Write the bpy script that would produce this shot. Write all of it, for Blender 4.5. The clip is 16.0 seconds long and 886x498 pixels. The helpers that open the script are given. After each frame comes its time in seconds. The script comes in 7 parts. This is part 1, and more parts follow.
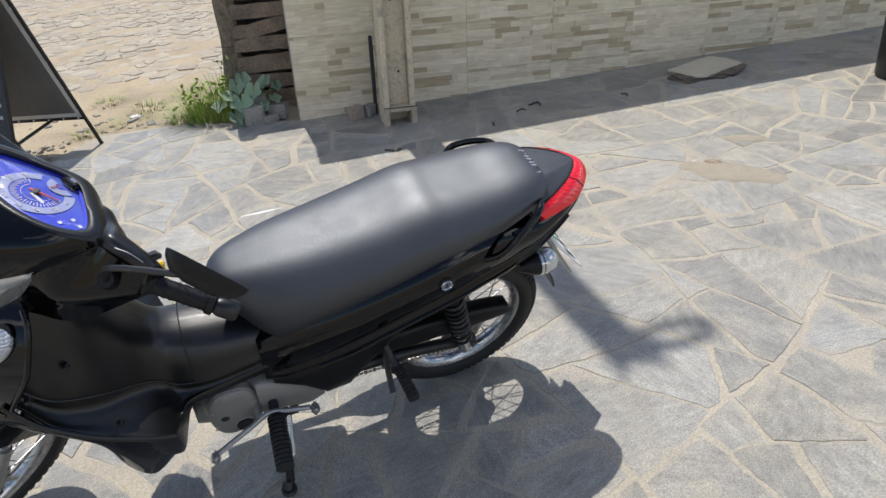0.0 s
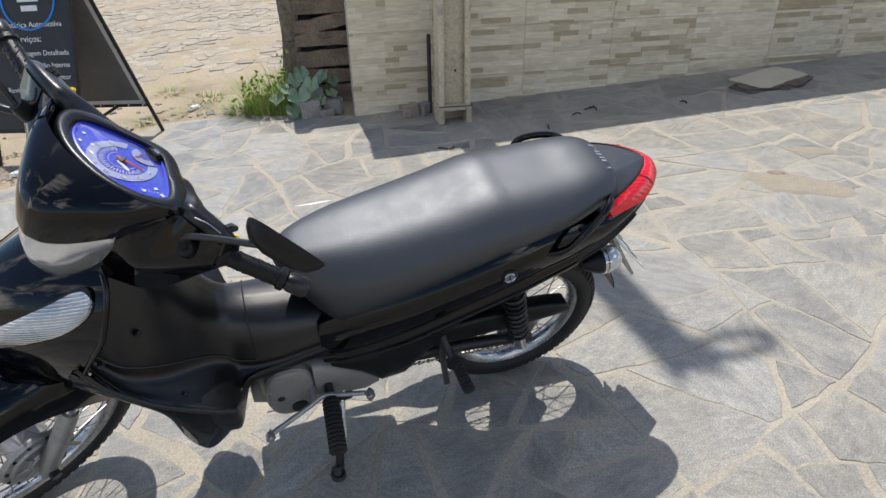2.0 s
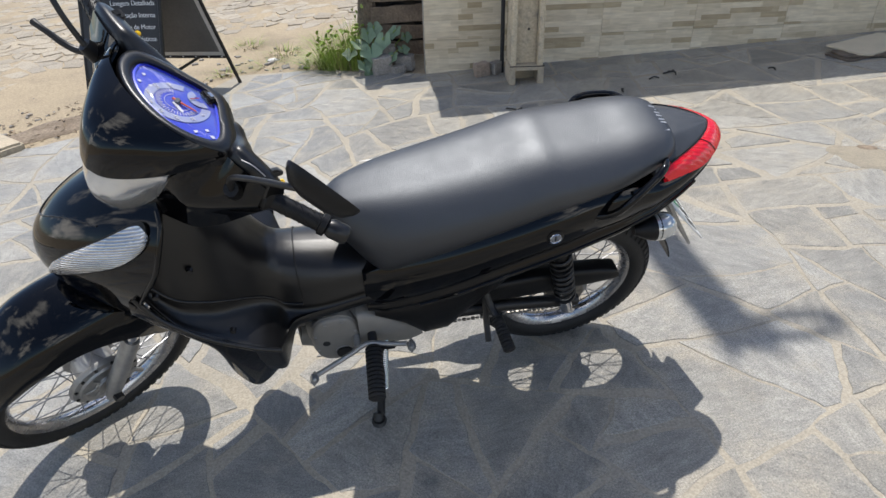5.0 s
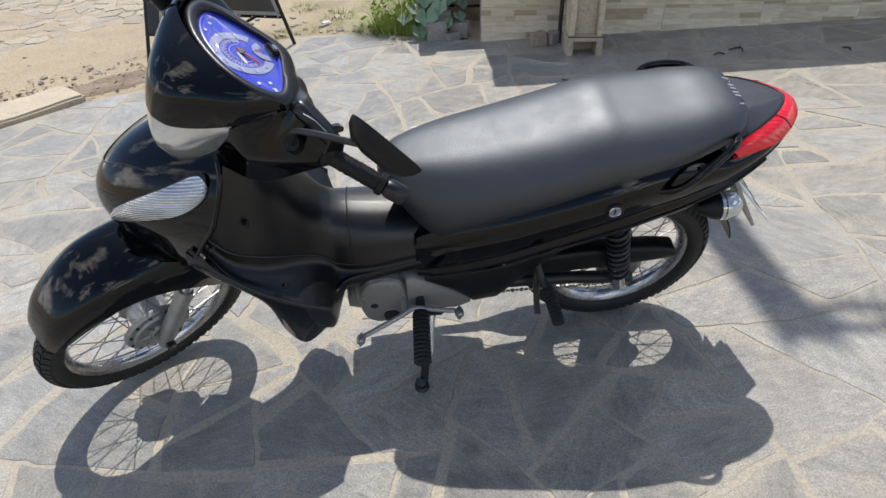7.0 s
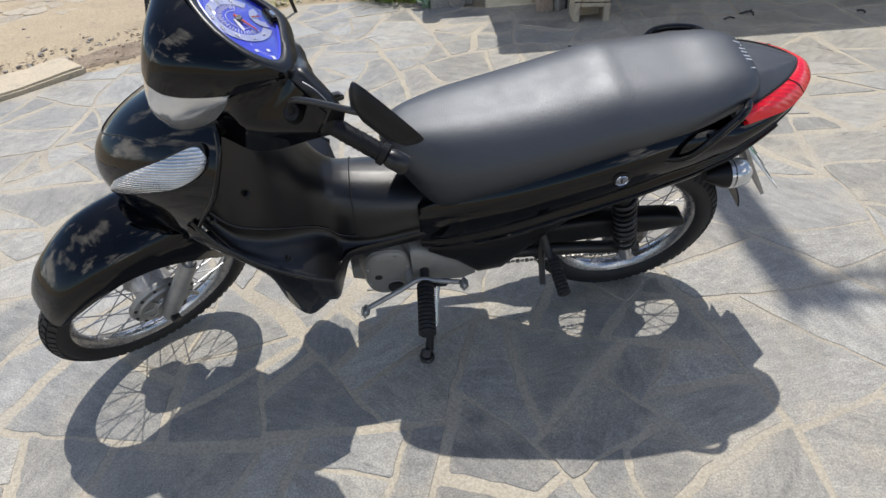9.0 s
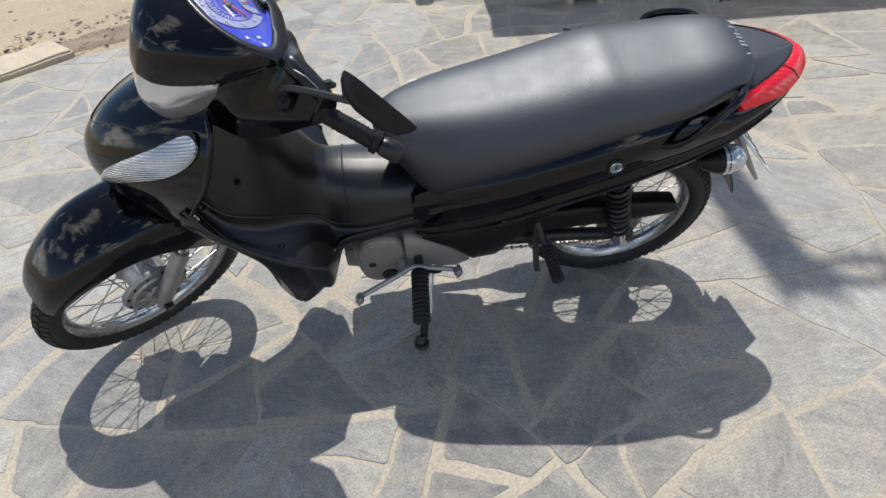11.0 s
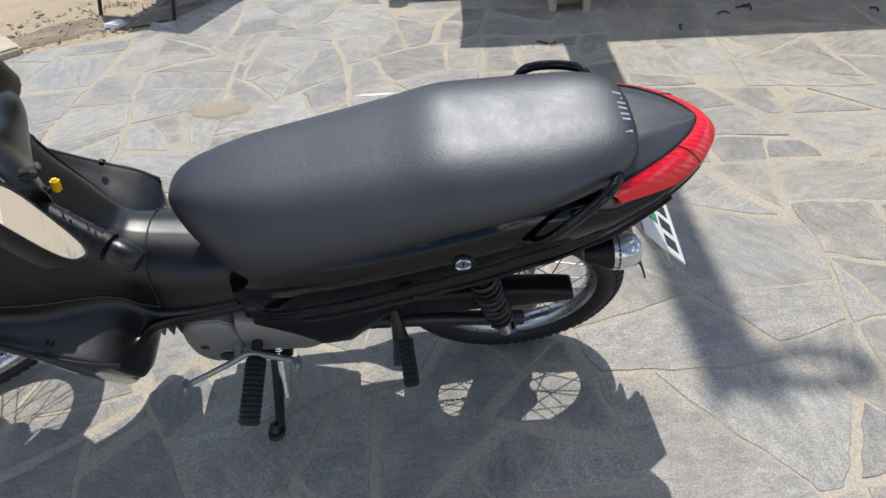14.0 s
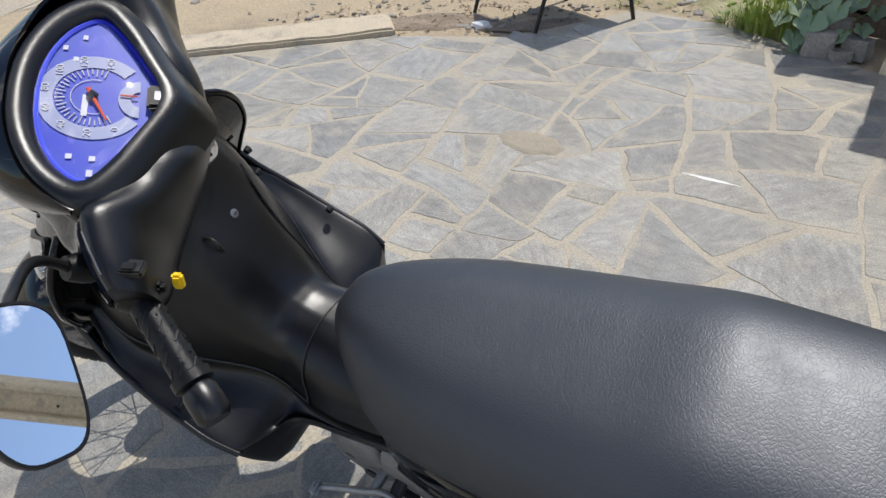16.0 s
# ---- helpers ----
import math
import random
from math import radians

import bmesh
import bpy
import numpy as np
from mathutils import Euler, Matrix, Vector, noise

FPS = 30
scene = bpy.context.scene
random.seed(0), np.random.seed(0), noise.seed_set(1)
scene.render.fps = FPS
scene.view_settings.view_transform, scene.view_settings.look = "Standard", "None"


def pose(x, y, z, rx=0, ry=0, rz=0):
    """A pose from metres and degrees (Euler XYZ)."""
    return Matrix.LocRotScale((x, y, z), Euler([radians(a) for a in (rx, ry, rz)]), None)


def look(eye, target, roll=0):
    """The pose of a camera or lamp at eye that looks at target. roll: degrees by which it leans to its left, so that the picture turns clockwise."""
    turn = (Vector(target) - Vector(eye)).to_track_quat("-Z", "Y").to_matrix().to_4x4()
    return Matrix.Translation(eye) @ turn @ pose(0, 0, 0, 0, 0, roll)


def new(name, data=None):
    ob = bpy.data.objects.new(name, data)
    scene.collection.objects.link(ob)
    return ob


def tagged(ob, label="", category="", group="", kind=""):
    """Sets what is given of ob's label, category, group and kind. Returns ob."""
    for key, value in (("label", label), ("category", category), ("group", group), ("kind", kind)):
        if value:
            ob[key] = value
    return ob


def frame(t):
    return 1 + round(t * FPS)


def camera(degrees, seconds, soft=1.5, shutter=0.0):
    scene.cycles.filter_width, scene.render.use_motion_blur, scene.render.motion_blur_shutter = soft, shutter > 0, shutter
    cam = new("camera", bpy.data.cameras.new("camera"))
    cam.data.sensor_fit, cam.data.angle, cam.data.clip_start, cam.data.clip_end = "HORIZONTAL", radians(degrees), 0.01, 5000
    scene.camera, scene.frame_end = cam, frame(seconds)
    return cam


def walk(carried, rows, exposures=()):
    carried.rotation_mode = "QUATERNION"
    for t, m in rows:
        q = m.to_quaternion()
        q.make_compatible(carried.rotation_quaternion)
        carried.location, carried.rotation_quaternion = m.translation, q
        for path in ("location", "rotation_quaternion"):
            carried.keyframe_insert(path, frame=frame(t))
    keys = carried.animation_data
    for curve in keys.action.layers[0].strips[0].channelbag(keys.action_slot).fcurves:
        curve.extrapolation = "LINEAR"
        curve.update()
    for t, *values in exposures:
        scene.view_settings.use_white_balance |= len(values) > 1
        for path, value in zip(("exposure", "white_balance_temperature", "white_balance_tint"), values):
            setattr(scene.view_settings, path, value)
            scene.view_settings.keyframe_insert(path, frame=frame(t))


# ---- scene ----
cam = camera(69.2, 16.0)
PATH = [
    (0, (0.087, -1.451, 1.362), (0.693, 0.166, 0.352), -4.9),
    (0.5, (0.077, -1.439, 1.346), (0.678, 0.185, 0.345), -4.8),
    (1, (0.07, -1.43, 1.339), (0.664, 0.2, 0.344), -4.6),
    (1.5, (0.048, -1.424, 1.342), (0.624, 0.215, 0.351), -4.2),
    (2, (0.027, -1.436, 1.331), (0.526, 0.23, 0.343), -3.9),
    (2.5, (0.026, -1.436, 1.311), (0.441, 0.25, 0.319), -4.0),
    (3, (0.032, -1.436, 1.313), (0.396, 0.256, 0.31), -4.1),
    (5.5, (0.083, -1.462, 1.309), (0.327, 0.2, 0.222), -4.3),
    (6, (0.065, -1.454, 1.303), (0.276, 0.202, 0.201), -3.8),
    (6.5, (0.06, -1.446, 1.301), (0.222, 0.206, 0.186), -3.8),
    (7, (0.05, -1.444, 1.289), (0.182, 0.199, 0.157), -4.0),
    (7.5, (0.054, -1.449, 1.289), (0.16, 0.184, 0.139), -4.4),
    (8, (0.049, -1.447, 1.287), (0.145, 0.171, 0.116), -4.6),
    (8.5, (0.049, -1.44, 1.282), (0.15, 0.167, 0.096), -4.6),
    (9, (0.055, -1.432, 1.279), (0.158, 0.162, 0.075), -4.9),
    (9.5, (0.053, -1.424, 1.272), (0.163, 0.158, 0.053), -4.8),
    (10, (0.055, -1.425, 1.273), (0.168, 0.148, 0.043), -4.8),
    (12.5, (0.071, -1.402, 1.301), (0.184, 0.142, 0.034), -4.9),
    (13, (0.187, -1.33, 1.283), (0.293, 0.208, 0.009), -5.6),
    (13.5, (0.353, -1.243, 1.276), (0.429, 0.296, -0.001), -4.9),
    (14, (0.478, -1.12, 1.26), (0.492, 0.421, -0.015), -4.6),
    (14.5, (0.543, -0.932, 1.255), (0.509, 0.607, -0.022), -4.4),
    (15, (0.528, -0.796, 1.252), (0.37, 0.74, -0.019), -4.0),
    (15.5, (0.511, -0.72, 1.264), (0.038, 0.768, 0.016), -4.3),
    (16, (0.496, -0.661, 1.229), (-0.361, 0.687, 0.026), -3.4),
]
walk(cam, [(t, look(eye, target, roll)) for t, eye, target, roll in PATH], [(0.0, 0.0), (14.0, 0.0), (15.0, -0.06), (16.0, -0.16)])

# ---------------------------------------------------------------- world, sun
SUN_WAY = Vector((-0.048, -0.295, -0.72)).normalized()
world = bpy.data.worlds.new("sky")
scene.world = world
world.use_nodes = True
wn = world.node_tree
sky = wn.nodes.new("ShaderNodeTexSky")
sky.sky_type = "NISHITA"
sky.sun_disc = False
sky.sun_elevation = math.asin(-SUN_WAY.z)
sky.sun_rotation = math.atan2(-SUN_WAY.x, -SUN_WAY.y)
sky.air_density, sky.dust_density, sky.ozone_density = 0.85, 0.6, 2.6
# scattered white clouds
wgeo = wn.nodes.new("ShaderNodeTexCoord")
wmap = wn.nodes.new("ShaderNodeMapping")
wmap.inputs["Scale"].default_value = (1.0, 1.0, 1.25)
wn.links.new(wgeo.outputs["Generated"], wmap.inputs[0])
cloud = wn.nodes.new("ShaderNodeTexNoise")
cloud.inputs["Scale"].default_value = 2.6
cloud.inputs["Detail"].default_value = 7
cloud.inputs["Roughness"].default_value = 0.58
wn.links.new(wmap.outputs[0], cloud.inputs["Vector"])
cramp = wn.nodes.new("ShaderNodeValToRGB")
cramp.color_ramp.elements[0].position, cramp.color_ramp.elements[1].position = 0.545, 0.66
wn.links.new(cloud.outputs["Fac"], cramp.inputs[0])
cmix = wn.nodes.new("ShaderNodeMix")
cmix.data_type = "RGBA"
cmix.inputs[7].default_value = (17.5, 16.9, 16.2, 1)
wn.links.new(cramp.outputs[0], cmix.inputs[0])
wn.links.new(sky.outputs[0], cmix.inputs[6])
wback = wn.nodes["Background"]
wn.links.new(cmix.outputs[2], wback.inputs[0])
wback.inputs[1].default_value = 0.162
sun = new("sun", bpy.data.lights.new("sun", "SUN"))
sun.data.energy, sun.data.angle, sun.data.color = 4.7, radians(0.6), (1.0, 0.96, 0.90)
sun.matrix_world = look((0, 0, 0), SUN_WAY)


# ---------------------------------------------------------------- materials
def mat(name, color, rough=0.5, metal=0.0, second=None, scale=8.0, mixlow=0.35, mixhigh=0.7, grain=0.0, grain_scale=60.0,
        bump=0.0, bump_scale=120.0, rough2=None, vary=0.0, coat=0.0, ior=1.45, spec=0.5, dirt=None, dirt_scale=3.0, coords="Object"):
    """A surface with two tones in large patches, a fine grain, relief, and a tone of its own for each piece."""
    m = bpy.data.materials.new(name)
    m.use_nodes = True
    nt = m.node_tree
    b = nt.nodes["Principled BSDF"]
    b.inputs["Roughness"].default_value = rough
    b.inputs["Metallic"].default_value = metal
    b.inputs["IOR"].default_value = ior
    b.inputs["Specular IOR Level"].default_value = spec
    b.inputs["Coat Weight"].default_value = coat
    b.inputs["Coat Roughness"].default_value = 0.03
    tc = nt.nodes.new("ShaderNodeTexCoord")

    def noise_tex(s, detail=4.0, r=0.55):
        n = nt.nodes.new("ShaderNodeTexNoise")
        n.inputs["Scale"].default_value, n.inputs["Detail"].default_value, n.inputs["Roughness"].default_value = s, detail, r
        nt.links.new(tc.outputs[coords], n.inputs["Vector"])
        return n.outputs["Fac"]

    def ramp(src, lo, hi):
        n = nt.nodes.new("ShaderNodeMapRange")
        n.inputs[1].default_value, n.inputs[2].default_value = lo, hi
        nt.links.new(src, n.inputs[0])
        return n.outputs[0]

    def blend(f, a, bb, kind="MIX"):
        n = nt.nodes.new("ShaderNodeMix")
        n.data_type, n.blend_type = "RGBA", kind
        for sock, v in ((0, f), (6, a), (7, bb)):
            if isinstance(v, bpy.types.NodeSocket):
                nt.links.new(v, n.inputs[sock])
            elif sock == 0:
                n.inputs[0].default_value = v
            else:
                n.inputs[sock].default_value = (*v, 1)
        return n.outputs[2]

    col = color
    if second:
        col = blend(ramp(noise_tex(scale), mixlow, mixhigh), color, second)
    if dirt:
        col = blend(ramp(noise_tex(dirt_scale, 7, 0.65), 0.52, 0.72), col, dirt)
    if grain:
        g = ramp(noise_tex(grain_scale, 3, 0.7), 0.3, 0.7)
        mr = nt.nodes.new("ShaderNodeMapRange")
        mr.inputs[3].default_value, mr.inputs[4].default_value = 1 - grain, 1 + grain
        nt.links.new(g, mr.inputs[0])
        col = blend(1.0, col, mr.outputs[0], "MULTIPLY")
    if vary:
        oi = nt.nodes.new("ShaderNodeObjectInfo")
        mr = nt.nodes.new("ShaderNodeMapRange")
        mr.inputs[3].default_value, mr.inputs[4].default_value = 1 - vary, 1 + vary
        nt.links.new(oi.outputs["Random"], mr.inputs[0])
        ge = nt.nodes.new("ShaderNodeNewGeometry")
        mr2 = nt.nodes.new("ShaderNodeMapRange")
        mr2.inputs[3].default_value, mr2.inputs[4].default_value = 1 - vary, 1 + vary
        nt.links.new(ge.outputs["Random Per Island"], mr2.inputs[0])
        col = blend(1.0, blend(1.0, col, mr.outputs[0], "MULTIPLY"), mr2.outputs[0], "MULTIPLY")
    if isinstance(col, bpy.types.NodeSocket):
        nt.links.new(col, b.inputs["Base Color"])
    else:
        b.inputs["Base Color"].default_value = (*color, 1)
    if rough2 is not None:
        mr = nt.nodes.new("ShaderNodeMapRange")
        mr.inputs[3].default_value, mr.inputs[4].default_value = rough, rough2
        nt.links.new(ramp(noise_tex(scale * 1.7 + 3, 5), 0.35, 0.7), mr.inputs[0])
        nt.links.new(mr.outputs[0], b.inputs["Roughness"])
    if bump:
        bn = nt.nodes.new("ShaderNodeBump")
        bn.inputs["Strength"].default_value = min(1.0, bump)
        bn.inputs["Distance"].default_value = 0.004
        nt.links.new(noise_tex(bump_scale, 5, 0.6), bn.inputs["Height"])
        nt.links.new(bn.outputs[0], b.inputs["Normal"])
    return m


def clear_pane(name):
    """Thin clear plastic: see-through, with a gloss that grows at a slant."""
    m = bpy.data.materials.new(name)
    m.use_nodes = True
    nt = m.node_tree
    nt.nodes.remove(nt.nodes["Principled BSDF"])
    fr = nt.nodes.new("ShaderNodeFresnel")
    fr.inputs["IOR"].default_value = 1.75
    tr = nt.nodes.new("ShaderNodeBsdfTransparent")
    gl = nt.nodes.new("ShaderNodeBsdfGlossy")
    gl.inputs["Roughness"].default_value = 0.03
    mx = nt.nodes.new("ShaderNodeMixShader")
    nt.links.new(fr.outputs[0], mx.inputs[0])
    nt.links.new(tr.outputs[0], mx.inputs[1])
    nt.links.new(gl.outputs[0], mx.inputs[2])
    nt.links.new(mx.outputs[0], nt.nodes["Material Output"].inputs[0])
    return m


def slate():
    """Cleft slate: a tone and hue of its own for each stone, mottled, flaked in layers, dusty towards its joints."""
    m = bpy.data.materials.new("slate_flagstone")
    m.use_nodes = True
    nt = m.node_tree
    b = nt.nodes["Principled BSDF"]
    b.inputs["Specular IOR Level"].default_value = 0.75
    ge = nt.nodes.new("ShaderNodeNewGeometry")
    oi = nt.nodes.new("ShaderNodeObjectInfo")

    def math_node(op, a, c):
        n = nt.nodes.new("ShaderNodeMath")
        n.operation = op
        for k, v in enumerate((a, c)):
            if isinstance(v, bpy.types.NodeSocket):
                nt.links.new(v, n.inputs[k])
            else:
                n.inputs[k].default_value = v
        return n.outputs[0]

    def span(src, lo, hi, out0=0.0, out1=1.0, kind="LINEAR"):
        n = nt.nodes.new("ShaderNodeMapRange")
        n.interpolation_type = kind
        for k, v in enumerate((lo, hi, out0, out1)):
            n.inputs[k + 1].default_value = v
        nt.links.new(src, n.inputs[0])
        return n.outputs[0]

    # one random number for each stone, single or joined
    own = math_node("FRACT", math_node("ADD", oi.outputs["Random"], ge.outputs["Random Per Island"]), 0.0)
    own2 = math_node("FRACT", math_node("MULTIPLY", own, 7.31), 0.0)
    sep = nt.nodes.new("ShaderNodeCombineXYZ")
    nt.links.new(math_node("MULTIPLY", own, 31.0), sep.inputs[0])
    nt.links.new(math_node("MULTIPLY", own2, 17.0), sep.inputs[1])
    add = nt.nodes.new("ShaderNodeVectorMath")
    nt.links.new(ge.outputs["Position"], add.inputs[0])
    nt.links.new(sep.outputs[0], add.inputs[1])
    turn = nt.nodes.new("ShaderNodeVectorRotate")
    turn.rotation_type = "Z_AXIS"
    nt.links.new(add.outputs[0], turn.inputs["Vector"])
    nt.links.new(math_node("MULTIPLY", own2, 6.28), turn.inputs["Angle"])

    def noise_tex(vec, s, detail, r, stretch=None):
        if stretch:
            mp = nt.nodes.new("ShaderNodeMapping")
            mp.inputs["Scale"].default_value = stretch
            nt.links.new(vec, mp.inputs[0])
            vec = mp.outputs[0]
        n = nt.nodes.new("ShaderNodeTexNoise")
        n.inputs["Scale"].default_value, n.inputs["Detail"].default_value, n.inputs["Roughness"].default_value = s, detail, r
        nt.links.new(vec, n.inputs["Vector"])
        return n.outputs["Fac"]

    def blend(f, a, c, kind="MIX"):
        n = nt.nodes.new("ShaderNodeMix")
        n.data_type, n.blend_type = "RGBA", kind
        for sock, v in ((0, f), (6, a), (7, c)):
            if isinstance(v, bpy.types.NodeSocket):
                nt.links.new(v, n.inputs[sock])
            elif sock == 0:
                n.inputs[0].default_value = v
            else:
                n.inputs[sock].default_value = (*v, 1)
        return n.outputs[2]

    big = noise_tex(add.outputs[0], 4.5, 5, 0.6)
    cleft = noise_tex(turn.outputs[0], 13, 9, 0.72, (1.0, 2.6, 1.0))
    fine = noise_tex(ge.outputs["Position"], 210, 3, 0.75)
    base = blend(own2, STONE_COOL, STONE_WARM)
    col = blend(span(cleft, 0.36, 0.66), base, blend(1.0, base, (1.80, 1.78, 1.74), "MULTIPLY"))
    col = blend(1.0, col, span(own, 0.0, 1.0, STONE_LOW, STONE_HIGH), "MULTIPLY")
    col = blend(1.0, col, span(big, 0.3, 0.7, 0.84, 1.16), "MULTIPLY")
    # pale sandy film, heaviest along the joints
    worn = nt.nodes.new("ShaderNodeAttribute")
    worn.attribute_name = "worn"
    film = math_node("ADD", noise_tex(ge.outputs["Position"], 5.5, 8, 0.68), math_node("MULTIPLY", worn.outputs["Fac"], span(noise_tex(ge.outputs["Position"], 1.7, 3, 0.6), 0.36, 0.62, 0.02, 0.13)))
    col = blend(span(film, 0.49, 0.74, 0.0, 0.85, "SMOOTHSTEP"), col, STONE_DUST)
    # dark and pale specks; the relief's pits get their shade in the colour too
    col = blend(1.0, col, span(fine, 0.30, 0.70, 0.52, 1.48), "MULTIPLY")
    nt.links.new(col, b.inputs["Base Color"])
    nt.links.new(span(cleft, 0.3, 0.7, 0.36, 0.56), b.inputs["Roughness"])
    h = math_node("ADD", math_node("MULTIPLY", cleft, 1.0), math_node("MULTIPLY", fine, 0.20))
    bn = nt.nodes.new("ShaderNodeBump")
    bn.inputs["Strength"].default_value, bn.inputs["Distance"].default_value = 0.75, 0.010
    nt.links.new(h, bn.inputs["Height"])
    nt.links.new(bn.outputs[0], b.inputs["Normal"])
    return m


STONE_COOL, STONE_WARM, STONE_DUST = (0.153, 0.151, 0.142), (0.184, 0.174, 0.152), (0.350, 0.312, 0.248)
STONE_LOW, STONE_HIGH = 0.80, 1.28
M_STONE = slate()
M_MORTAR = mat("sandy_mortar", (0.385, 0.342, 0.27), 0.9, second=(0.305, 0.275, 0.222), scale=2.6, dirt=(0.345, 0.318, 0.268), dirt_scale=9, grain=0.25, grain_scale=140, bump=0.8, bump_scale=60)
M_SAND = mat("sandy_ground", (0.375, 0.302, 0.202), 0.95, second=(0.31, 0.252, 0.172), scale=1.1, grain=0.28, grain_scale=70, bump=0.9, bump_scale=40,
             dirt=(0.24, 0.195, 0.14), dirt_scale=1.6)
M_COBBLE = mat("street_cobble", (0.40, 0.345, 0.262), 0.85, second=(0.345, 0.305, 0.245), scale=2.0, grain=0.25, grain_scale=60, bump=0.8, bump_scale=40, vary=0.13, dirt=(0.42, 0.35, 0.25), dirt_scale=1.6)
M_CONCRETE = mat("worn_concrete", (0.47, 0.395, 0.285), 0.85, second=(0.40, 0.345, 0.26), scale=6, grain=0.2, grain_scale=110, bump=0.5, bump_scale=70,
                 dirt=(0.25, 0.225, 0.19), dirt_scale=9)
M_POLE = mat("pole_concrete", (0.56, 0.475, 0.335), 0.85, second=(0.46, 0.395, 0.29), scale=3, grain=0.18, grain_scale=60, bump=0.6, bump_scale=45,
             dirt=(0.30, 0.265, 0.215), dirt_scale=14)
M_WALLCORE = mat("wall_render", (0.42, 0.38, 0.32), 0.9, grain=0.2, grain_scale=60, second=(0.36, 0.33, 0.28))
M_BLACKGLOSS = mat("gloss_black_paint", (0.0015, 0.0015, 0.002), 0.025, second=(0.0025, 0.0025, 0.003), scale=5, rough2=0.05, spec=0.40)
M_SATIN = mat("satin_black_plastic", (0.002, 0.002, 0.0023), 0.30, second=(0.004, 0.004, 0.005), scale=9, rough2=0.36, bump=0.08, bump_scale=900, spec=0.60)
M_MATTE = mat("matte_black_plastic", (0.004, 0.004, 0.0045), 0.36, second=(0.007, 0.007, 0.0075), scale=30, bump=0.18, bump_scale=1100, spec=0.32)
M_GREYPLASTIC = mat("charcoal_tail_plastic", (0.040, 0.044, 0.051), 0.42, second=(0.048, 0.052, 0.060), scale=40, bump=0.2, bump_scale=1400)
M_FRAME = mat("black_steel", (0.008, 0.008, 0.009), 0.3, second=(0.016, 0.015, 0.014), scale=30, rough2=0.5)
M_RUBBER = mat("tyre_rubber", (0.009, 0.009, 0.0095), 0.62, second=(0.015, 0.0148, 0.0142), scale=14, grain=0.2, grain_scale=200, bump=0.3, bump_scale=300)
M_CHROME = mat("chrome", (0.72, 0.72, 0.73), 0.10, metal=1.0, second=(0.6, 0.6, 0.61), scale=20, rough2=0.24)
M_SPOKE = mat("spoke_steel", (0.30, 0.30, 0.31), 0.42, metal=0.9, second=(0.22, 0.22, 0.23), scale=20)
M_RIM = mat("rim_chrome", (0.42, 0.42, 0.43), 0.16, metal=1.0, second=(0.30, 0.30, 0.31), scale=20, rough2=0.34)
M_ALU = mat("cast_aluminium", (0.40, 0.395, 0.385), 0.42, metal=0.75, second=(0.33, 0.325, 0.315), scale=12, rough2=0.58, grain=0.1, bump=0.15, bump_scale=400)
M_ENGINE = mat("grey_engine_paint", (0.25, 0.24, 0.22), 0.42, metal=0.2, second=(0.21, 0.20, 0.185), scale=10, rough2=0.6, bump=0.12, bump_scale=300)
M_RED = mat("red_lens", (0.72, 0.003, 0.012), 0.14, second=(0.80, 0.006, 0.018), scale=60, coat=0.5)
_nt = M_RED.node_tree
_tc, _wv, _bn = _nt.nodes.new("ShaderNodeTexCoord"), _nt.nodes.new("ShaderNodeTexWave"), _nt.nodes.new("ShaderNodeBump")
_wv.bands_direction = "Y"
_wv.inputs["Scale"].default_value, _wv.inputs["Distortion"].default_value = 38, 0.4
_bn.inputs["Strength"].default_value, _bn.inputs["Distance"].default_value = 0.45, 0.0012
_nt.links.new(_tc.outputs["Object"], _wv.inputs["Vector"])
_nt.links.new(_wv.outputs["Fac"], _bn.inputs["Height"])
_nt.links.new(_bn.outputs[0], _nt.nodes["Principled BSDF"].inputs["Normal"])
M_WHITE = mat("white_print", (0.72, 0.73, 0.74), 0.5, second=(0.62, 0.63, 0.64), scale=60)


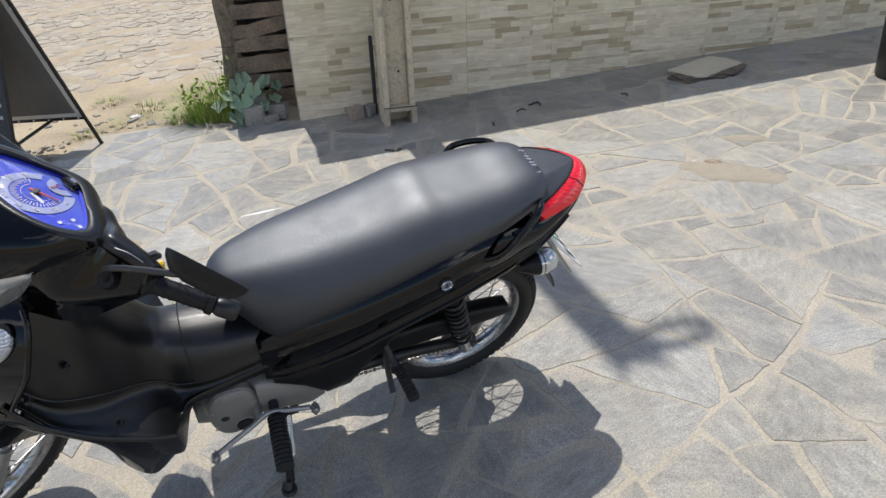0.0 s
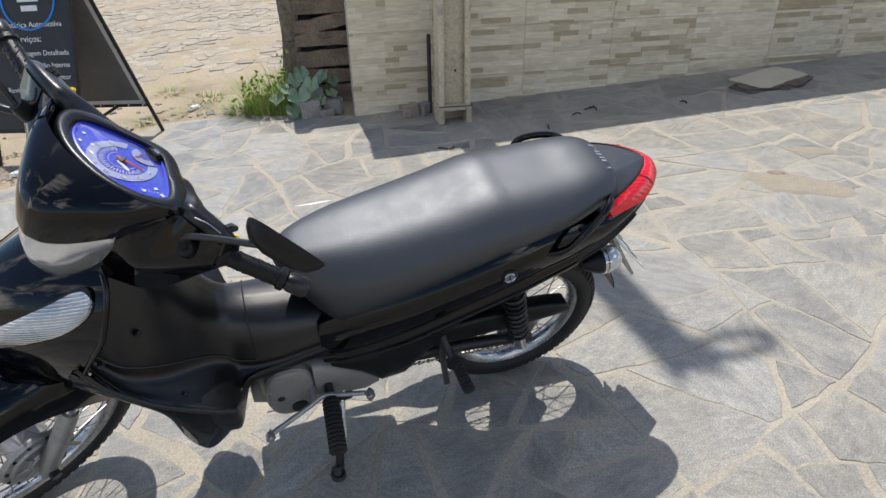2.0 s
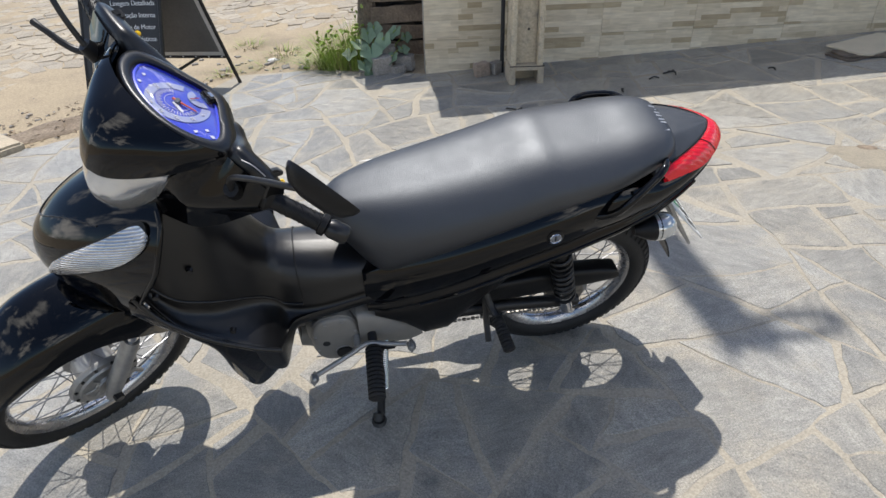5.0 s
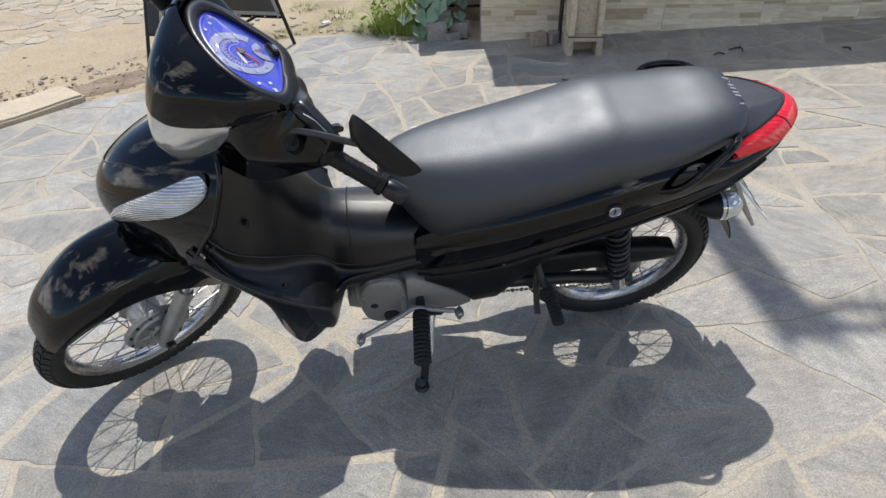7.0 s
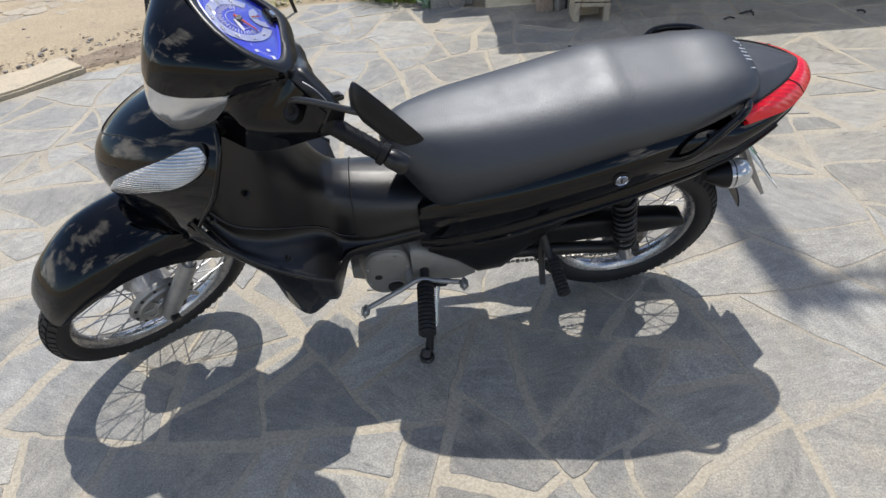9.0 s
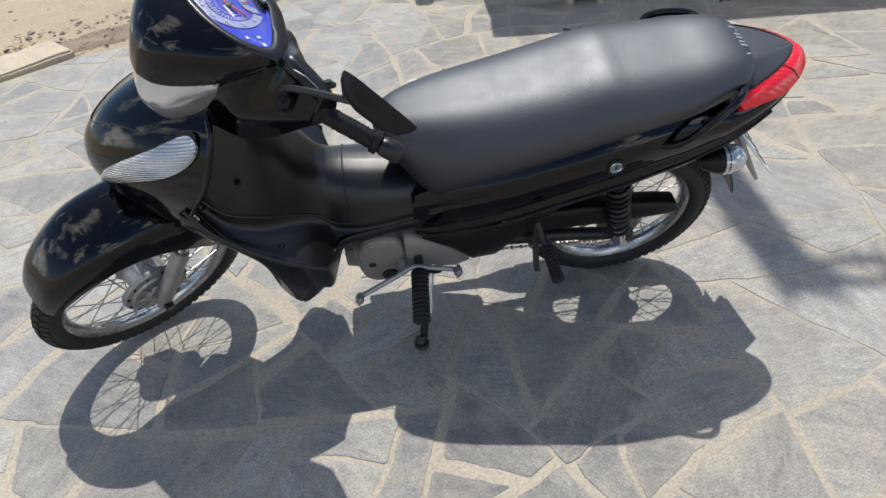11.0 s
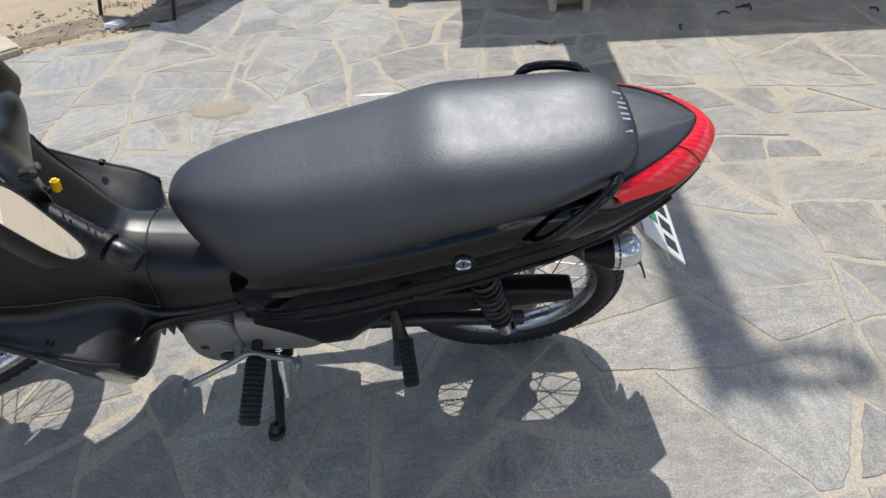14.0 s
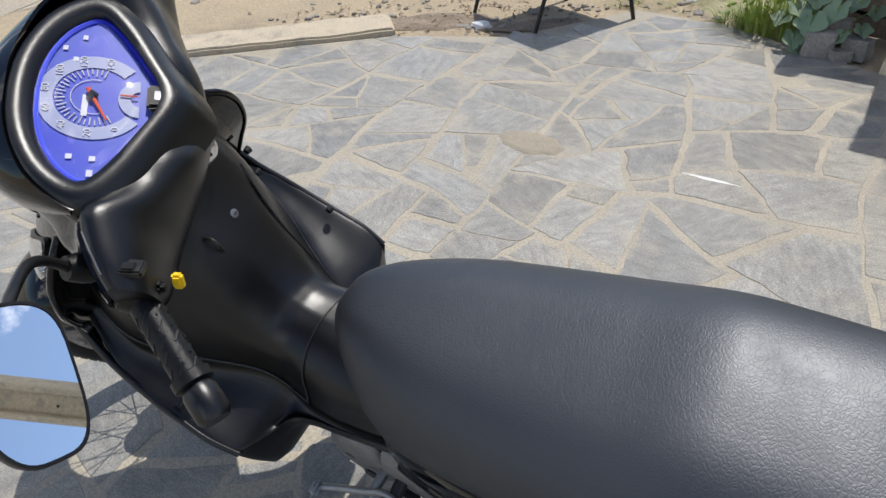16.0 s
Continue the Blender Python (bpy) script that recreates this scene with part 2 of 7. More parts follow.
def leather():
    """Grained vinyl: fine cells, and long soft creases where it is sat on."""
    m = mat("grained_seat_vinyl", (0.004, 0.0044, 0.0066), 0.49, second=(0.005, 0.0055, 0.008), scale=14, rough2=0.54, spec=0.5, ior=1.86)
    nt = m.node_tree
    b = nt.nodes["Principled BSDF"]
    tc = nt.nodes.new("ShaderNodeTexCoord")

    def net(wobble_scale, wobble, scale, stretch, wide):
        wob = nt.nodes.new("ShaderNodeTexNoise")
        wob.inputs["Scale"].default_value = wobble_scale
        nt.links.new(tc.outputs["Object"], wob.inputs["Vector"])
        add = nt.nodes.new("ShaderNodeVectorMath")
        add.operation = "MULTIPLY_ADD"
        add.inputs[1].default_value = (wobble, wobble, wobble)
        nt.links.new(wob.outputs["Color"], add.inputs[0])
        nt.links.new(tc.outputs["Object"], add.inputs[2])
        mp = nt.nodes.new("ShaderNodeMapping")
        mp.inputs["Scale"].default_value = stretch
        nt.links.new(add.outputs[0], mp.inputs[0])
        v = nt.nodes.new("ShaderNodeTexVoronoi")
        v.feature = "DISTANCE_TO_EDGE"
        v.inputs["Scale"].default_value = scale
        nt.links.new(mp.outputs[0], v.inputs["Vector"])
        r = nt.nodes.new("ShaderNodeMapRange")
        r.inputs[2].default_value = wide
        nt.links.new(v.outputs["Distance"], r.inputs[0])
        return r.outputs[0]

    cell = net(60, 0.012, 270, (1.0, 0.72, 1.0), 0.25)
    crease = net(22, 0.05, 95, (1.0, 0.55, 0.6), 0.14)
    place = nt.nodes.new("ShaderNodeTexNoise")
    place.inputs["Scale"].default_value = 9
    nt.links.new(tc.outputs["Object"], place.inputs["Vector"])
    pr = nt.nodes.new("ShaderNodeMapRange")
    pr.inputs[1].default_value, pr.inputs[2].default_value, pr.inputs[4].default_value = 0.48, 0.70, 0.7
    nt.links.new(place.outputs["Fac"], pr.inputs[0])
    mul = nt.nodes.new("ShaderNodeMath")
    mul.operation = "MULTIPLY"
    nt.links.new(crease, mul.inputs[0])
    nt.links.new(pr.outputs[0], mul.inputs[1])
    both = nt.nodes.new("ShaderNodeMath")
    both.operation = "ADD"
    nt.links.new(cell, both.inputs[0])
    nt.links.new(mul.outputs[0], both.inputs[1])
    bn = nt.nodes.new("ShaderNodeBump")
    bn.inputs["Strength"].default_value, bn.inputs["Distance"].default_value = 0.30, 0.00034
    # bluish specular tint puts the blue sky's reflection into the colour
    b.inputs["Specular Tint"].default_value = (0.88, 0.93, 1.0, 1)
    nt.links.new(both.outputs[0], bn.inputs["Height"])
    nt.links.new(bn.outputs[0], b.inputs["Normal"])
    return m


M_SEAT = leather()


def tile_material():
    """Porcelain wall tile printed with thin stacked strips of stone."""
    m = mat("strip_stone_tile", (0.5, 0.46, 0.39), 0.42, grain=0.08, grain_scale=50)
    nt = m.node_tree
    b = nt.nodes["Principled BSDF"]
    tc = nt.nodes.new("ShaderNodeTexCoord")
    oi = nt.nodes.new("ShaderNodeObjectInfo")
    sx = nt.nodes.new("ShaderNodeSeparateXYZ")
    nt.links.new(tc.outputs["Object"], sx.inputs[0])
    com = nt.nodes.new("ShaderNodeCombineXYZ")
    nt.links.new(sx.outputs[0], com.inputs[0])
    nt.links.new(sx.outputs[2], com.inputs[1])
    ran = nt.nodes.new("ShaderNodeMath")
    ran.operation = "FLOOR"
    mul = nt.nodes.new("ShaderNodeMath")
    mul.operation = "MULTIPLY"
    mul.inputs[1].default_value = 97.0
    nt.links.new(oi.outputs["Random"], mul.inputs[0])
    nt.links.new(mul.outputs[0], ran.inputs[0])
    shift = nt.nodes.new("ShaderNodeCombineXYZ")
    m2 = nt.nodes.new("ShaderNodeMath")
    m2.operation = "MULTIPLY"
    m2.inputs[1].default_value = 0.0353 * 4
    nt.links.new(ran.outputs[0], m2.inputs[0])
    m3 = nt.nodes.new("ShaderNodeMath")
    m3.operation = "MULTIPLY"
    m3.inputs[1].default_value = 0.371
    nt.links.new(ran.outputs[0], m3.inputs[0])
    nt.links.new(m3.outputs[0], shift.inputs[0])
    nt.links.new(m2.outputs[0], shift.inputs[1])
    add = nt.nodes.new("ShaderNodeVectorMath")
    nt.links.new(com.outputs[0], add.inputs[0])
    nt.links.new(shift.outputs[0], add.inputs[1])

    def strips(w, offset, freq, squash):
        br = nt.nodes.new("ShaderNodeTexBrick")
        br.offset, br.offset_frequency, br.squash, br.squash_frequency = offset, freq, squash, 3
        br.inputs["Color1"].default_value = (0, 0, 0, 1)
        br.inputs["Color2"].default_value = (1, 1, 1, 1)
        br.inputs["Mortar"].default_value = (0.5, 0.5, 0.5, 1)
        br.inputs["Scale"].default_value = 1.0
        br.inputs["Mortar Size"].default_value = 0.0004
        br.inputs["Bias"].default_value = 0.0
        br.inputs["Brick Width"].default_value = w
        br.inputs["Row Height"].default_value = 0.0353
        nt.links.new(add.outputs[0], br.inputs["Vector"])
        return br

    b1, b2 = strips(0.205, 0.37, 2, 0.72), strips(0.28, 0.43, 3, 1.25)
    mx = nt.nodes.new("ShaderNodeMix")
    mx.data_type = "RGBA"
    mx.inputs[0].default_value = 0.5
    nt.links.new(b1.outputs[0], mx.inputs[6])
    nt.links.new(b2.outputs[0], mx.inputs[7])
    rp = nt.nodes.new("ShaderNodeValToRGB")
    cr = rp.color_ramp
    cr.elements[0].position, cr.elements[0].color = 0.0, (0.375, 0.295, 0.185, 1)
    cr.elements[1].position, cr.elements[1].color = 1.0, (0.74, 0.655, 0.495, 1)
    for pos, c in ((0.24, (0.42, 0.335, 0.21, 1)), (0.33, (0.56, 0.475, 0.335, 1)), (0.62, (0.655, 0.565, 0.41, 1))):
        e = cr.elements.new(pos)
        e.color = c
    nt.links.new(mx.outputs[2], rp.inputs[0])
    n = nt.nodes.new("ShaderNodeTexNoise")
    n.inputs["Scale"].default_value, n.inputs["Detail"].default_value = 30, 6
    mp = nt.nodes.new("ShaderNodeMapping")
    mp.inputs["Scale"].default_value = (0.35, 2.2, 1)
    nt.links.new(add.outputs[0], mp.inputs[0])
    nt.links.new(mp.outputs[0], n.inputs["Vector"])
    mr = nt.nodes.new("ShaderNodeMapRange")
    mr.inputs[1].default_value, mr.inputs[2].default_value, mr.inputs[3].default_value, mr.inputs[4].default_value = 0.3, 0.7, 0.86, 1.12
    nt.links.new(n.outputs["Fac"], mr.inputs[0])
    mm = nt.nodes.new("ShaderNodeMix")
    mm.data_type, mm.blend_type = "RGBA", "MULTIPLY"
    mm.inputs[0].default_value = 1
    nt.links.new(rp.outputs[0], mm.inputs[6])
    nt.links.new(mr.outputs[0], mm.inputs[7])
    nt.links.new(mm.outputs[2], b.inputs["Base Color"])
    bn = nt.nodes.new("ShaderNodeBump")
    bn.inputs["Strength"].default_value, bn.inputs["Distance"].default_value = 0.35, 0.002
    nt.links.new(mx.outputs[2], bn.inputs["Height"])
    nt.links.new(bn.outputs[0], b.inputs["Normal"])
    return m


M_TILE = tile_material()


# ---------------------------------------------------------------- builders
def mesh_of(name, bm, material, smooth=40):
    """A bmesh as mesh data, with edges sharper than the angle left hard."""
    bmesh.ops.recalc_face_normals(bm, faces=bm.faces)
    lim = radians(smooth)
    for f in bm.faces:
        f.smooth = smooth > 0
    for e in bm.edges:
        e.smooth = not (len(e.link_faces) == 2 and e.calc_face_angle(0) > lim)
    me = bpy.data.meshes.new(name)
    bm.to_mesh(me)
    bm.free()
    me.materials.append(material)
    return me


def part(name, bm, material, parent, label="", smooth=40):
    ob = new(name, mesh_of(name, bm, material, smooth))
    ob.parent = parent
    if label:
        tagged(ob, label)
    return ob


def single(name, bm, material, label, category, group="", kind="", smooth=40, m=None):
    ob = new(name, mesh_of(name, bm, material, smooth))
    if m is not None:
        ob.matrix_world = m
    return tagged(ob, label, category, group, kind)


def empty(name, label, category, m=None, group=""):
    ob = new(name)
    ob.empty_display_size = 0.1
    if m is not None:
        ob.matrix_world = m
    return tagged(ob, label, category, group)


def spline(pts, n, closed=False):
    """n points along a Catmull-Rom curve through pts."""
    p = np.array(pts, float)
    k = len(p)
    spans = k if closed else k - 1
    out = []
    for i in range(n):
        u = i / n * spans if closed else i / (n - 1) * spans
        j = min(int(u), spans - 1)
        f = u - j
        get = (lambda q: p[q % k]) if closed else (lambda q: p[min(max(q, 0), k - 1)])
        a, b, c, d = get(j - 1), get(j), get(j + 1), get(j + 2)
        out.append(0.5 * (2 * b + (c - a) * f + (2 * a - 5 * b + 4 * c - d) * f * f + (3 * b - a - 3 * c + d) * f ** 3))
    return np.array(out)


def table(rows, xs):
    """Rows of (x, values...) read at xs along smooth curves."""
    r = np.array(rows, float)
    dense = spline(r, 200)
    return np.array([[np.interp(x, dense[:, 0], dense[:, c]) for c in range(1, r.shape[1])] for x in xs])


def loft(rings, cap=True, bm=None, closed=True):
    """A skin over rings of equally many points."""
    bm = bm or bmesh.new()
    vs = [[bm.verts.new(tuple(p)) for p in ring] for ring in rings]
    n = len(rings[0])
    for a, b in zip(vs, vs[1:]):
        for i in range(n if closed else n - 1):
            j = (i + 1) % n
            bm.faces.new((a[i], a[j], b[j], b[i]))
    if cap:
        bm.faces.new(vs[0])
        bm.faces.new(list(reversed(vs[-1])))
    return bm


def sheet(grid, thick, bm=None):
    """A curved plate from a grid of points, with a thickness, its edges closed."""
    g = np.array(grid, float)
    du = np.gradient(g, axis=0)
    dv = np.gradient(g, axis=1)
    nrm = np.cross(du, dv)
    nrm /= np.linalg.norm(nrm, axis=2, keepdims=True) + 1e-9
    h = g + nrm * thick
    bm = bm or bmesh.new()
    R, C = g.shape[:2]
    a = [[bm.verts.new(tuple(g[i, j])) for j in range(C)] for i in range(R)]
    b = [[bm.verts.new(tuple(h[i, j])) for j in range(C)] for i in range(R)]
    for i in range(R - 1):
        for j in range(C - 1):
            bm.faces.new((a[i][j], a[i][j + 1], a[i + 1][j + 1], a[i + 1][j]))
            bm.faces.new((b[i][j], b[i + 1][j], b[i + 1][j + 1], b[i][j + 1]))
    for i in range(R - 1):
        for j in (0, C - 1):
            bm.faces.new((a[i][j], a[i + 1][j], b[i + 1][j], b[i][j]))
    for j in range(C - 1):
        for i in (0, R - 1):
            bm.faces.new((a[i][j], b[i][j], b[i][j + 1], a[i][j + 1]))
    return bm


def tube(pts, radius, seg=10, n=None, bm=None, cap=True):
    """A round bar along a curve; radius may be a list, one for each given point."""
    pts = [Vector(p) for p in pts]
    if n:
        if not isinstance(radius, (int, float)):
            radius = list(np.interp(np.linspace(0, 1, n), np.linspace(0, 1, len(radius)), radius))
        pts = [Vector(p) for p in spline([tuple(p) for p in pts], n)]
    rings = []
    side = None
    for i, p in enumerate(pts):
        d = (pts[min(i + 1, len(pts) - 1)] - pts[max(i - 1, 0)]).normalized()
        if side is None:
            side = d.orthogonal().normalized()
        side = (side - d * side.dot(d)).normalized()
        up = d.cross(side)
        r = radius if isinstance(radius, (int, float)) else radius[i]
        rings.append([p + side * (r * math.cos(a)) + up * (r * math.sin(a)) for a in np.linspace(0, 2 * math.pi, seg, endpoint=False)])
    return loft(rings, cap, bm)


def turned(profile, seg=32, axis="Y", at=(0, 0, 0), bm=None, closed=False):
    """A body of revolution from (radius, along) pairs."""
    rings = []
    for a in np.linspace(0, 2 * math.pi, seg, endpoint=False):
        ring = []
        for r, h in profile:
            p = (r * math.cos(a), h, r * math.sin(a)) if axis == "Y" else ((h, r * math.cos(a), r * math.sin(a)) if axis == "X" else (r * math.cos(a), r * math.sin(a), h))
            ring.append(Vector(p) + Vector(at))
        rings.append(ring)
    bm = bm or bmesh.new()
    vs = [[bm.verts.new(p) for p in ring] for ring in rings]
    n = len(profile)
    for i in range(seg):
        a, b = vs[i], vs[(i + 1) % seg]
        for j in range(n if closed else n - 1):
            k = (j + 1) % n
            bm.faces.new((a[j], a[k], b[k], b[j]))
    if not closed:
        for j in (0, n - 1):
            if profile[j][0] > 1e-5:
                bm.faces.new([vs[i][j] for i in range(seg)])
    bmesh.ops.remove_doubles(bm, verts=bm.verts, dist=1e-6)
    return bm


def box(size, at=(0, 0, 0), bevel=0.004, bm=None, rot=None, seg=2):
    bm2 = bmesh.new()
    bmesh.ops.create_cube(bm2, size=1)
    bmesh.ops.scale(bm2, vec=size, verts=bm2.verts)
    if bevel:
        bmesh.ops.bevel(bm2, geom=bm2.edges, offset=bevel, segments=seg, affect="EDGES", clamp_overlap=True)
    if rot is not None:
        bmesh.ops.transform(bm2, matrix=rot, verts=bm2.verts)
    bmesh.ops.translate(bm2, vec=at, verts=bm2.verts)
    if bm is None:
        return bm2
    me = bpy.data.meshes.new("tmp")
    bm2.to_mesh(me)
    bm2.free()
    bm.from_mesh(me)
    bpy.data.meshes.remove(me)
    return bm


def cells(seeds, clip_box):
    """Voronoi cells of 2D seeds, clipped to a box (x0, y0, x1, y1)."""
    s = np.array(seeds)
    x0, y0, x1, y1 = clip_box
    out = []
    for i, c in enumerate(s):
        poly = [(x0, y0), (x1, y0), (x1, y1), (x0, y1)]
        d2 = ((s - c) ** 2).sum(1)
        for j in np.argsort(d2)[1:22]:
            n = s[j] - c
            m = (s[j] + c) / 2
            new_poly = []
            for k in range(len(poly)):
                p, q = np.array(poly[k]), np.array(poly[(k + 1) % len(poly)])
                a, b = (p - m) @ n, (q - m) @ n
                if a <= 0:
                    new_poly.append(tuple(p))
                if a * b < 0:
                    new_poly.append(tuple(p + (q - p) * (a / (a - b))))
            poly = new_poly
            if len(poly) < 3:
                break
        out.append(poly)
    return out


def shrink(poly, gap):
    """A convex polygon drawn in by gap on all sides, or None."""
    p = [np.array(q) for q in poly]
    keep = [p[i] for i in range(len(p)) if np.linalg.norm(p[i] - p[i - 1]) > 0.012]
    if len(keep) < 3:
        return None
    c = sum(keep) / len(keep)
    out = keep
    for i in range(len(keep)):
        a, b = keep[i], keep[(i + 1) % len(keep)]
        d = (b - a) / (np.linalg.norm(b - a) + 1e-9)
        n = np.array([-d[1], d[0]])
        if (c - a) @ n < 0:
            n = -n
        g = gap if isinstance(gap, float) else gap[i % len(gap)]
        a2 = a + n * g
        res = []
        for k in range(len(out)):
            u, v = out[k], out[(k + 1) % len(out)]
            fu, fv = (u - a2) @ n, (v - a2) @ n
            if fu >= 0:
                res.append(u)
            if fu * fv < 0:
                res.append(u + (v - u) * (fu / (fu - fv)))
        out = res
        if len(out) < 3:
            return None
    return out


def rough_outline(poly, rng, step, amp):
    """The polygon with its corners cut a little and its sides chipped."""
    out = []
    n = len(poly)
    for i in range(n):
        a, b = np.array(poly[i]), np.array(poly[(i + 1) % n])
        L = np.linalg.norm(b - a)
        cut = min(0.005, L * 0.1) / max(L, 1e-6)
        k = max(1, int(L / step))
        d = np.array([-(b - a)[1], (b - a)[0]]) / (L + 1e-9)
        for t in np.linspace(cut, 1 - cut, k + 1):
            out.append(a + (b - a) * t + d * rng.uniform(-amp, amp))
    return out


def slab_verts(outline, top, bottom, chamfer, tilt=(0.0, 0.0), rim=0.0):
    """Vertices and faces of a flat stone: a top, a worn edge, sides; rim adds an inner ring to the top."""
    o = np.array(outline)
    c = o.mean(0)
    d = c - o
    reach = np.linalg.norm(d, axis=1, keepdims=True) + 1e-9
    d /= reach
    inner = o + d * chamfer
    zt = lambda p: top + (p - c) @ np.array(tilt)
    n = len(o)
    verts = [(*(p - c), zt(p)) for p in inner] + [(*(p - c), zt(p) - chamfer * 0.6) for p in o] + [(*(p - c), bottom) for p in o]
    faces = []
    if rim:
        verts += [(*(p - c), zt(p)) for p in inner + (c - inner) * min(0.45, rim / float(reach.mean()))]
        faces.append(tuple(range(3 * n, 4 * n)))
        faces += [(3 * n + i, i, (i + 1) % n, 3 * n + (i + 1) % n) for i in range(n)]
    else:
        faces.append(tuple(range(n)))
    for i in range(n):
        j = (i + 1) % n
        faces.append((i, n + i, n + j, j))
        faces.append((n + i, 2 * n + i, 2 * n + j, n + j))
    return c, verts, faces


def break_up(poly, rng, small, large):
    """A slab broken again and again across its length, as a mason breaks it, until the pieces are of a size."""
    p = np.array(poly)
    x, y = p[:, 0], p[:, 1]
    area = 0.5 * abs(np.dot(x, np.roll(y, 1)) - np.dot(y, np.roll(x, 1)))
    if area < small + (large - small) * rng.random() ** 1.6:
        return [poly]
    c = p.mean(0)
    w, v = np.linalg.eigh(np.cov((p - c).T))
    long = v[:, 1]
    ang = math.atan2(long[1], long[0]) + rng.gauss(0, 0.20)
    n = np.array((math.cos(ang), math.sin(ang)))
    m = c + long * math.sqrt(w[1]) * rng.uniform(-0.45, 0.45)
    halves = ([], [])
    for k in range(len(p)):
        a, b = p[k], p[(k + 1) % len(p)]
        fa, fb = (a - m) @ n, (b - m) @ n
        halves[0 if fa <= 0 else 1].append(tuple(a))
        if fa * fb < 0:
            q = tuple(a + (b - a) * (fa / (fa - fb)))
            halves[0].append(q)
            halves[1].append(q)
    out = []
    for h in halves:
        if len(h) >= 3:
            out += break_up(h, rng, small, large)
    return out


def jitter_grid(x0, y0, x1, y1, step, rng, jit=0.42):
    pts = []
    r = 0
    y = y0
    while y < y1:
        x = x0 + (step * 0.5 if r % 2 else 0)
        while x < x1:
            pts.append((x + rng.uniform(-jit, jit) * step, y + rng.uniform(-jit, jit) * step))
            x += step
        y += step * 0.87
        r += 1
    return pts


# ---------------------------------------------------------------- the setting
TILT = 0.045  # the ground climbs along +x: upright things lean by this against it
EDGE = [(-8.0, -3.2), (-2.67, 1.48), (-1.65, 2.35), (-1.04, 2.58), (-0.54, 3.30), (0.05, 3.2), (0.45, 2.92), (0.75, 2.78)]
WALL_A, WALL_B = Vector((0.735, 2.775, 0)), Vector((5.37, 2.24, 0))


def edge_side(x, y):
    """How far (x, y) lies on the paved side of the paving's border."""
    best, sign = 1e9, 1
    for (ax, ay), (bx, by) in zip(EDGE, EDGE[1:]):
        dx, dy = bx - ax, by - ay
        t = min(1, max(0, ((x - ax) * dx + (y - ay) * dy) / (dx * dx + dy * dy)))
        d = math.hypot(x - ax - t * dx, y - ay - t * dy)
        if d < best:
            best = d
            sign = -1 if dx * (y - ay) - dy * (x - ax) > 0 else 1
    return best * sign


def on_paving(x, y):
    if x > EDGE[-1][0]:
        a, d = WALL_A, (WALL_B - WALL_A)
        return (d.x * (y - a.y) - d.y * (x - a.x)) / d.length < 0.10
    return edge_side(x, y) > 0


def ground_sheet():
    """Sandy ground out to the horizon, sunk a little under the paving."""
    bm = bmesh.new()
    xs = np.concatenate([[-900, -200, -60, -20], np.linspace(-9, 9, 90), [20, 60, 200, 900]])
    ys = np.concatenate([[-900, -200, -60, -20], np.linspace(-4, 12, 80), [20, 60, 200, 900]])
    v = {}
    for i, x in enumerate(xs):
        for j, y in enumerate(ys):
            z = -0.012
            if abs(x) < 9.1 and -4.1 < y < 12.1:
                z = -0.016 if on_paving(x, y) else -0.013 + 0.012 * (noise.noise((x * 2.3, y * 2.3, 0.3))) + 0.006 * noise.noise((x * 8, y * 8, 1.7))
            v[i, j] = bm.verts.new((x, y, z))
    for i in range(len(xs) - 1):
        for j in range(len(ys) - 1):
            bm.faces.new((v[i, j], v[i + 1, j], v[i + 1, j + 1], v[i, j + 1]))
    return single("ground", bm, M_SAND, "pale sandy ground with dirt and loose grit", "ground", kind="structure", smooth=180)


ground_sheet()


def warp(p):
    """Bends the joints, all stones alike, so that no side runs straight."""
    x, y = float(p[0]), float(p[1])
    w = noise.noise_vector((x * 0.95 + 4.0, y * 0.95, 2.2))
    a = noise.noise_vector((x * 3.1, y * 3.1, 0.7))
    b = noise.noise_vector((x * 13.0, y * 13.0, 3.7))
    return np.array((x + 0.16 * w[0] + 0.040 * a[0] + 0.008 * b[0], y + 0.16 * w[1] + 0.040 * a[1] + 0.008 * b[1]))


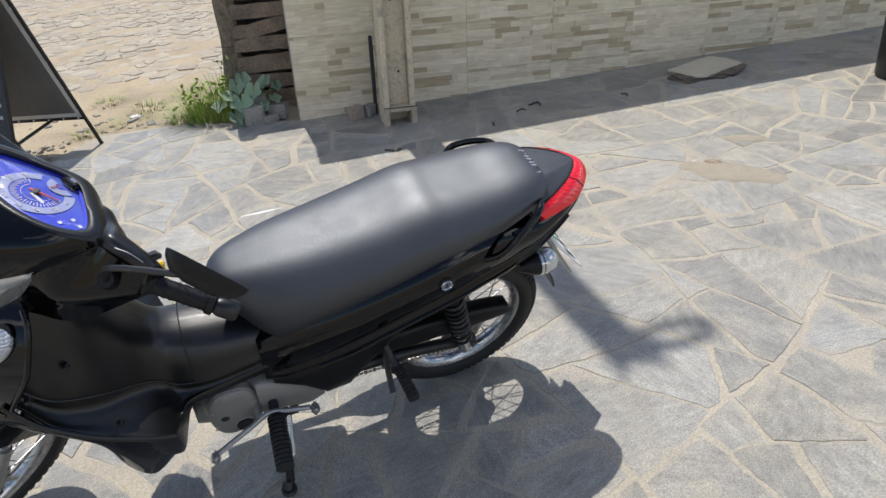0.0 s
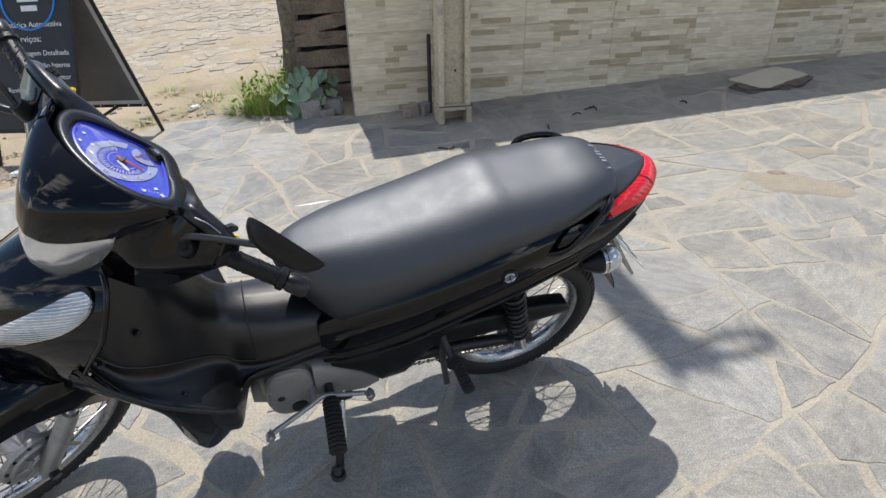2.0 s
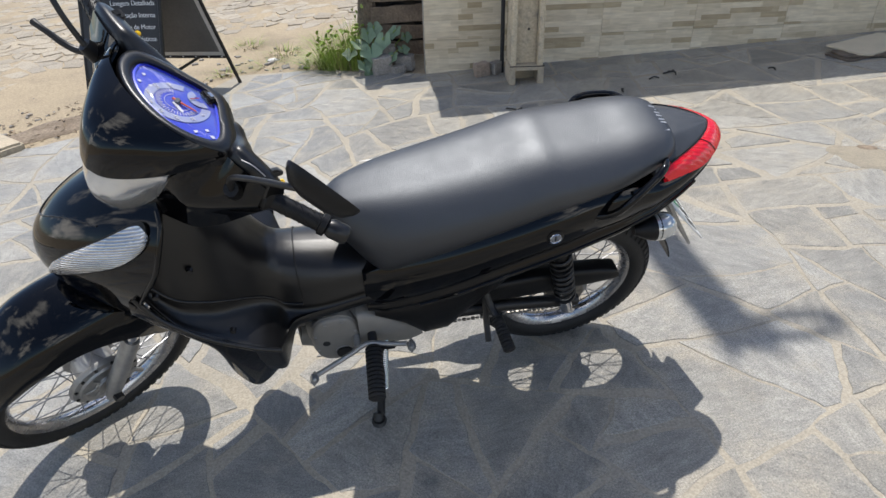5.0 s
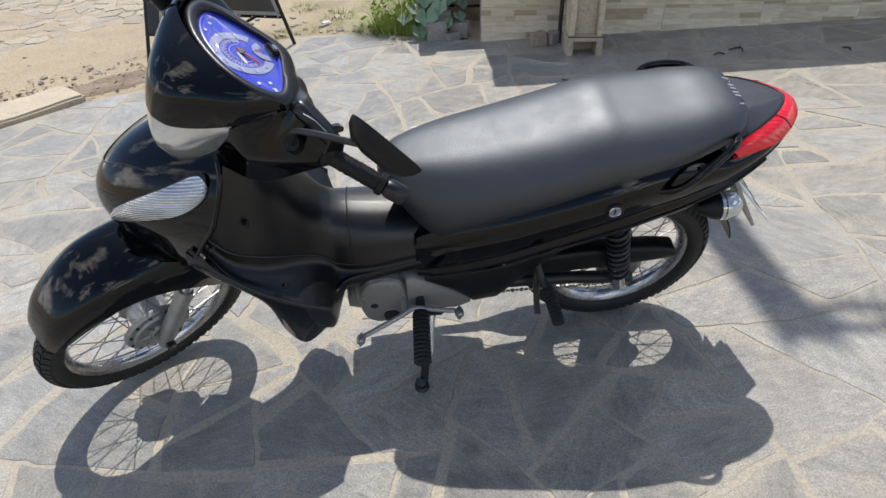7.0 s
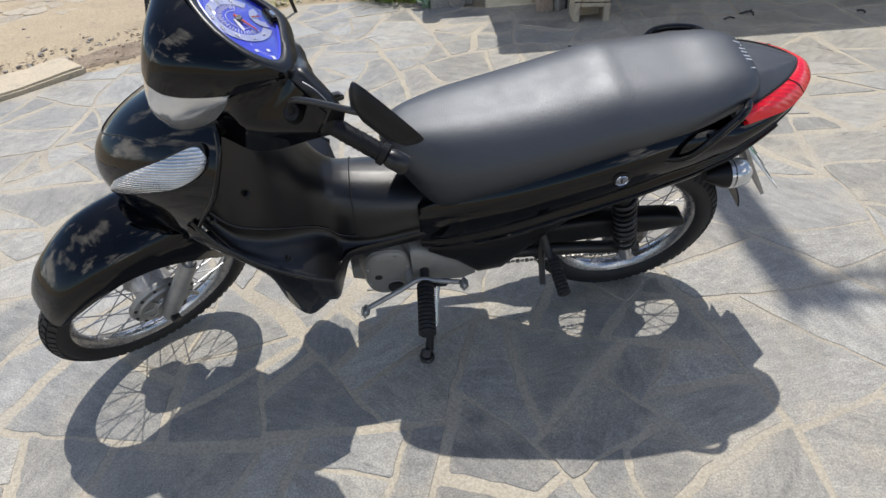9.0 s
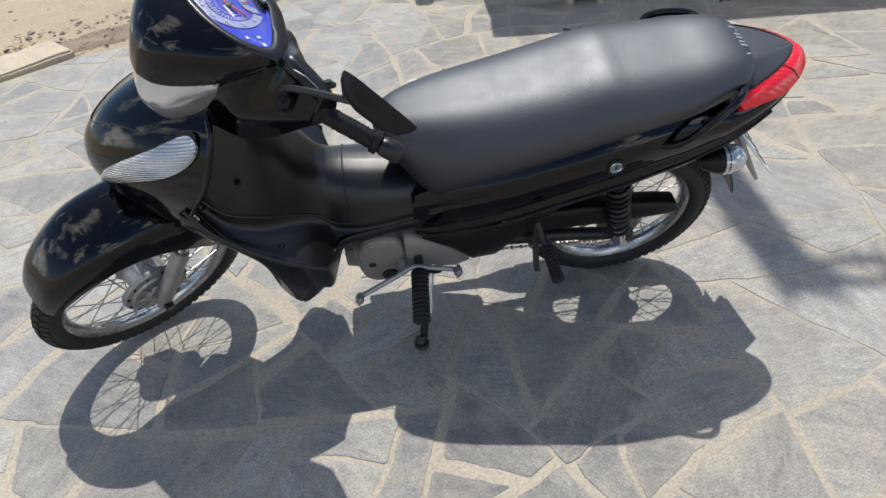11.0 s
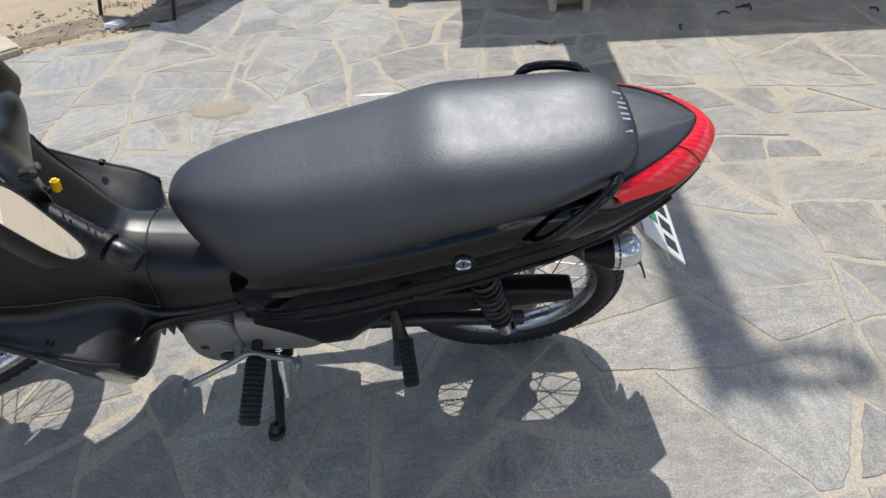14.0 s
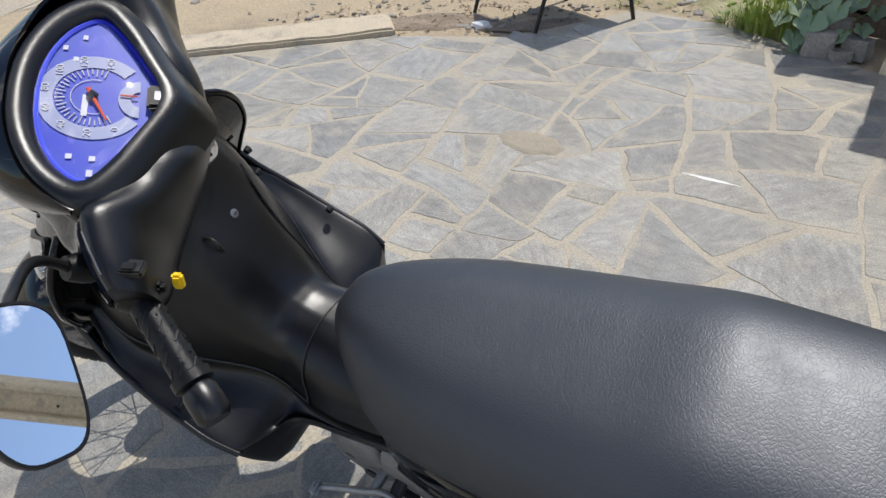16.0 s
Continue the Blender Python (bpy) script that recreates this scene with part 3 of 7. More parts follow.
def paving():
    """The mortar bed, and on it the flagstones, each a stone of its own near the machine."""
    bm = bmesh.new()
    pts = [(p[0], p[1]) for p in EDGE] + [(WALL_B.x + 3, WALL_B.y - 0.3), (9.0, -3.5), (-8, -3.6)]
    top = [bm.verts.new((x, y, -0.0013)) for x, y in pts]
    low = [bm.verts.new((x, y, -0.05)) for x, y in pts]
    bm.faces.new(top)
    bm.faces.new(list(reversed(low)))
    for i in range(len(pts)):
        j = (i + 1) % len(pts)
        bm.faces.new((top[i], low[i], low[j], top[j]))
    bed = single("pavement", bm, M_MORTAR, "crazy paving of grey slate flagstones in sandy mortar", "pavement", kind="structure", smooth=0)
    rng = random.Random(11)
    STONE_SMALL, STONE_LARGE = 0.030, 0.18
    pieces = []
    for gx in np.arange(-4.9, 8.5, 1.9):
        for gy in np.arange(-2.7, 4.0, 1.7):
            pieces += break_up([(gx, gy), (gx + 1.9, gy), (gx + 1.9, gy + 1.7), (gx, gy + 1.7)], rng, STONE_SMALL, STONE_LARGE)
    stones = []
    for poly in pieces:
        c = np.array(poly).mean(0)
        if not on_paving(*warp(c)):
            continue
        gaps = [rng.choice((0.003, 0.005, 0.007, 0.010, 0.015, 0.022)) for _ in range(9)]
        q = shrink(poly, gaps)
        if q is not None:
            stones.append((tuple(c), q))
    near = sorted(stones, key=lambda s: max(abs(s[0][0] - 0.25) / 1.9, abs(s[0][1] - 0.7) / 1.75))
    rest_v, rest_f, rest_w = [], [], []

    def finish(me, worn):
        at = me.attributes.new("worn", "FLOAT", "POINT")
        at.data.foreach_set("value", worn)
        me.materials.append(M_STONE)

    for k, (c0, q) in enumerate(near):
        outline = [warp(p) for p in rough_outline(q, rng, 0.030 if k < 300 else 0.06, 0.0035)]
        mid = sum(outline) / len(outline)
        outline = [p if on_paving(*p) else mid + (p - mid) * 0.5 for p in outline]
        c, vs, fs = slab_verts(outline, rng.uniform(-0.0008, 0.0016), -0.03, 0.0022, (rng.uniform(-0.006, 0.006), rng.uniform(-0.006, 0.006)), 0.065)
        n = len(outline)
        worn = [1.0] * (3 * n) + [0.0] * n
        if k < 300:
            me = bpy.data.meshes.new("flagstone")
            me.from_pydata(vs, [], fs)
            finish(me, worn)
            ob = new("flagstone", me)
            ob.location = (c[0], c[1], 0)
            ob.parent = bed
        else:
            o = len(rest_v)
            rest_v += [(x + c[0], y + c[1], z) for x, y, z in vs]
            rest_f += [tuple(i + o for i in f) for f in fs]
            rest_w += worn
    me = bpy.data.meshes.new("flagstones")
    me.from_pydata(rest_v, [], rest_f)
    finish(me, rest_w)
    ob = new("flagstones", me)
    ob.parent = bed
    tagged(ob, kind="stuff")


def street():
    """Irregular flat cobbles of the street beyond the sand."""
    rng = random.Random(5)
    seeds = jitter_grid(-7.5, 2.2, 4.5, 13.0, 0.165, rng, 0.42)
    polys = cells(seeds, (-8, 1.6, 5, 13.6))
    V, F = [], []
    for c, poly in zip(seeds, polys):
        far = -edge_side(*c) if c[0] < 0.75 else c[1] - 2.9
        keep = far + 0.5 * noise.noise((c[0] * 0.9, c[1] * 0.9, 4.0)) - 0.25 * noise.noise((c[0] * 4, c[1] * 4, 8.0))
        if keep < (1.45 if c[0] > -2.2 else 1.35) or (c[0] > 0.6 and c[1] < 4.2):
            continue
        q = shrink(poly, rng.uniform(0.004, 0.010))
        if q is None:
            continue
        cc, vs, fs = slab_verts(rough_outline(q, rng, 0.12, 0.006), -0.0085 + rng.uniform(-0.006, 0.005), -0.06, 0.006, (rng.uniform(-0.015, 0.015), rng.uniform(-0.015, 0.015)))
        o = len(V)
        V += [(x + cc[0], y + cc[1], z) for x, y, z in vs]
        F += [tuple(i + o for i in f) for f in fs]
    me = bpy.data.meshes.new("road")
    me.from_pydata(V, [], F)
    me.materials.append(M_COBBLE)
    tagged(new("road", me), "sun-bleached street of irregular flat cobbles half sunk in sand", "road", kind="stuff")


def up_at(x, y, z=0.0):
    """A pose whose upright leans with the true vertical against the sloping ground."""
    return Matrix.Translation((x, y, z)) @ Matrix.Rotation(math.atan(TILT), 4, "Y")


def tiled_wall():
    d = (WALL_B - WALL_A).normalized()
    ang = math.atan2(d.y, d.x)
    base = Matrix.Translation(WALL_A) @ Matrix.Rotation(ang, 4, "Z") @ Matrix.Rotation(math.atan(TILT), 4, "Y")
    H, LEN = 1.93, 8.0
    core = single("wall_back", box((LEN, 0.16, H + 0.5), (LEN / 2, 0.093, H / 2 - 0.25), 0.006), M_WALLCORE,
                  "garden wall clad in beige and grey strip-stone porcelain tiles", "wall", kind="structure", m=base)
    tw, th, g = 0.632, 0.318, 0.0006
    bm = box((tw - 2 * g, 0.010, th - 2 * g), (0, 0, 0), 0.0012, seg=1)
    me = mesh_of("wall_tile", bm, M_TILE, 30)
    cut = {}
    row = 0
    z = -0.42
    while z < H - 0.02:
        h = min(th, H - z)
        x = 0.0
        first = 0.545
        col = 0
        while x < LEN - 0.01:
            w = min(first if col == 0 else tw, LEN - x)
            if abs(w - tw) < 1e-4 and abs(h - th) < 1e-4:
                use = me
            else:
                key = (round(w, 3), round(h, 3))
                if key not in cut:
                    cut[key] = mesh_of("wall_tile", box((w - 2 * g, 0.010, h - 2 * g), (0, 0, 0), 0.0012, seg=1), M_TILE, 30)
                use = cut[key]
            ob = new("tile", use)
            ob.parent = core
            ob.location = (x + w / 2, 0.0075, z + h / 2)
            x += w
            col += 1
        z += th
        row += 1
    cap = part("coping", box((LEN + 0.04, 0.24, 0.05), (LEN / 2, 0.09, H + 0.025), 0.008), M_CONCRETE, core)
    return core


street()
tiled_wall()

# ---------------------------------------------------------------- the motorcycle
LEAN = 17.0
BIKE = Matrix.Translation((0, 0.028, 0)) @ Matrix.Rotation(radians(LEAN), 4, "X")
bike = empty("motorcycle", "black step-through motorcycle leaning on its side stand on slate paving", "motorcycle", BIKE)
HEAD_AT, HEAD_UP = Vector((-0.555, 0, 0.298)), Vector((0.446, 0, 0.895)).normalized()
STEER = Matrix.Translation(HEAD_AT) @ Matrix.Rotation(radians(36), 4, HEAD_UP) @ Matrix.Translation(-HEAD_AT)


def bp(name, bm, material, label="", parent=None, smooth=40, steer=False):
    """A part of the motorcycle, given where it is with the bars straight."""
    if steer:
        bmesh.ops.transform(bm, matrix=STEER, verts=bm.verts)
    return part(name, bm, material, parent or bike, label, smooth)


def section(x, zb, zt, hw, n=40, power=2.6, skew=0.0, low=0.9, yc=0.0):
    """A rounded cross-section at x; low narrows its foot; skew leans it back towards the foot."""
    ring = []
    zc, hz = (zb + zt) / 2, (zt - zb) / 2
    for a in np.linspace(0, 2 * math.pi, n, endpoint=False):
        ca, sa = math.cos(a), math.sin(a)
        y = hw * math.copysign(abs(ca) ** (2 / power), ca)
        z = zc + hz * math.copysign(abs(sa) ** (2 / power), sa)
        f = (z - zb) / (zt - zb)
        y *= low + (1 - low) * min(1.0, f * 2.2) if low < 1 else 1
        ring.append((x + skew * (zt - z), yc + y, z))
    return ring


# --- seat
def seat_rings():
    rows = [(0.020, 0.585, 0.682, 0.030, 0.42), (0.030, 0.545, 0.702, 0.066, 0.42), (0.055, 0.512, 0.716, 0.098, 0.36), (0.10, 0.510, 0.725, 0.124, 0.24),
            (0.17, 0.540, 0.735, 0.142, 0.10), (0.28, 0.578, 0.750, 0.152, 0.03), (0.40, 0.618, 0.773, 0.155, 0.0), (0.47, 0.642, 0.791, 0.155, 0.0),
            (0.505, 0.654, 0.7963, 0.154, 0.0), (0.54, 0.665, 0.7949, 0.153, 0.0), (0.65, 0.692, 0.797, 0.143, 0.0), (0.72, 0.714, 0.803, 0.128, 0.0),
            (0.765, 0.732, 0.802, 0.112, 0.0), (0.795, 0.746, 0.795, 0.090, -0.1), (0.808, 0.758, 0.783, 0.062, -0.1)]
    xs = np.concatenate([np.linspace(0.020, 0.10, 14), np.linspace(0.115, 0.74, 42), np.linspace(0.752, 0.808, 10)])
    vals = table(rows, xs)
    rings = []
    for x, (zb, zt, hw, sk) in zip(xs, vals):
        ring = []
        for u in np.linspace(0, 1, 48, endpoint=False):
            a = 2 * math.pi * u
            ca, sa = math.cos(a), math.sin(a)
            # flat-crowned, with a full shoulder and a skirt that draws in
            y = hw * math.copysign(abs(ca) ** 0.52, ca)
            f = 0.5 + 0.5 * math.copysign(abs(sa) ** 0.80, sa)
            z = zb + (zt - zb) * f
            y *= 0.93 + 0.07 * math.sin(math.pi * min(1, f * 1.25))
            if f > 0.6:
                y *= 1 - 0.17 * ((f - 0.6) / 0.4) ** 2
            ring.append((x + sk * (zt - z), y, z))
        rings.append(ring)
    return rings


seat = bp("seat", loft(seat_rings()), M_SEAT, "long black seat in grained vinyl", smooth=60)


def seat_top(x, y):
    """Height of the seat's crown near its rear end."""
    zt = float(np.interp(x, [0.70, 0.765, 0.795, 0.808], [0.802, 0.802, 0.795, 0.783]))
    hw = float(np.interp(x, [0.70, 0.765, 0.795, 0.808], [0.132, 0.112, 0.090, 0.062]))
    return zt - 0.030 * (abs(y) / hw) ** 3.0


# the maker's lettering on the seat's rear edge, kept to plain bars
M_WORNPRINT = mat("worn_grey_print", (0.36, 0.38, 0.41), 0.5, second=(0.22, 0.23, 0.25), scale=180)
for k in range(5):
    y0 = 0.030 - k * 0.024
    x = 0.791 - 2.0 * (y0 + 0.010) ** 2
    tilt = Matrix.Rotation(0.28, 4, "Y") @ Matrix.Rotation(-4.0 * (y0 + 0.010), 4, "Z")
    bp("print_bar", box((0.015, 0.005, 0.0016), (x, y0 + 0.005, seat_top(x, y0) + 0.0006), 0.0005, seg=1, rot=tilt), M_WORNPRINT, "worn white print" if k == 0 else "", seat)
    bp("print_bar", box((0.015, 0.005, 0.0016), (x, y0 - 0.006, seat_top(x, y0) + 0.0006), 0.0005, seg=1, rot=tilt), M_WORNPRINT, "", seat)

# --- rear cowl under the seat
rows = [(0.085, 0.405, 0.530, 0.108), (0.15, 0.424, 0.570, 0.132), (0.28, 0.468, 0.612, 0.152), (0.42, 0.522, 0.655, 0.160), (0.545, 0.560, 0.690, 0.159),
        (0.62, 0.578, 0.702, 0.150), (0.68, 0.592, 0.702, 0.143), (0.74, 0.606, 0.694, 0.130), (0.78, 0.615, 0.686, 0.120), (0.86, 0.643, 0.690, 0.088), (0.925, 0.668, 0.705, 0.05), (0.955, 0.692, 0.715, 0.018)]
xs = np.linspace(0.085, 0.955, 50)
rings = []
for x, (zb, zt, hw) in zip(xs, table(rows, xs)):
    half = [(-hw * 0.80, zt), (-hw * 0.93, zb + (zt - zb) * 0.84), (-hw * 0.99, zb + (zt - zb) * 0.62), (-hw * 0.985, zb + (zt - zb) * 0.36), (-hw * 0.955, zb + (zt - zb) * 0.20), (-hw, zb + (zt - zb) * 0.10), (-hw * 0.97, zb - 0.002), (-hw * 0.80, zb - 0.006)]
    pts = spline(half, 22)
    ring = [(x, p[0], p[1]) for p in pts] + [(x, -p[0], p[1]) for p in pts[::-1]]
    rings.append(ring)
cowl = bp("rear_cowl", loft(rings), M_BLACKGLOSS, "gloss black side and tail cowl", smooth=50)
# bright lower rim of the cowl
for sgn in (-1, 1):
    path = [(x, sgn * hw * 0.985, zb - 0.002) for x, (zb, zt, hw) in zip(xs, table(rows, xs)) if 0.20 < x < 0.90]
    bp("lower_rim", tube(path, 0.006, 8), M_BLACKGLOSS, "", cowl)
# seat lock
lock = bp("seat_lock", turned([(0.0, -0.150), (0.0145, -0.150), (0.0150, -0.1615), (0.0135, -0.1640), (0.0125, -0.1620), (0.0, -0.1620)], 28, at=(0.517, 0, 0.626)), M_CHROME, "round chrome seat lock", cowl)
# raised dark bar, its colour standing in for the slot's shade
bp("key_slot", box((0.003, 0.004, 0.012), (0.517, -0.1620, 0.626), 0.0005, seg=1), M_FRAME, "", lock)
bp("lock_ring", turned([(0.0150, -0.148), (0.0205, -0.148), (0.0205, -0.1590), (0.0165, -0.1612)], 28, at=(0.517, 0, 0.626), closed=True), M_MATTE, "", lock)

# --- tail
# half outlines seen from above, from the tip (0) forward along the side (1)
LAMP_OUT = [(0.0, 0.956, 0.0, 0.737), (0.10, 0.953, 0.014, 0.737), (0.22, 0.940, 0.040, 0.736), (0.38, 0.908, 0.077, 0.732), (0.55, 0.868, 0.105, 0.725), (0.72, 0.822, 0.122, 0.725), (0.87, 0.765, 0.133, 0.718), (1.0, 0.690, 0.144, 0.700)]
LAMP_IN = [(0.0, 0.917, 0.0, 0.763), (0.10, 0.912, 0.012, 0.763), (0.22, 0.897, 0.033, 0.763), (0.38, 0.866, 0.061, 0.762), (0.55, 0.828, 0.085, 0.759), (0.72, 0.785, 0.106, 0.750), (0.87, 0.742, 0.125, 0.732), (1.0, 0.690, 0.141, 0.702)]


def tail_curve(u, lift):
    """Along the lamp from the machine's left (u -1) round the tail to its right; lift 0 the outer edge, 1 the inner, below 0 the foot."""
    a = abs(u)
    o, i = table(LAMP_OUT, [a])[0], table(LAMP_IN, [a])[0]
    side = math.copysign(1, u)
    o, i = np.array((o[0], side * o[1], o[2])), np.array((i[0], side * i[1], i[2]))
    if lift < 0:
        back = np.array((0.014 * (1 - a), side * 0.012 * a, 0.015 - 0.003 * a))
        return o + back * lift
    p = o + (i - o) * lift
    return p + np.array((0.35 * (1 - a), side * 0.3 * a, 1.0)) * 0.0065 * math.sin(math.pi * lift)


grid = [[tail_curve(u, l) for l in (-1.0, -0.6, -0.25, 0.0, 0.06, 0.2, 0.4, 0.6, 0.8, 0.95, 1.0)] for u in np.linspace(-0.85, 0.85, 75)]
lamp = bp("tail_lamp", sheet(grid, -0.008), M_RED, "red wrap-around tail lamp", smooth=38)
for u in (-0.36, 0.36):
    bp("lens_joint", tube([tail_curve(u, l) + np.array((0, 0, 0.0004)) for l in np.linspace(-0.2, 0.98, 12)], 0.0011, 5), M_FRAME, "", lamp)
bp("lamp_seal", tube([tail_curve(u, 1.0) + np.array((-0.001, 0, 0.0005)) for u in np.linspace(-0.84, 0.84, 70)], 0.0026, 8), M_MATTE, "", lamp)
grid = []
for u in np.linspace(-0.98, 0.98, 61):
    p = tail_curve(u, -1.0)
    grid.append([p + np.array((-0.020 * k * (1 - abs(u)), -0.008 * k * u, -0.009 * k)) for k in (3, 2, 1, 0)])
bp("lamp_base", sheet(grid, -0.01), M_BLACKGLOSS, "", lamp)
# panel between the seat and the lamp: a flat middle and two falling flanks
grid = []
for x in np.linspace(0.745, 0.915, 22):
    dense = table(LAMP_IN, np.linspace(0, 1, 80))
    k = np.argsort(dense[:, 0])
    hw, ze = float(np.interp(x, dense[k, 0], dense[k, 1])), float(np.interp(x, dense[k, 0], dense[k, 2]))
    f = (x - 0.745) / 0.17
    zc = 0.786 - 0.020 * f ** 1.6
    flat = 0.62 - 0.30 * f
    row = []
    for v in np.linspace(-1, 1, 25):
        w = max(0.0, (abs(v) - flat) / (1 - flat))
        row.append((x, hw * v * 0.985, zc - 0.0015 * (v / flat) ** 2 * (1 if abs(v) < flat else 0) - (zc - ze) * w ** 1.15))
    grid.append(row)
bp("tail_panel", sheet(grid, -0.02), M_GREYPLASTIC, "charcoal plastic tail panel behind the seat", smooth=30)

RAIL_LEFT = [(0.612, -0.140, 0.655), (0.634, -0.155, 0.668), (0.652, -0.166, 0.688), (0.676, -0.168, 0.717), (0.722, -0.154, 0.752), (0.748, -0.138, 0.767), (0.764, -0.114, 0.765), (0.766, -0.092, 0.752)]
RAIL_RIGHT = [(0.600, 0.140, 0.662), (0.628, 0.157, 0.706), (0.645, 0.160, 0.732), (0.664, 0.161, 0.752), (0.705, 0.158, 0.758), (0.746, 0.150, 0.756), (0.764, 0.128, 0.756), (0.768, 0.098, 0.752)]
for rail in (RAIL_LEFT, RAIL_RIGHT):
    gr = bp("grab_rail", tube(rail, 0.0085, 14, 44), M_BLACKGLOSS, "bent gloss black grab rail", smooth=60)
    x, y, z = rail[0]
    bp("rail_foot", box((0.040, 0.018, 0.022), (x, y * 1.01, z - 0.003), 0.006, rot=Matrix.Rotation(-0.5, 4, "Y")), M_FRAME, "", gr)

# --- rear fender, plate, signals
grid = [[(0.622 + 0.30 * math.cos(a), y, 0.272 + 0.30 * math.sin(a)) for y in np.linspace(-0.062, 0.062, 7)] for a in np.linspace(radians(15), radians(105), 20)]
fender = bp("rear_fender", sheet(grid, 0.004), M_MATTE, "matte black rear mudguard", smooth=50)
grid = [[(0.818 + 0.125 * f, y * (1 - 0.15 * f), 0.610 - 0.205 * f) for y in np.linspace(-0.088, 0.088, 6)] for f in np.linspace(0, 1, 8)]
bp("mud_flap", sheet(grid, 0.008), M_ALU, "", fender)
plate_m = Matrix.Translation((0.903, 0, 0.507)) @ Matrix.Rotation(radians(-41), 4, "Y")
bm = box((0.003, 0.19, 0.165), (0.004, 0, 0), 0.001, seg=1)
bmesh.ops.transform(bm, matrix=plate_m, verts=bm.verts)
plate = bp("number_plate", bm, mat("plate_white", (0.74, 0.75, 0.73), 0.4, second=(0.62, 0.63, 0.61), scale=20), "white number plate with worn print")
M_INK = mat("plate_ink", (0.02, 0.02, 0.022), 0.5)
M_GREEN = mat("plate_green", (0.02, 0.22, 0.09), 0.5)
for k in range(4):
    for row in (0, 1):
        bm = box((0.001, 0.026, 0.048), (0.0062, -0.066 + 0.042 * k, 0.028 - 0.062 * row), 0.0, seg=1)
        bmesh.ops.transform(bm, matrix=plate_m, verts=bm.verts)
        if row == 1 or k in (1, 2):
            bp("print_bar", bm, M_INK if row else M_GREEN, "", plate)
        else:
            bm.free()
M_LENSCLEAR = mat("signal_lens", (0.62, 0.63, 0.62), 0.12, second=(0.40, 0.41, 0.41), scale=50, coat=1.0, metal=0.6)
for sgn in (-1, 1):
    at = Vector((0.795, sgn * 0.112, 0.548))
    sig = bp("rear_signal", turned([(0.0, -0.055), (0.012, -0.055), (0.030, -0.020), (0.035, 0.004), (0.033, 0.010), (0.0, 0.010)], 24, axis="X", at=at), M_MATTE, "black rear turn signal with a clear lens")
    bp("lens", turned([(0.034, -0.006), (0.035, 0.010), (0.034, 0.026), (0.029, 0.040), (0.018, 0.048), (0.0, 0.050)], 28, axis="X", at=at), M_LENSCLEAR, "clear lens", sig)
    bp("signal_stem", tube([(0.795, sgn * 0.09, 0.552), (0.775, sgn * 0.05, 0.57)], 0.012, 10), M_MATTE, "", sig)


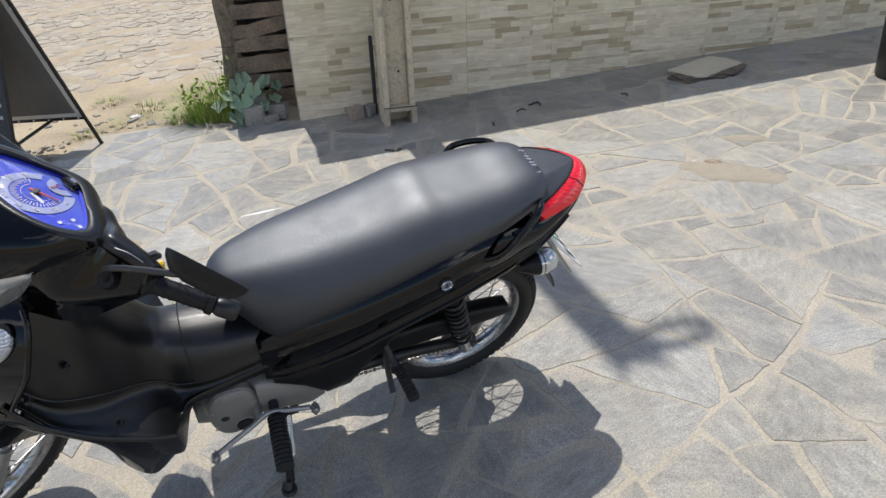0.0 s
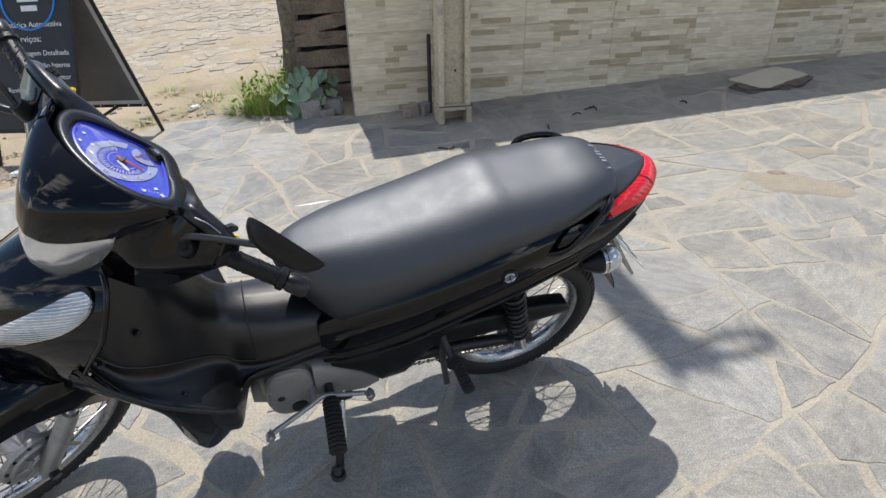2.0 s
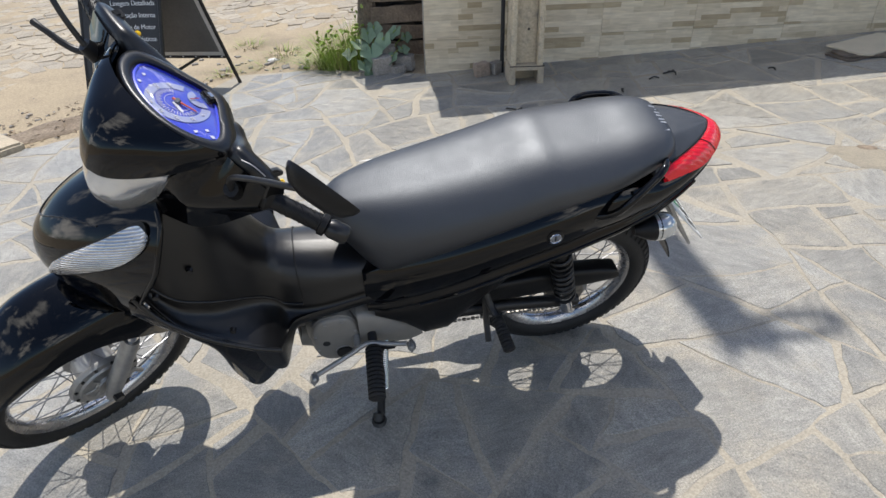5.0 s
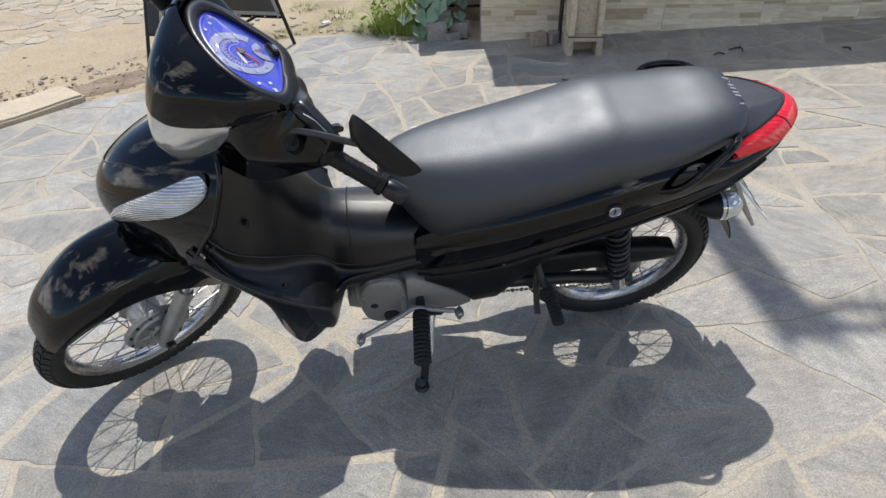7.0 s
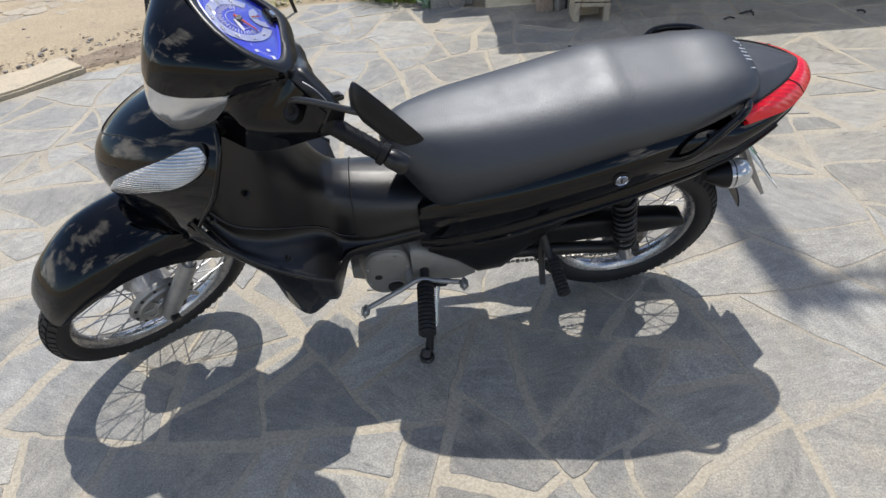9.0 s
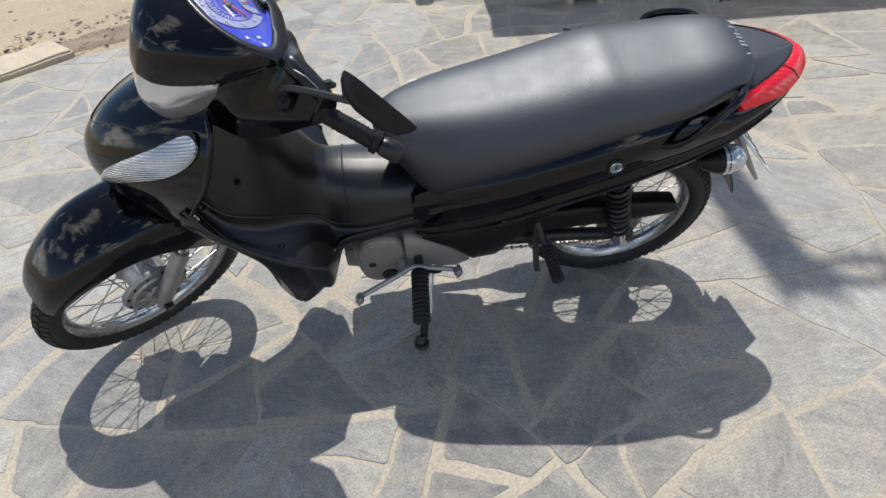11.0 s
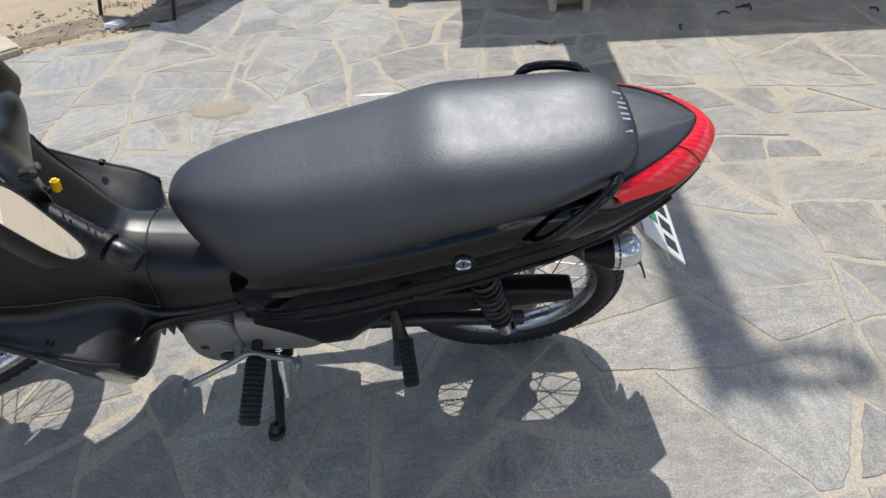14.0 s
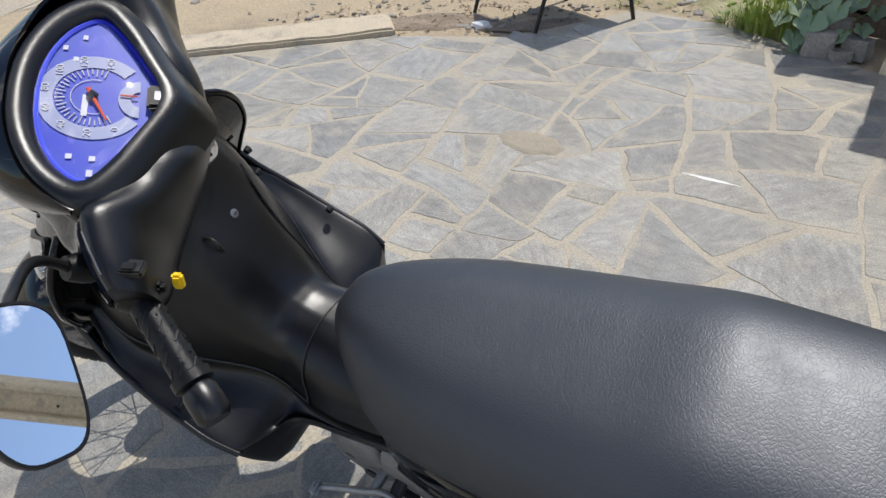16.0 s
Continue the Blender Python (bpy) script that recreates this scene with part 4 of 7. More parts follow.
# --- wheels
def wheel(name, at, r, tyre_w, rim_r, label, steer):
    rim_w = tyre_w * 0.30
    root = new(name)
    root.parent = bike
    root.empty_display_size = 0.05
    tagged(root, label)
    prof = []
    tr = (r - rim_r) * 0.5 + 0.004
    rc = r - tr
    for a in np.linspace(radians(-140), radians(140), 19):
        prof.append((rc + tr * math.cos(a), tyre_w * 0.5 * math.sin(a) * (1.02 - 0.05 * math.cos(a))))
    M = STEER if steer else Matrix.Identity(4)
    mv = Matrix.Translation(at)

    def wp(n, bm, m, lab="", smooth=40):
        bmesh.ops.transform(bm, matrix=M @ mv, verts=bm.verts)
        return part(n, bm, m, root, lab, smooth)

    tyre = wp("tyre", turned(prof, 72, closed=True), M_RUBBER, "black rubber tyre with block tread", 50)
    bm = bmesh.new()
    for k in range(66):
        a0 = 2 * math.pi * k / 66
        for s, sh in ((-1, 0.0), (1, 0.5)):
            for row, (w, lo, hi) in enumerate(((0.3, 0.08, 0.42), (0.62, 0.50, 0.95))):
                aa = a0 + sh * 2 * math.pi / 66 + row * 0.03
                vs = []
                for lift in (0.0, 0.0028):
                    for da, f in ((-0.036, lo), (0.030, lo + 0.06), (0.036, hi), (-0.028, hi - 0.06)):
                        ang = f * radians(72) * s
                        rr = rc + (tr + lift) * math.cos(ang)
                        yy = (tyre_w * 0.5 + lift) * math.sin(ang)
                        vs.append(bm.verts.new((rr * math.cos(aa + da), yy, rr * math.sin(aa + da))))
                bm.faces.new(vs[4:8])
                for i in range(4):
                    j = (i + 1) % 4
                    bm.faces.new((vs[i], vs[j], vs[4 + j], vs[4 + i]))
    tread = wp("tread", bm, M_RUBBER, "", 20)
    tagged(tread, kind="stuff")
    lip = rim_r + 0.008
    wp("rim", turned([(lip, -rim_w), (lip - 0.004, -rim_w - 0.003), (rim_r - 0.006, -rim_w * 0.9), (rim_r - 0.017, -rim_w * 0.45), (rim_r - 0.020, 0), (rim_r - 0.017, rim_w * 0.45),
                      (rim_r - 0.006, rim_w * 0.9), (lip - 0.004, rim_w + 0.003), (lip, rim_w), (rim_r - 0.004, rim_w * 0.5), (rim_r - 0.008, 0), (rim_r - 0.004, -rim_w * 0.5)], 72, closed=True),
       M_RIM, "chromed steel rim", 35)
    hub_r = 0.062
    hub = wp("hub", turned([(0.0, -0.058), (0.030, -0.058), (0.034, -0.050), (hub_r - 0.004, -0.046), (hub_r, -0.042), (hub_r, -0.036), (hub_r - 0.010, -0.032),
                            (hub_r - 0.012, 0.030), (hub_r, 0.036), (hub_r, 0.044), (0.03, 0.05), (0.0, 0.052)], 40), M_ALU, "grey cast drum hub", 35)
    spoke = None
    n = 36
    for k in range(n):
        side = -1 if k % 2 else 1
        a0 = 2 * math.pi * k / n
        a1 = a0 + (0.62 if (k // 2) % 2 else -0.62)
        p = (hub_r * math.cos(a1), side * 0.036, hub_r * math.sin(a1))
        q = ((rim_r - 0.019) * math.cos(a0), side * 0.004, (rim_r - 0.019) * math.sin(a0))
        wp("spoke", tube([p, q], 0.0016, 5), M_SPOKE)
    return root, wp


fw, fwp = wheel("front_wheel", (-0.62, 0, 0.276), 0.274, 0.066, 0.222, "wire-spoked front wheel", True)
rw, rwp = wheel("rear_wheel", (0.636, 0, 0.256), 0.254, 0.074, 0.192, "wire-spoked rear wheel", False)
# brake plate with ribs, axle nut
plate_f = fwp("brake_plate", turned([(0.0, -0.060), (0.020, -0.064), (0.026, -0.062), (0.028, -0.055), (0.055, -0.052), (0.058, -0.056), (0.066, -0.056), (0.069, -0.050), (0.082, -0.047), (0.086, -0.040), (0.086, -0.034), (0.0, -0.03)], 44), M_ALU, "grey cast brake plate")
for k in range(12):
    a = 2 * math.pi * k / 12
    fwp("rim_bolt", turned([(0.0, -0.052), (0.004, -0.052), (0.0045, -0.046), (0.0, -0.046)], 8, at=(0.076 * math.cos(a), 0, 0.076 * math.sin(a))), M_FRAME)
for k in range(7):
    a = 2 * math.pi * k / 7 + 0.2
    fwp("web", tube([(0.027 * math.cos(a), -0.055, 0.027 * math.sin(a)), (0.057 * math.cos(a), -0.0535, 0.057 * math.sin(a))], 0.0035, 6), M_ALU)
fwp("adjuster", tube([(0.03, -0.066, -0.03), (0.03, -0.072, -0.03)], 0.010, 8), M_FRAME)
fwp("brake_arm", tube([(0.03, -0.062, 0.025), (0.06, -0.064, -0.005), (0.075, -0.066, -0.035)], 0.006, 8, 8), M_ALU)

# --- fork and front fender
for sgn in (-1, 1):
    foot, topp = Vector((-0.62, sgn * 0.082, 0.279)), Vector((-0.62, sgn * 0.082, 0.279)) + HEAD_UP * 0.36 + Vector((0.04, 0, 0))
    axis = (topp - foot).normalized()
    fork = bp("fork_leg", tube([foot - axis * 0.03, foot - axis * 0.012, foot + axis * 0.02, foot + axis * 0.19, foot + axis * 0.205], [0.012, 0.017, 0.021, 0.021, 0.018], 16), M_ALU, "grey cast fork leg", steer=True)
    bp("fork_tube", tube([foot + axis * 0.20, foot + axis * 0.40], 0.0135, 14), M_CHROME, "", fork, steer=True)
    bp("axle_nut", turned([(0.0, -0.008), (0.012, -0.008), (0.012, 0.008), (0.0, 0.008)], 6, at=foot + Vector((0, sgn * 0.024, 0))), M_FRAME, "", fork, steer=True)
C = Vector((-0.62, 0, 0.279))
ang0, ang1 = radians(26), radians(131)
grid = []
for a in np.linspace(ang0, ang1, 34):
    f = (a - ang0) / (ang1 - ang0)
    rad = float(np.interp(f, [0, 0.35, 0.65, 0.88, 1], [0.340, 0.362, 0.352, 0.316, 0.292]))
    w = float(np.interp(f, [0, 0.3, 0.5, 0.7, 0.9, 1], [0.090, 0.104, 0.096, 0.086, 0.070, 0.056]))
    skirt = float(np.interp(f, [0, 0.15, 0.37, 0.53, 0.7, 0.85, 1], [0.115, 0.125, 0.108, 0.080, 0.064, 0.046, 0.022]))
    row = []
    for v in np.linspace(-1, 1, 23):
        rr = rad - skirt * abs(v) ** 2.3
        row.append((C.x + rr * math.cos(a), math.copysign(w * (1 - (1 - abs(v)) ** 2.0), v), C.z + rr * math.sin(a)))
    grid.append(row)
bp("front_fender", sheet(grid, -0.005), M_BLACKGLOSS, "gloss black front mudguard", smooth=60, steer=True)

# --- handlebar cover, headlight, instruments
CY = -0.028
MX, MZ, MS = -0.195, 1.022, 0.60


def hy(y):
    """Sideways place on the bars, which sit a little off the middle line."""
    return CY + y


def head_side(v, cols):
    """A row of (x, z) pairs of the cover at the distance v from its middle."""
    c = table(cols, [abs(v)])[0]
    r = max(0.0, v)  # the right arm reaches a little further, forward and up
    return [np.array((c[i] - 0.06 * r, hy(v) + 0.22 * r * r / 0.228, c[i + 1] + 0.45 * r * r)) for i in range(0, len(c), 2)]


BODY = [(0.0, -0.37, 0.868, -0.366, 0.93, -0.265, 1.015, -0.134, 0.930, -0.16, 0.875), (0.06, -0.333, 0.864, -0.326, 0.932, -0.228, 1.005, -0.126, 0.955, -0.162, 0.875),
        (0.10, -0.308, 0.868, -0.276, 0.948, -0.206, 0.998, -0.138, 0.966, -0.168, 0.876), (0.130, -0.286, 0.872, -0.246, 0.950, -0.186, 1.010, -0.146, 0.976, -0.170, 0.882),
        (0.150, -0.274, 0.874, -0.234, 0.954, -0.186, 1.026, -0.153, 0.982, -0.172, 0.885), (0.18, -0.240, 0.886, -0.220, 0.958, -0.183, 1.020, -0.152, 0.984, -0.166, 0.900),
        (0.21, -0.198, 0.906, -0.202, 0.960, -0.176, 1.009, -0.150, 0.980, -0.160, 0.915), (0.228, -0.178, 0.922, -0.190, 0.960, -0.171, 0.997, -0.150, 0.972, -0.158, 0.930)]
rings = []
for v in np.linspace(-0.228, 0.228, 57):
    rings.append([tuple(p) for p in spline(head_side(v, BODY), 30, closed=True)])
head = bp("handlebar_cover", loft(rings), M_SATIN, "satin black handlebar cover", smooth=50, steer=True)
RIDGE = [(0.0, -0.264, 1.061), (0.035, -0.262, 1.060), (0.07, -0.254, 1.055), (0.105, -0.239, 1.046), (0.130, -0.218, 1.033), (0.144, -0.200, 1.021)]
BROW = [(0.0, -0.382, 0.980), (0.03, -0.372, 0.981), (0.06, -0.346, 0.985), (0.102, -0.290, 0.993), (0.125, -0.246, 1.003), (0.144, -0.204, 1.017)]
CHIN = [(0.0, -0.389, 0.874), (0.025, -0.375, 0.868), (0.048, -0.348, 0.869), (0.075, -0.318, 0.920), (0.102, -0.290, 0.987)]


def swell(lo, hi, n, bulge):
    """Points from lo to hi on an outward arc."""
    d = hi - lo
    out = np.array((-d[2], 0, d[0]))
    return [lo + d * s + out * bulge * math.sin(math.pi * s) for s in np.linspace(0, 1, n)]


grid = [swell(head_side(v, BROW)[0], head_side(v, RIDGE)[0], 13, 0.21) for v in np.linspace(-0.144, 0.144, 61)]
visor = bp("visor", sheet(grid, -0.004), M_BLACKGLOSS, "gloss black headlight visor", head, smooth=70, steer=True)
grid = [swell(head_side(v, CHIN)[0], head_side(v, BROW)[0] + np.array((0.004, 0, -0.003)), 9, 0.12) for v in np.linspace(-0.1015, 0.1015, 45)]
M_LENS = mat("clear_lamp_lens", (0.66, 0.67, 0.68), 0.14, second=(0.46, 0.47, 0.49), scale=18, coat=1.0, metal=0.75, rough2=0.26)
hl = bp("headlight", sheet(grid, -0.005), M_LENS, "clear headlight lens with a silver reflector", head, smooth=70, steer=True)
for sgn in (-1, 1):
    for k in range(9):
        v = sgn * (0.052 + 0.005 * k)
        bp("lens_rib", tube([p + np.array((-0.0008, 0, 0)) for p in swell(head_side(v, CHIN)[0], head_side(v, BROW)[0], 7, 0.12)][1:-1], 0.0011, 5), M_LENS, "", hl, steer=True)
FLANK = [(0.050, -0.347, 0.876, -0.347, 0.872, -0.346, 0.868), (0.075, -0.320, 0.924, -0.327, 0.900, -0.331, 0.872), (0.102, -0.292, 0.982, -0.302, 0.934, -0.317, 0.870),
         (0.125, -0.249, 1.000, -0.294, 0.936, -0.306, 0.868), (0.144, -0.205, 1.013, -0.277, 0.938, -0.291, 0.865), (0.170, -0.200, 1.013, -0.256, 0.939, -0.261, 0.876),
         (0.200, -0.193, 1.004, -0.231, 0.945, -0.216, 0.900), (0.226, -0.184, 0.990, -0.206, 0.952, -0.184, 0.924)]
for sgn in (-1, 1):
    grid = []
    for v in np.linspace(0.050, 0.226, 36):
        t, m, b = head_side(sgn * v, FLANK)
        grid.append(list(spline([t, t + (m - t) * 0.5, m, m + (b - m) * 0.5, b], 19)))
    bp("flank_cover", sheet(grid, 0.004 * -sgn), M_BLACKGLOSS, "gloss black lower flank", head, smooth=60, steer=True)

OUTER = [(-0.264, 0), (-0.262, 0.035), (-0.254, 0.07), (-0.239, 0.105), (-0.218, 0.130), (-0.199, 0.140), (-0.180, 0.131), (-0.158, 0.097), (-0.137, 0.05), (-0.122, 0.018), (-0.118, 0)]
INNER = [(-0.247, 0), (-0.245, 0.032), (-0.238, 0.062), (-0.226, 0.088), (-0.211, 0.105), (-0.199, 0.110), (-0.187, 0.102), (-0.170, 0.076), (-0.154, 0.046), (-0.142, 0.02), (-0.139, 0)]


def meter_ring(f, lift, grow=0.0):
    """Round the instrument's three-cornered outline, f 0 its outer edge, 1 its glass."""
    o, i = spline(OUTER, 25), spline(INNER, 25)
    h = o + (i - o) * f
    c = np.array((MX, 0.0))
    h = c + (h - c) * (1 + grow)
    pts = [(x, hy(-y), MZ - MS * (x - MX) + lift) for x, y in h] + [(x, hy(y), MZ - MS * (x - MX) + lift) for x, y in h[-2:0:-1]]
    return pts


def on_dial(r, a, lift):
    x, y = MX - 0.004 + r * math.cos(a) * 0.86, r * math.sin(a)
    return Vector((x, hy(y), MZ - MS * (x - MX) + lift))


bez = bp("meter_surround", loft([meter_ring(0, -0.060, 0.10), meter_ring(0, -0.030, 0.095), meter_ring(0, -0.015, 0.07), meter_ring(0, -0.006, 0.035), meter_ring(0.04, -0.001), meter_ring(0.12, 0.0015), meter_ring(0.45, 0.004), meter_ring(0.80, 0.002), meter_ring(0.95, -0.003), meter_ring(1.0, -0.010), meter_ring(1.02, -0.014)], cap=False),
         M_SATIN, "satin black instrument surround", head, smooth=60, steer=True)
M_BLUE = mat("blue_dial", (0.045, 0.065, 0.55), 0.35, second=(0.08, 0.12, 0.50), scale=18)
M_EDGEBLUE = mat("bright_blue_edge", (0.10, 0.14, 0.90), 0.35)
M_DIALGREY = mat("grey_dial_ring", (0.30, 0.34, 0.50), 0.4, second=(0.36, 0.40, 0.56), scale=30)
M_NEEDLE = mat("orange_needle", (0.85, 0.12, 0.02), 0.4)
dial = bp("dial", loft([meter_ring(1.0, -0.016), meter_ring(1.0, -0.013)]), M_BLUE, "blue speedometer dial", head, steer=True)
# brighter blue line puts the glow along the glass's edge into colour
bp("dial_border", tube([Vector(p) for p in meter_ring(1.05, -0.0115)] + [Vector(meter_ring(1.05, -0.0115)[0])], 0.0028, 6), M_EDGEBLUE, "", dial, steer=True)
A = np.linspace(radians(325), radians(45), 44)
bp("dial_ring", loft([[on_dial(0.056, a, -0.0112) for a in A], [on_dial(0.040, a, -0.0112) for a in A]], False, closed=False), M_DIALGREY, "", dial, steer=True)
bm = bmesh.new()
for k in range(29):
    a = radians(300 - 32.5 * 7 * k / 28)
    tube([on_dial(0.031 if k % 2 else 0.028, a, -0.0112), on_dial(0.038, a, -0.0112)], 0.0008, 4, bm=bm)
tube([on_dial(0.023, a, -0.0112) for a in np.linspace(radians(290), radians(75), 24)], 0.0005, 4, bm=bm)
tagged(bp("dial_marks", bm, M_WHITE, "", dial, steer=True), kind="stuff")


def lettering(text, size, place, right, up, material, parent, thick=0.0004):
    """Raised characters set on a plane, middle at place."""
    cu = bpy.data.curves.new("lettering", "FONT")
    cu.body, cu.size, cu.extrude, cu.align_x, cu.align_y = text, size, thick, "CENTER", "CENTER"
    tmp = new("tmp_text", cu)
    me = bpy.data.meshes.new_from_object(tmp.evaluated_get(bpy.context.evaluated_depsgraph_get()))
    bpy.data.objects.remove(tmp)
    me.materials.clear()
    me.materials.append(material)
    right, up = right.normalized(), up.normalized()
    M = Matrix((right, up, right.cross(up))).transposed().to_4x4()
    M.translation = place
    me.transform(M)
    ob = new("lettering", me)
    ob.parent = parent
    return ob


s3 = STEER.to_3x3()
for k, word in enumerate(("0", "20", "40", "60", "80", "100", "120", "140")):
    lettering(word, 0.0105, STEER @ on_dial(0.048, radians(300 - 32.5 * k), -0.0102), s3 @ Vector((0, 1, 0)), s3 @ Vector((-1, 0, MS)), M_WHITE, dial)
# the counter and the tell-tales, as plain bars
for x, y, w, l in ((-0.206, -0.012, 0.006, 0.028), (-0.228, 0.065, 0.005, 0.006), (-0.212, 0.082, 0.005, 0.006), (-0.214, -0.078, 0.006, 0.006), (-0.195, -0.080, 0.006, 0.006), (-0.196, -0.098, 0.006, 0.008), (-0.218, 0.050, 0.005, 0.006)):
    bm = box((w, l, 0.0008), (0, 0, 0), 0.0, seg=1)
    bmesh.ops.transform(bm, matrix=Matrix.Translation((x, hy(y), MZ - MS * (x - MX) - 0.0112)) @ Matrix.Rotation(math.atan(MS), 4, "Y"), verts=bm.verts)
    bp("print_bar", bm, M_WHITE, "", dial, steer=True)
bp("needle", tube([on_dial(-0.010, radians(297), -0.008), on_dial(0.036, radians(297), -0.008)], [0.0026, 0.0009], 6), M_NEEDLE, "orange speedometer needle", dial, steer=True)
bp("needle_hub", turned([(0.0, 0.003), (0.005, 0.003), (0.006, -0.003), (0.0, -0.003)], 16, axis="Z", at=on_dial(0, 0, -0.008)), M_FRAME, "", dial, steer=True)
bp("fuel_dial", loft([[on_dial(0.0, 0, 0) + Vector((0.040 + r * math.cos(a), r * math.sin(a) * 1.3, -0.0105 - 0.040 * MS - r * math.cos(a) * MS)) for a in np.linspace(1.6, 4.7, 14)] for r in (0.019, 0.008)], False, closed=False), M_DIALGREY, "", dial, steer=True)
bp("fuel_needle", tube([on_dial(0.046, 0.05, -0.008), on_dial(0.028, 0.10, -0.008)], 0.0010, 5), M_NEEDLE, "", dial, steer=True)
wedge = box((0.034, 0.026, 0.012), (0, 0, 0), 0.003)
for q in wedge.verts:
    if q.co.x < 0:
        q.co.y *= 1.25
bmesh.ops.transform(wedge, matrix=Matrix.Translation((-0.136, CY, MZ - MS * (-0.136 - MX) - 0.006)) @ Matrix.Rotation(math.atan(MS), 4, "Y"), verts=wedge.verts)
wd = bp("emblem_wedge", wedge, M_MATTE, "", bez, steer=True)
bm = box((0.016, 0.013, 0.002), (0, 0, 0), 0.0006, seg=1)
bmesh.ops.transform(bm, matrix=Matrix.Translation((-0.134, CY, MZ - MS * (-0.134 - MX) + 0.001)) @ Matrix.Rotation(math.atan(MS), 4, "Y"), verts=bm.verts)
bp("emblem", bm, M_CHROME, "small silver emblem", bez, steer=True)
gl = bp("meter_glass", loft([meter_ring(1.0, -0.008), meter_ring(1.0, -0.004, -0.06), meter_ring(1.0, 0.001, -0.30), meter_ring(1.0, 0.004, -0.65), meter_ring(1.0, 0.005, -0.98)], cap=False), clear_pane("clear_meter_lens"), "", bez, smooth=80, steer=True)
gl.visible_shadow = False

M_YELLOW = mat("yellow_plastic", (0.85, 0.55, 0.01), 0.4)
for sgn in (-1, 1):
    # switch housing, grip, bar end
    if sgn < 0:
        p2, p3, knob = Vector((-0.176, -0.250, 0.943)), Vector((-0.107, -0.382, 0.905)), Vector((-0.230, -0.219, 0.992))
        keyed, lever = Vector((-0.152, -0.236, 0.990)), Vector((-0.1405, -0.2315, 0.933))
    else:
        p2, p3, knob = Vector((-0.190, 0.258, 0.968)), Vector((-0.165, 0.398, 0.982)), Vector((-0.250, 0.200, 0.996))
        keyed, lever = Vector((-0.172, 0.205, 1.018)), Vector((-0.150, 0.212, 0.950))
    d = (p3 - p2).normalized()
    bm = tube([p2 - d * 0.012, p2 - d * 0.004, p2, p2 + d * 0.006, p2 + d * 0.095, p2 + d * 0.097, p2 + d * 0.108, p2 + d * 0.110], [0.024, 0.025, 0.0215, 0.0165, 0.0165, 0.021, 0.021, 0.015], 20)
    grip = bp("hand_grip", bm, M_MATTE, "ribbed black rubber grip", smooth=30, steer=True)
    side = d.orthogonal().normalized()
    up = d.cross(side)
    for k in range(5):
        for j in range(7):
            a = 2 * math.pi * j / 7 + k * 0.4
            c = p2 + d * (0.018 + 0.017 * k)
            e1 = c + (side * math.cos(a) + up * math.sin(a)) * 0.0166
            e2 = c + d * 0.010 + (side * math.cos(a + 0.55) + up * math.sin(a + 0.55)) * 0.0166
            bp("rib", tube([e1, e2], 0.0014, 5), M_MATTE, "", grip, steer=True)
    bp("bar_end", tube([p2 + d * 0.110, p2 + d * 0.118, p2 + d * 0.146, p2 + d * 0.152], [0.015, 0.0185, 0.0185, 0.014], 20), M_SATIN, "black bar end weight", grip, steer=True)
    rot = Matrix.Rotation(0.42 * sgn, 4, "X") @ Matrix.Rotation(0.35, 4, "Y")
    sw = bp("switch", box((0.024, 0.020, 0.010), keyed, 0.002, rot=rot), M_FRAME, "", head, steer=True)
    bp("switch_key", box((0.014, 0.012, 0.004), keyed + Vector((0, 0, 0.006)), 0.0015, rot=rot), M_MATTE, "", sw, steer=True)
    bp("switch_mount", box((0.016, 0.014, 0.015), lever + Vector((-0.013, 0.010 * sgn, 0.0155)), 0.004, rot=rot), M_MATTE, "", head, steer=True)
    bp("signal_switch", box((0.012, 0.010, 0.021), lever, 0.0028, rot=rot), M_YELLOW, "yellow switch lever", head, steer=True)
    # pale steel-coloured line along the seam where the two halves of the cover meet
    bp("cover_seam", tube([(-0.189, 0.199 * sgn, 1.0195), (-0.180, 0.221 * sgn, 1.0165), (-0.174, 0.243 * sgn, 1.0060)], 0.0011, 6, 20), M_SPOKE, "", head, steer=True)
    # mirror stalk base
    boss = bp("mirror_boss", tube([knob + Vector((0.016, -0.014 * sgn, -0.037)), knob + Vector((0.006, -0.005 * sgn, -0.014)), knob], [0.019, 0.017, 0.013], 14), M_MATTE, "", head, steer=True)
bp("brake_lever", tube([(-0.22, 0.185, 0.962), (-0.262, 0.235, 0.962), (-0.284, 0.285, 0.984), (-0.291, 0.31, 0.990)], [0.007, 0.007, 0.006, 0.007], 10, 20), M_FRAME, "black brake lever", head, steer=True)


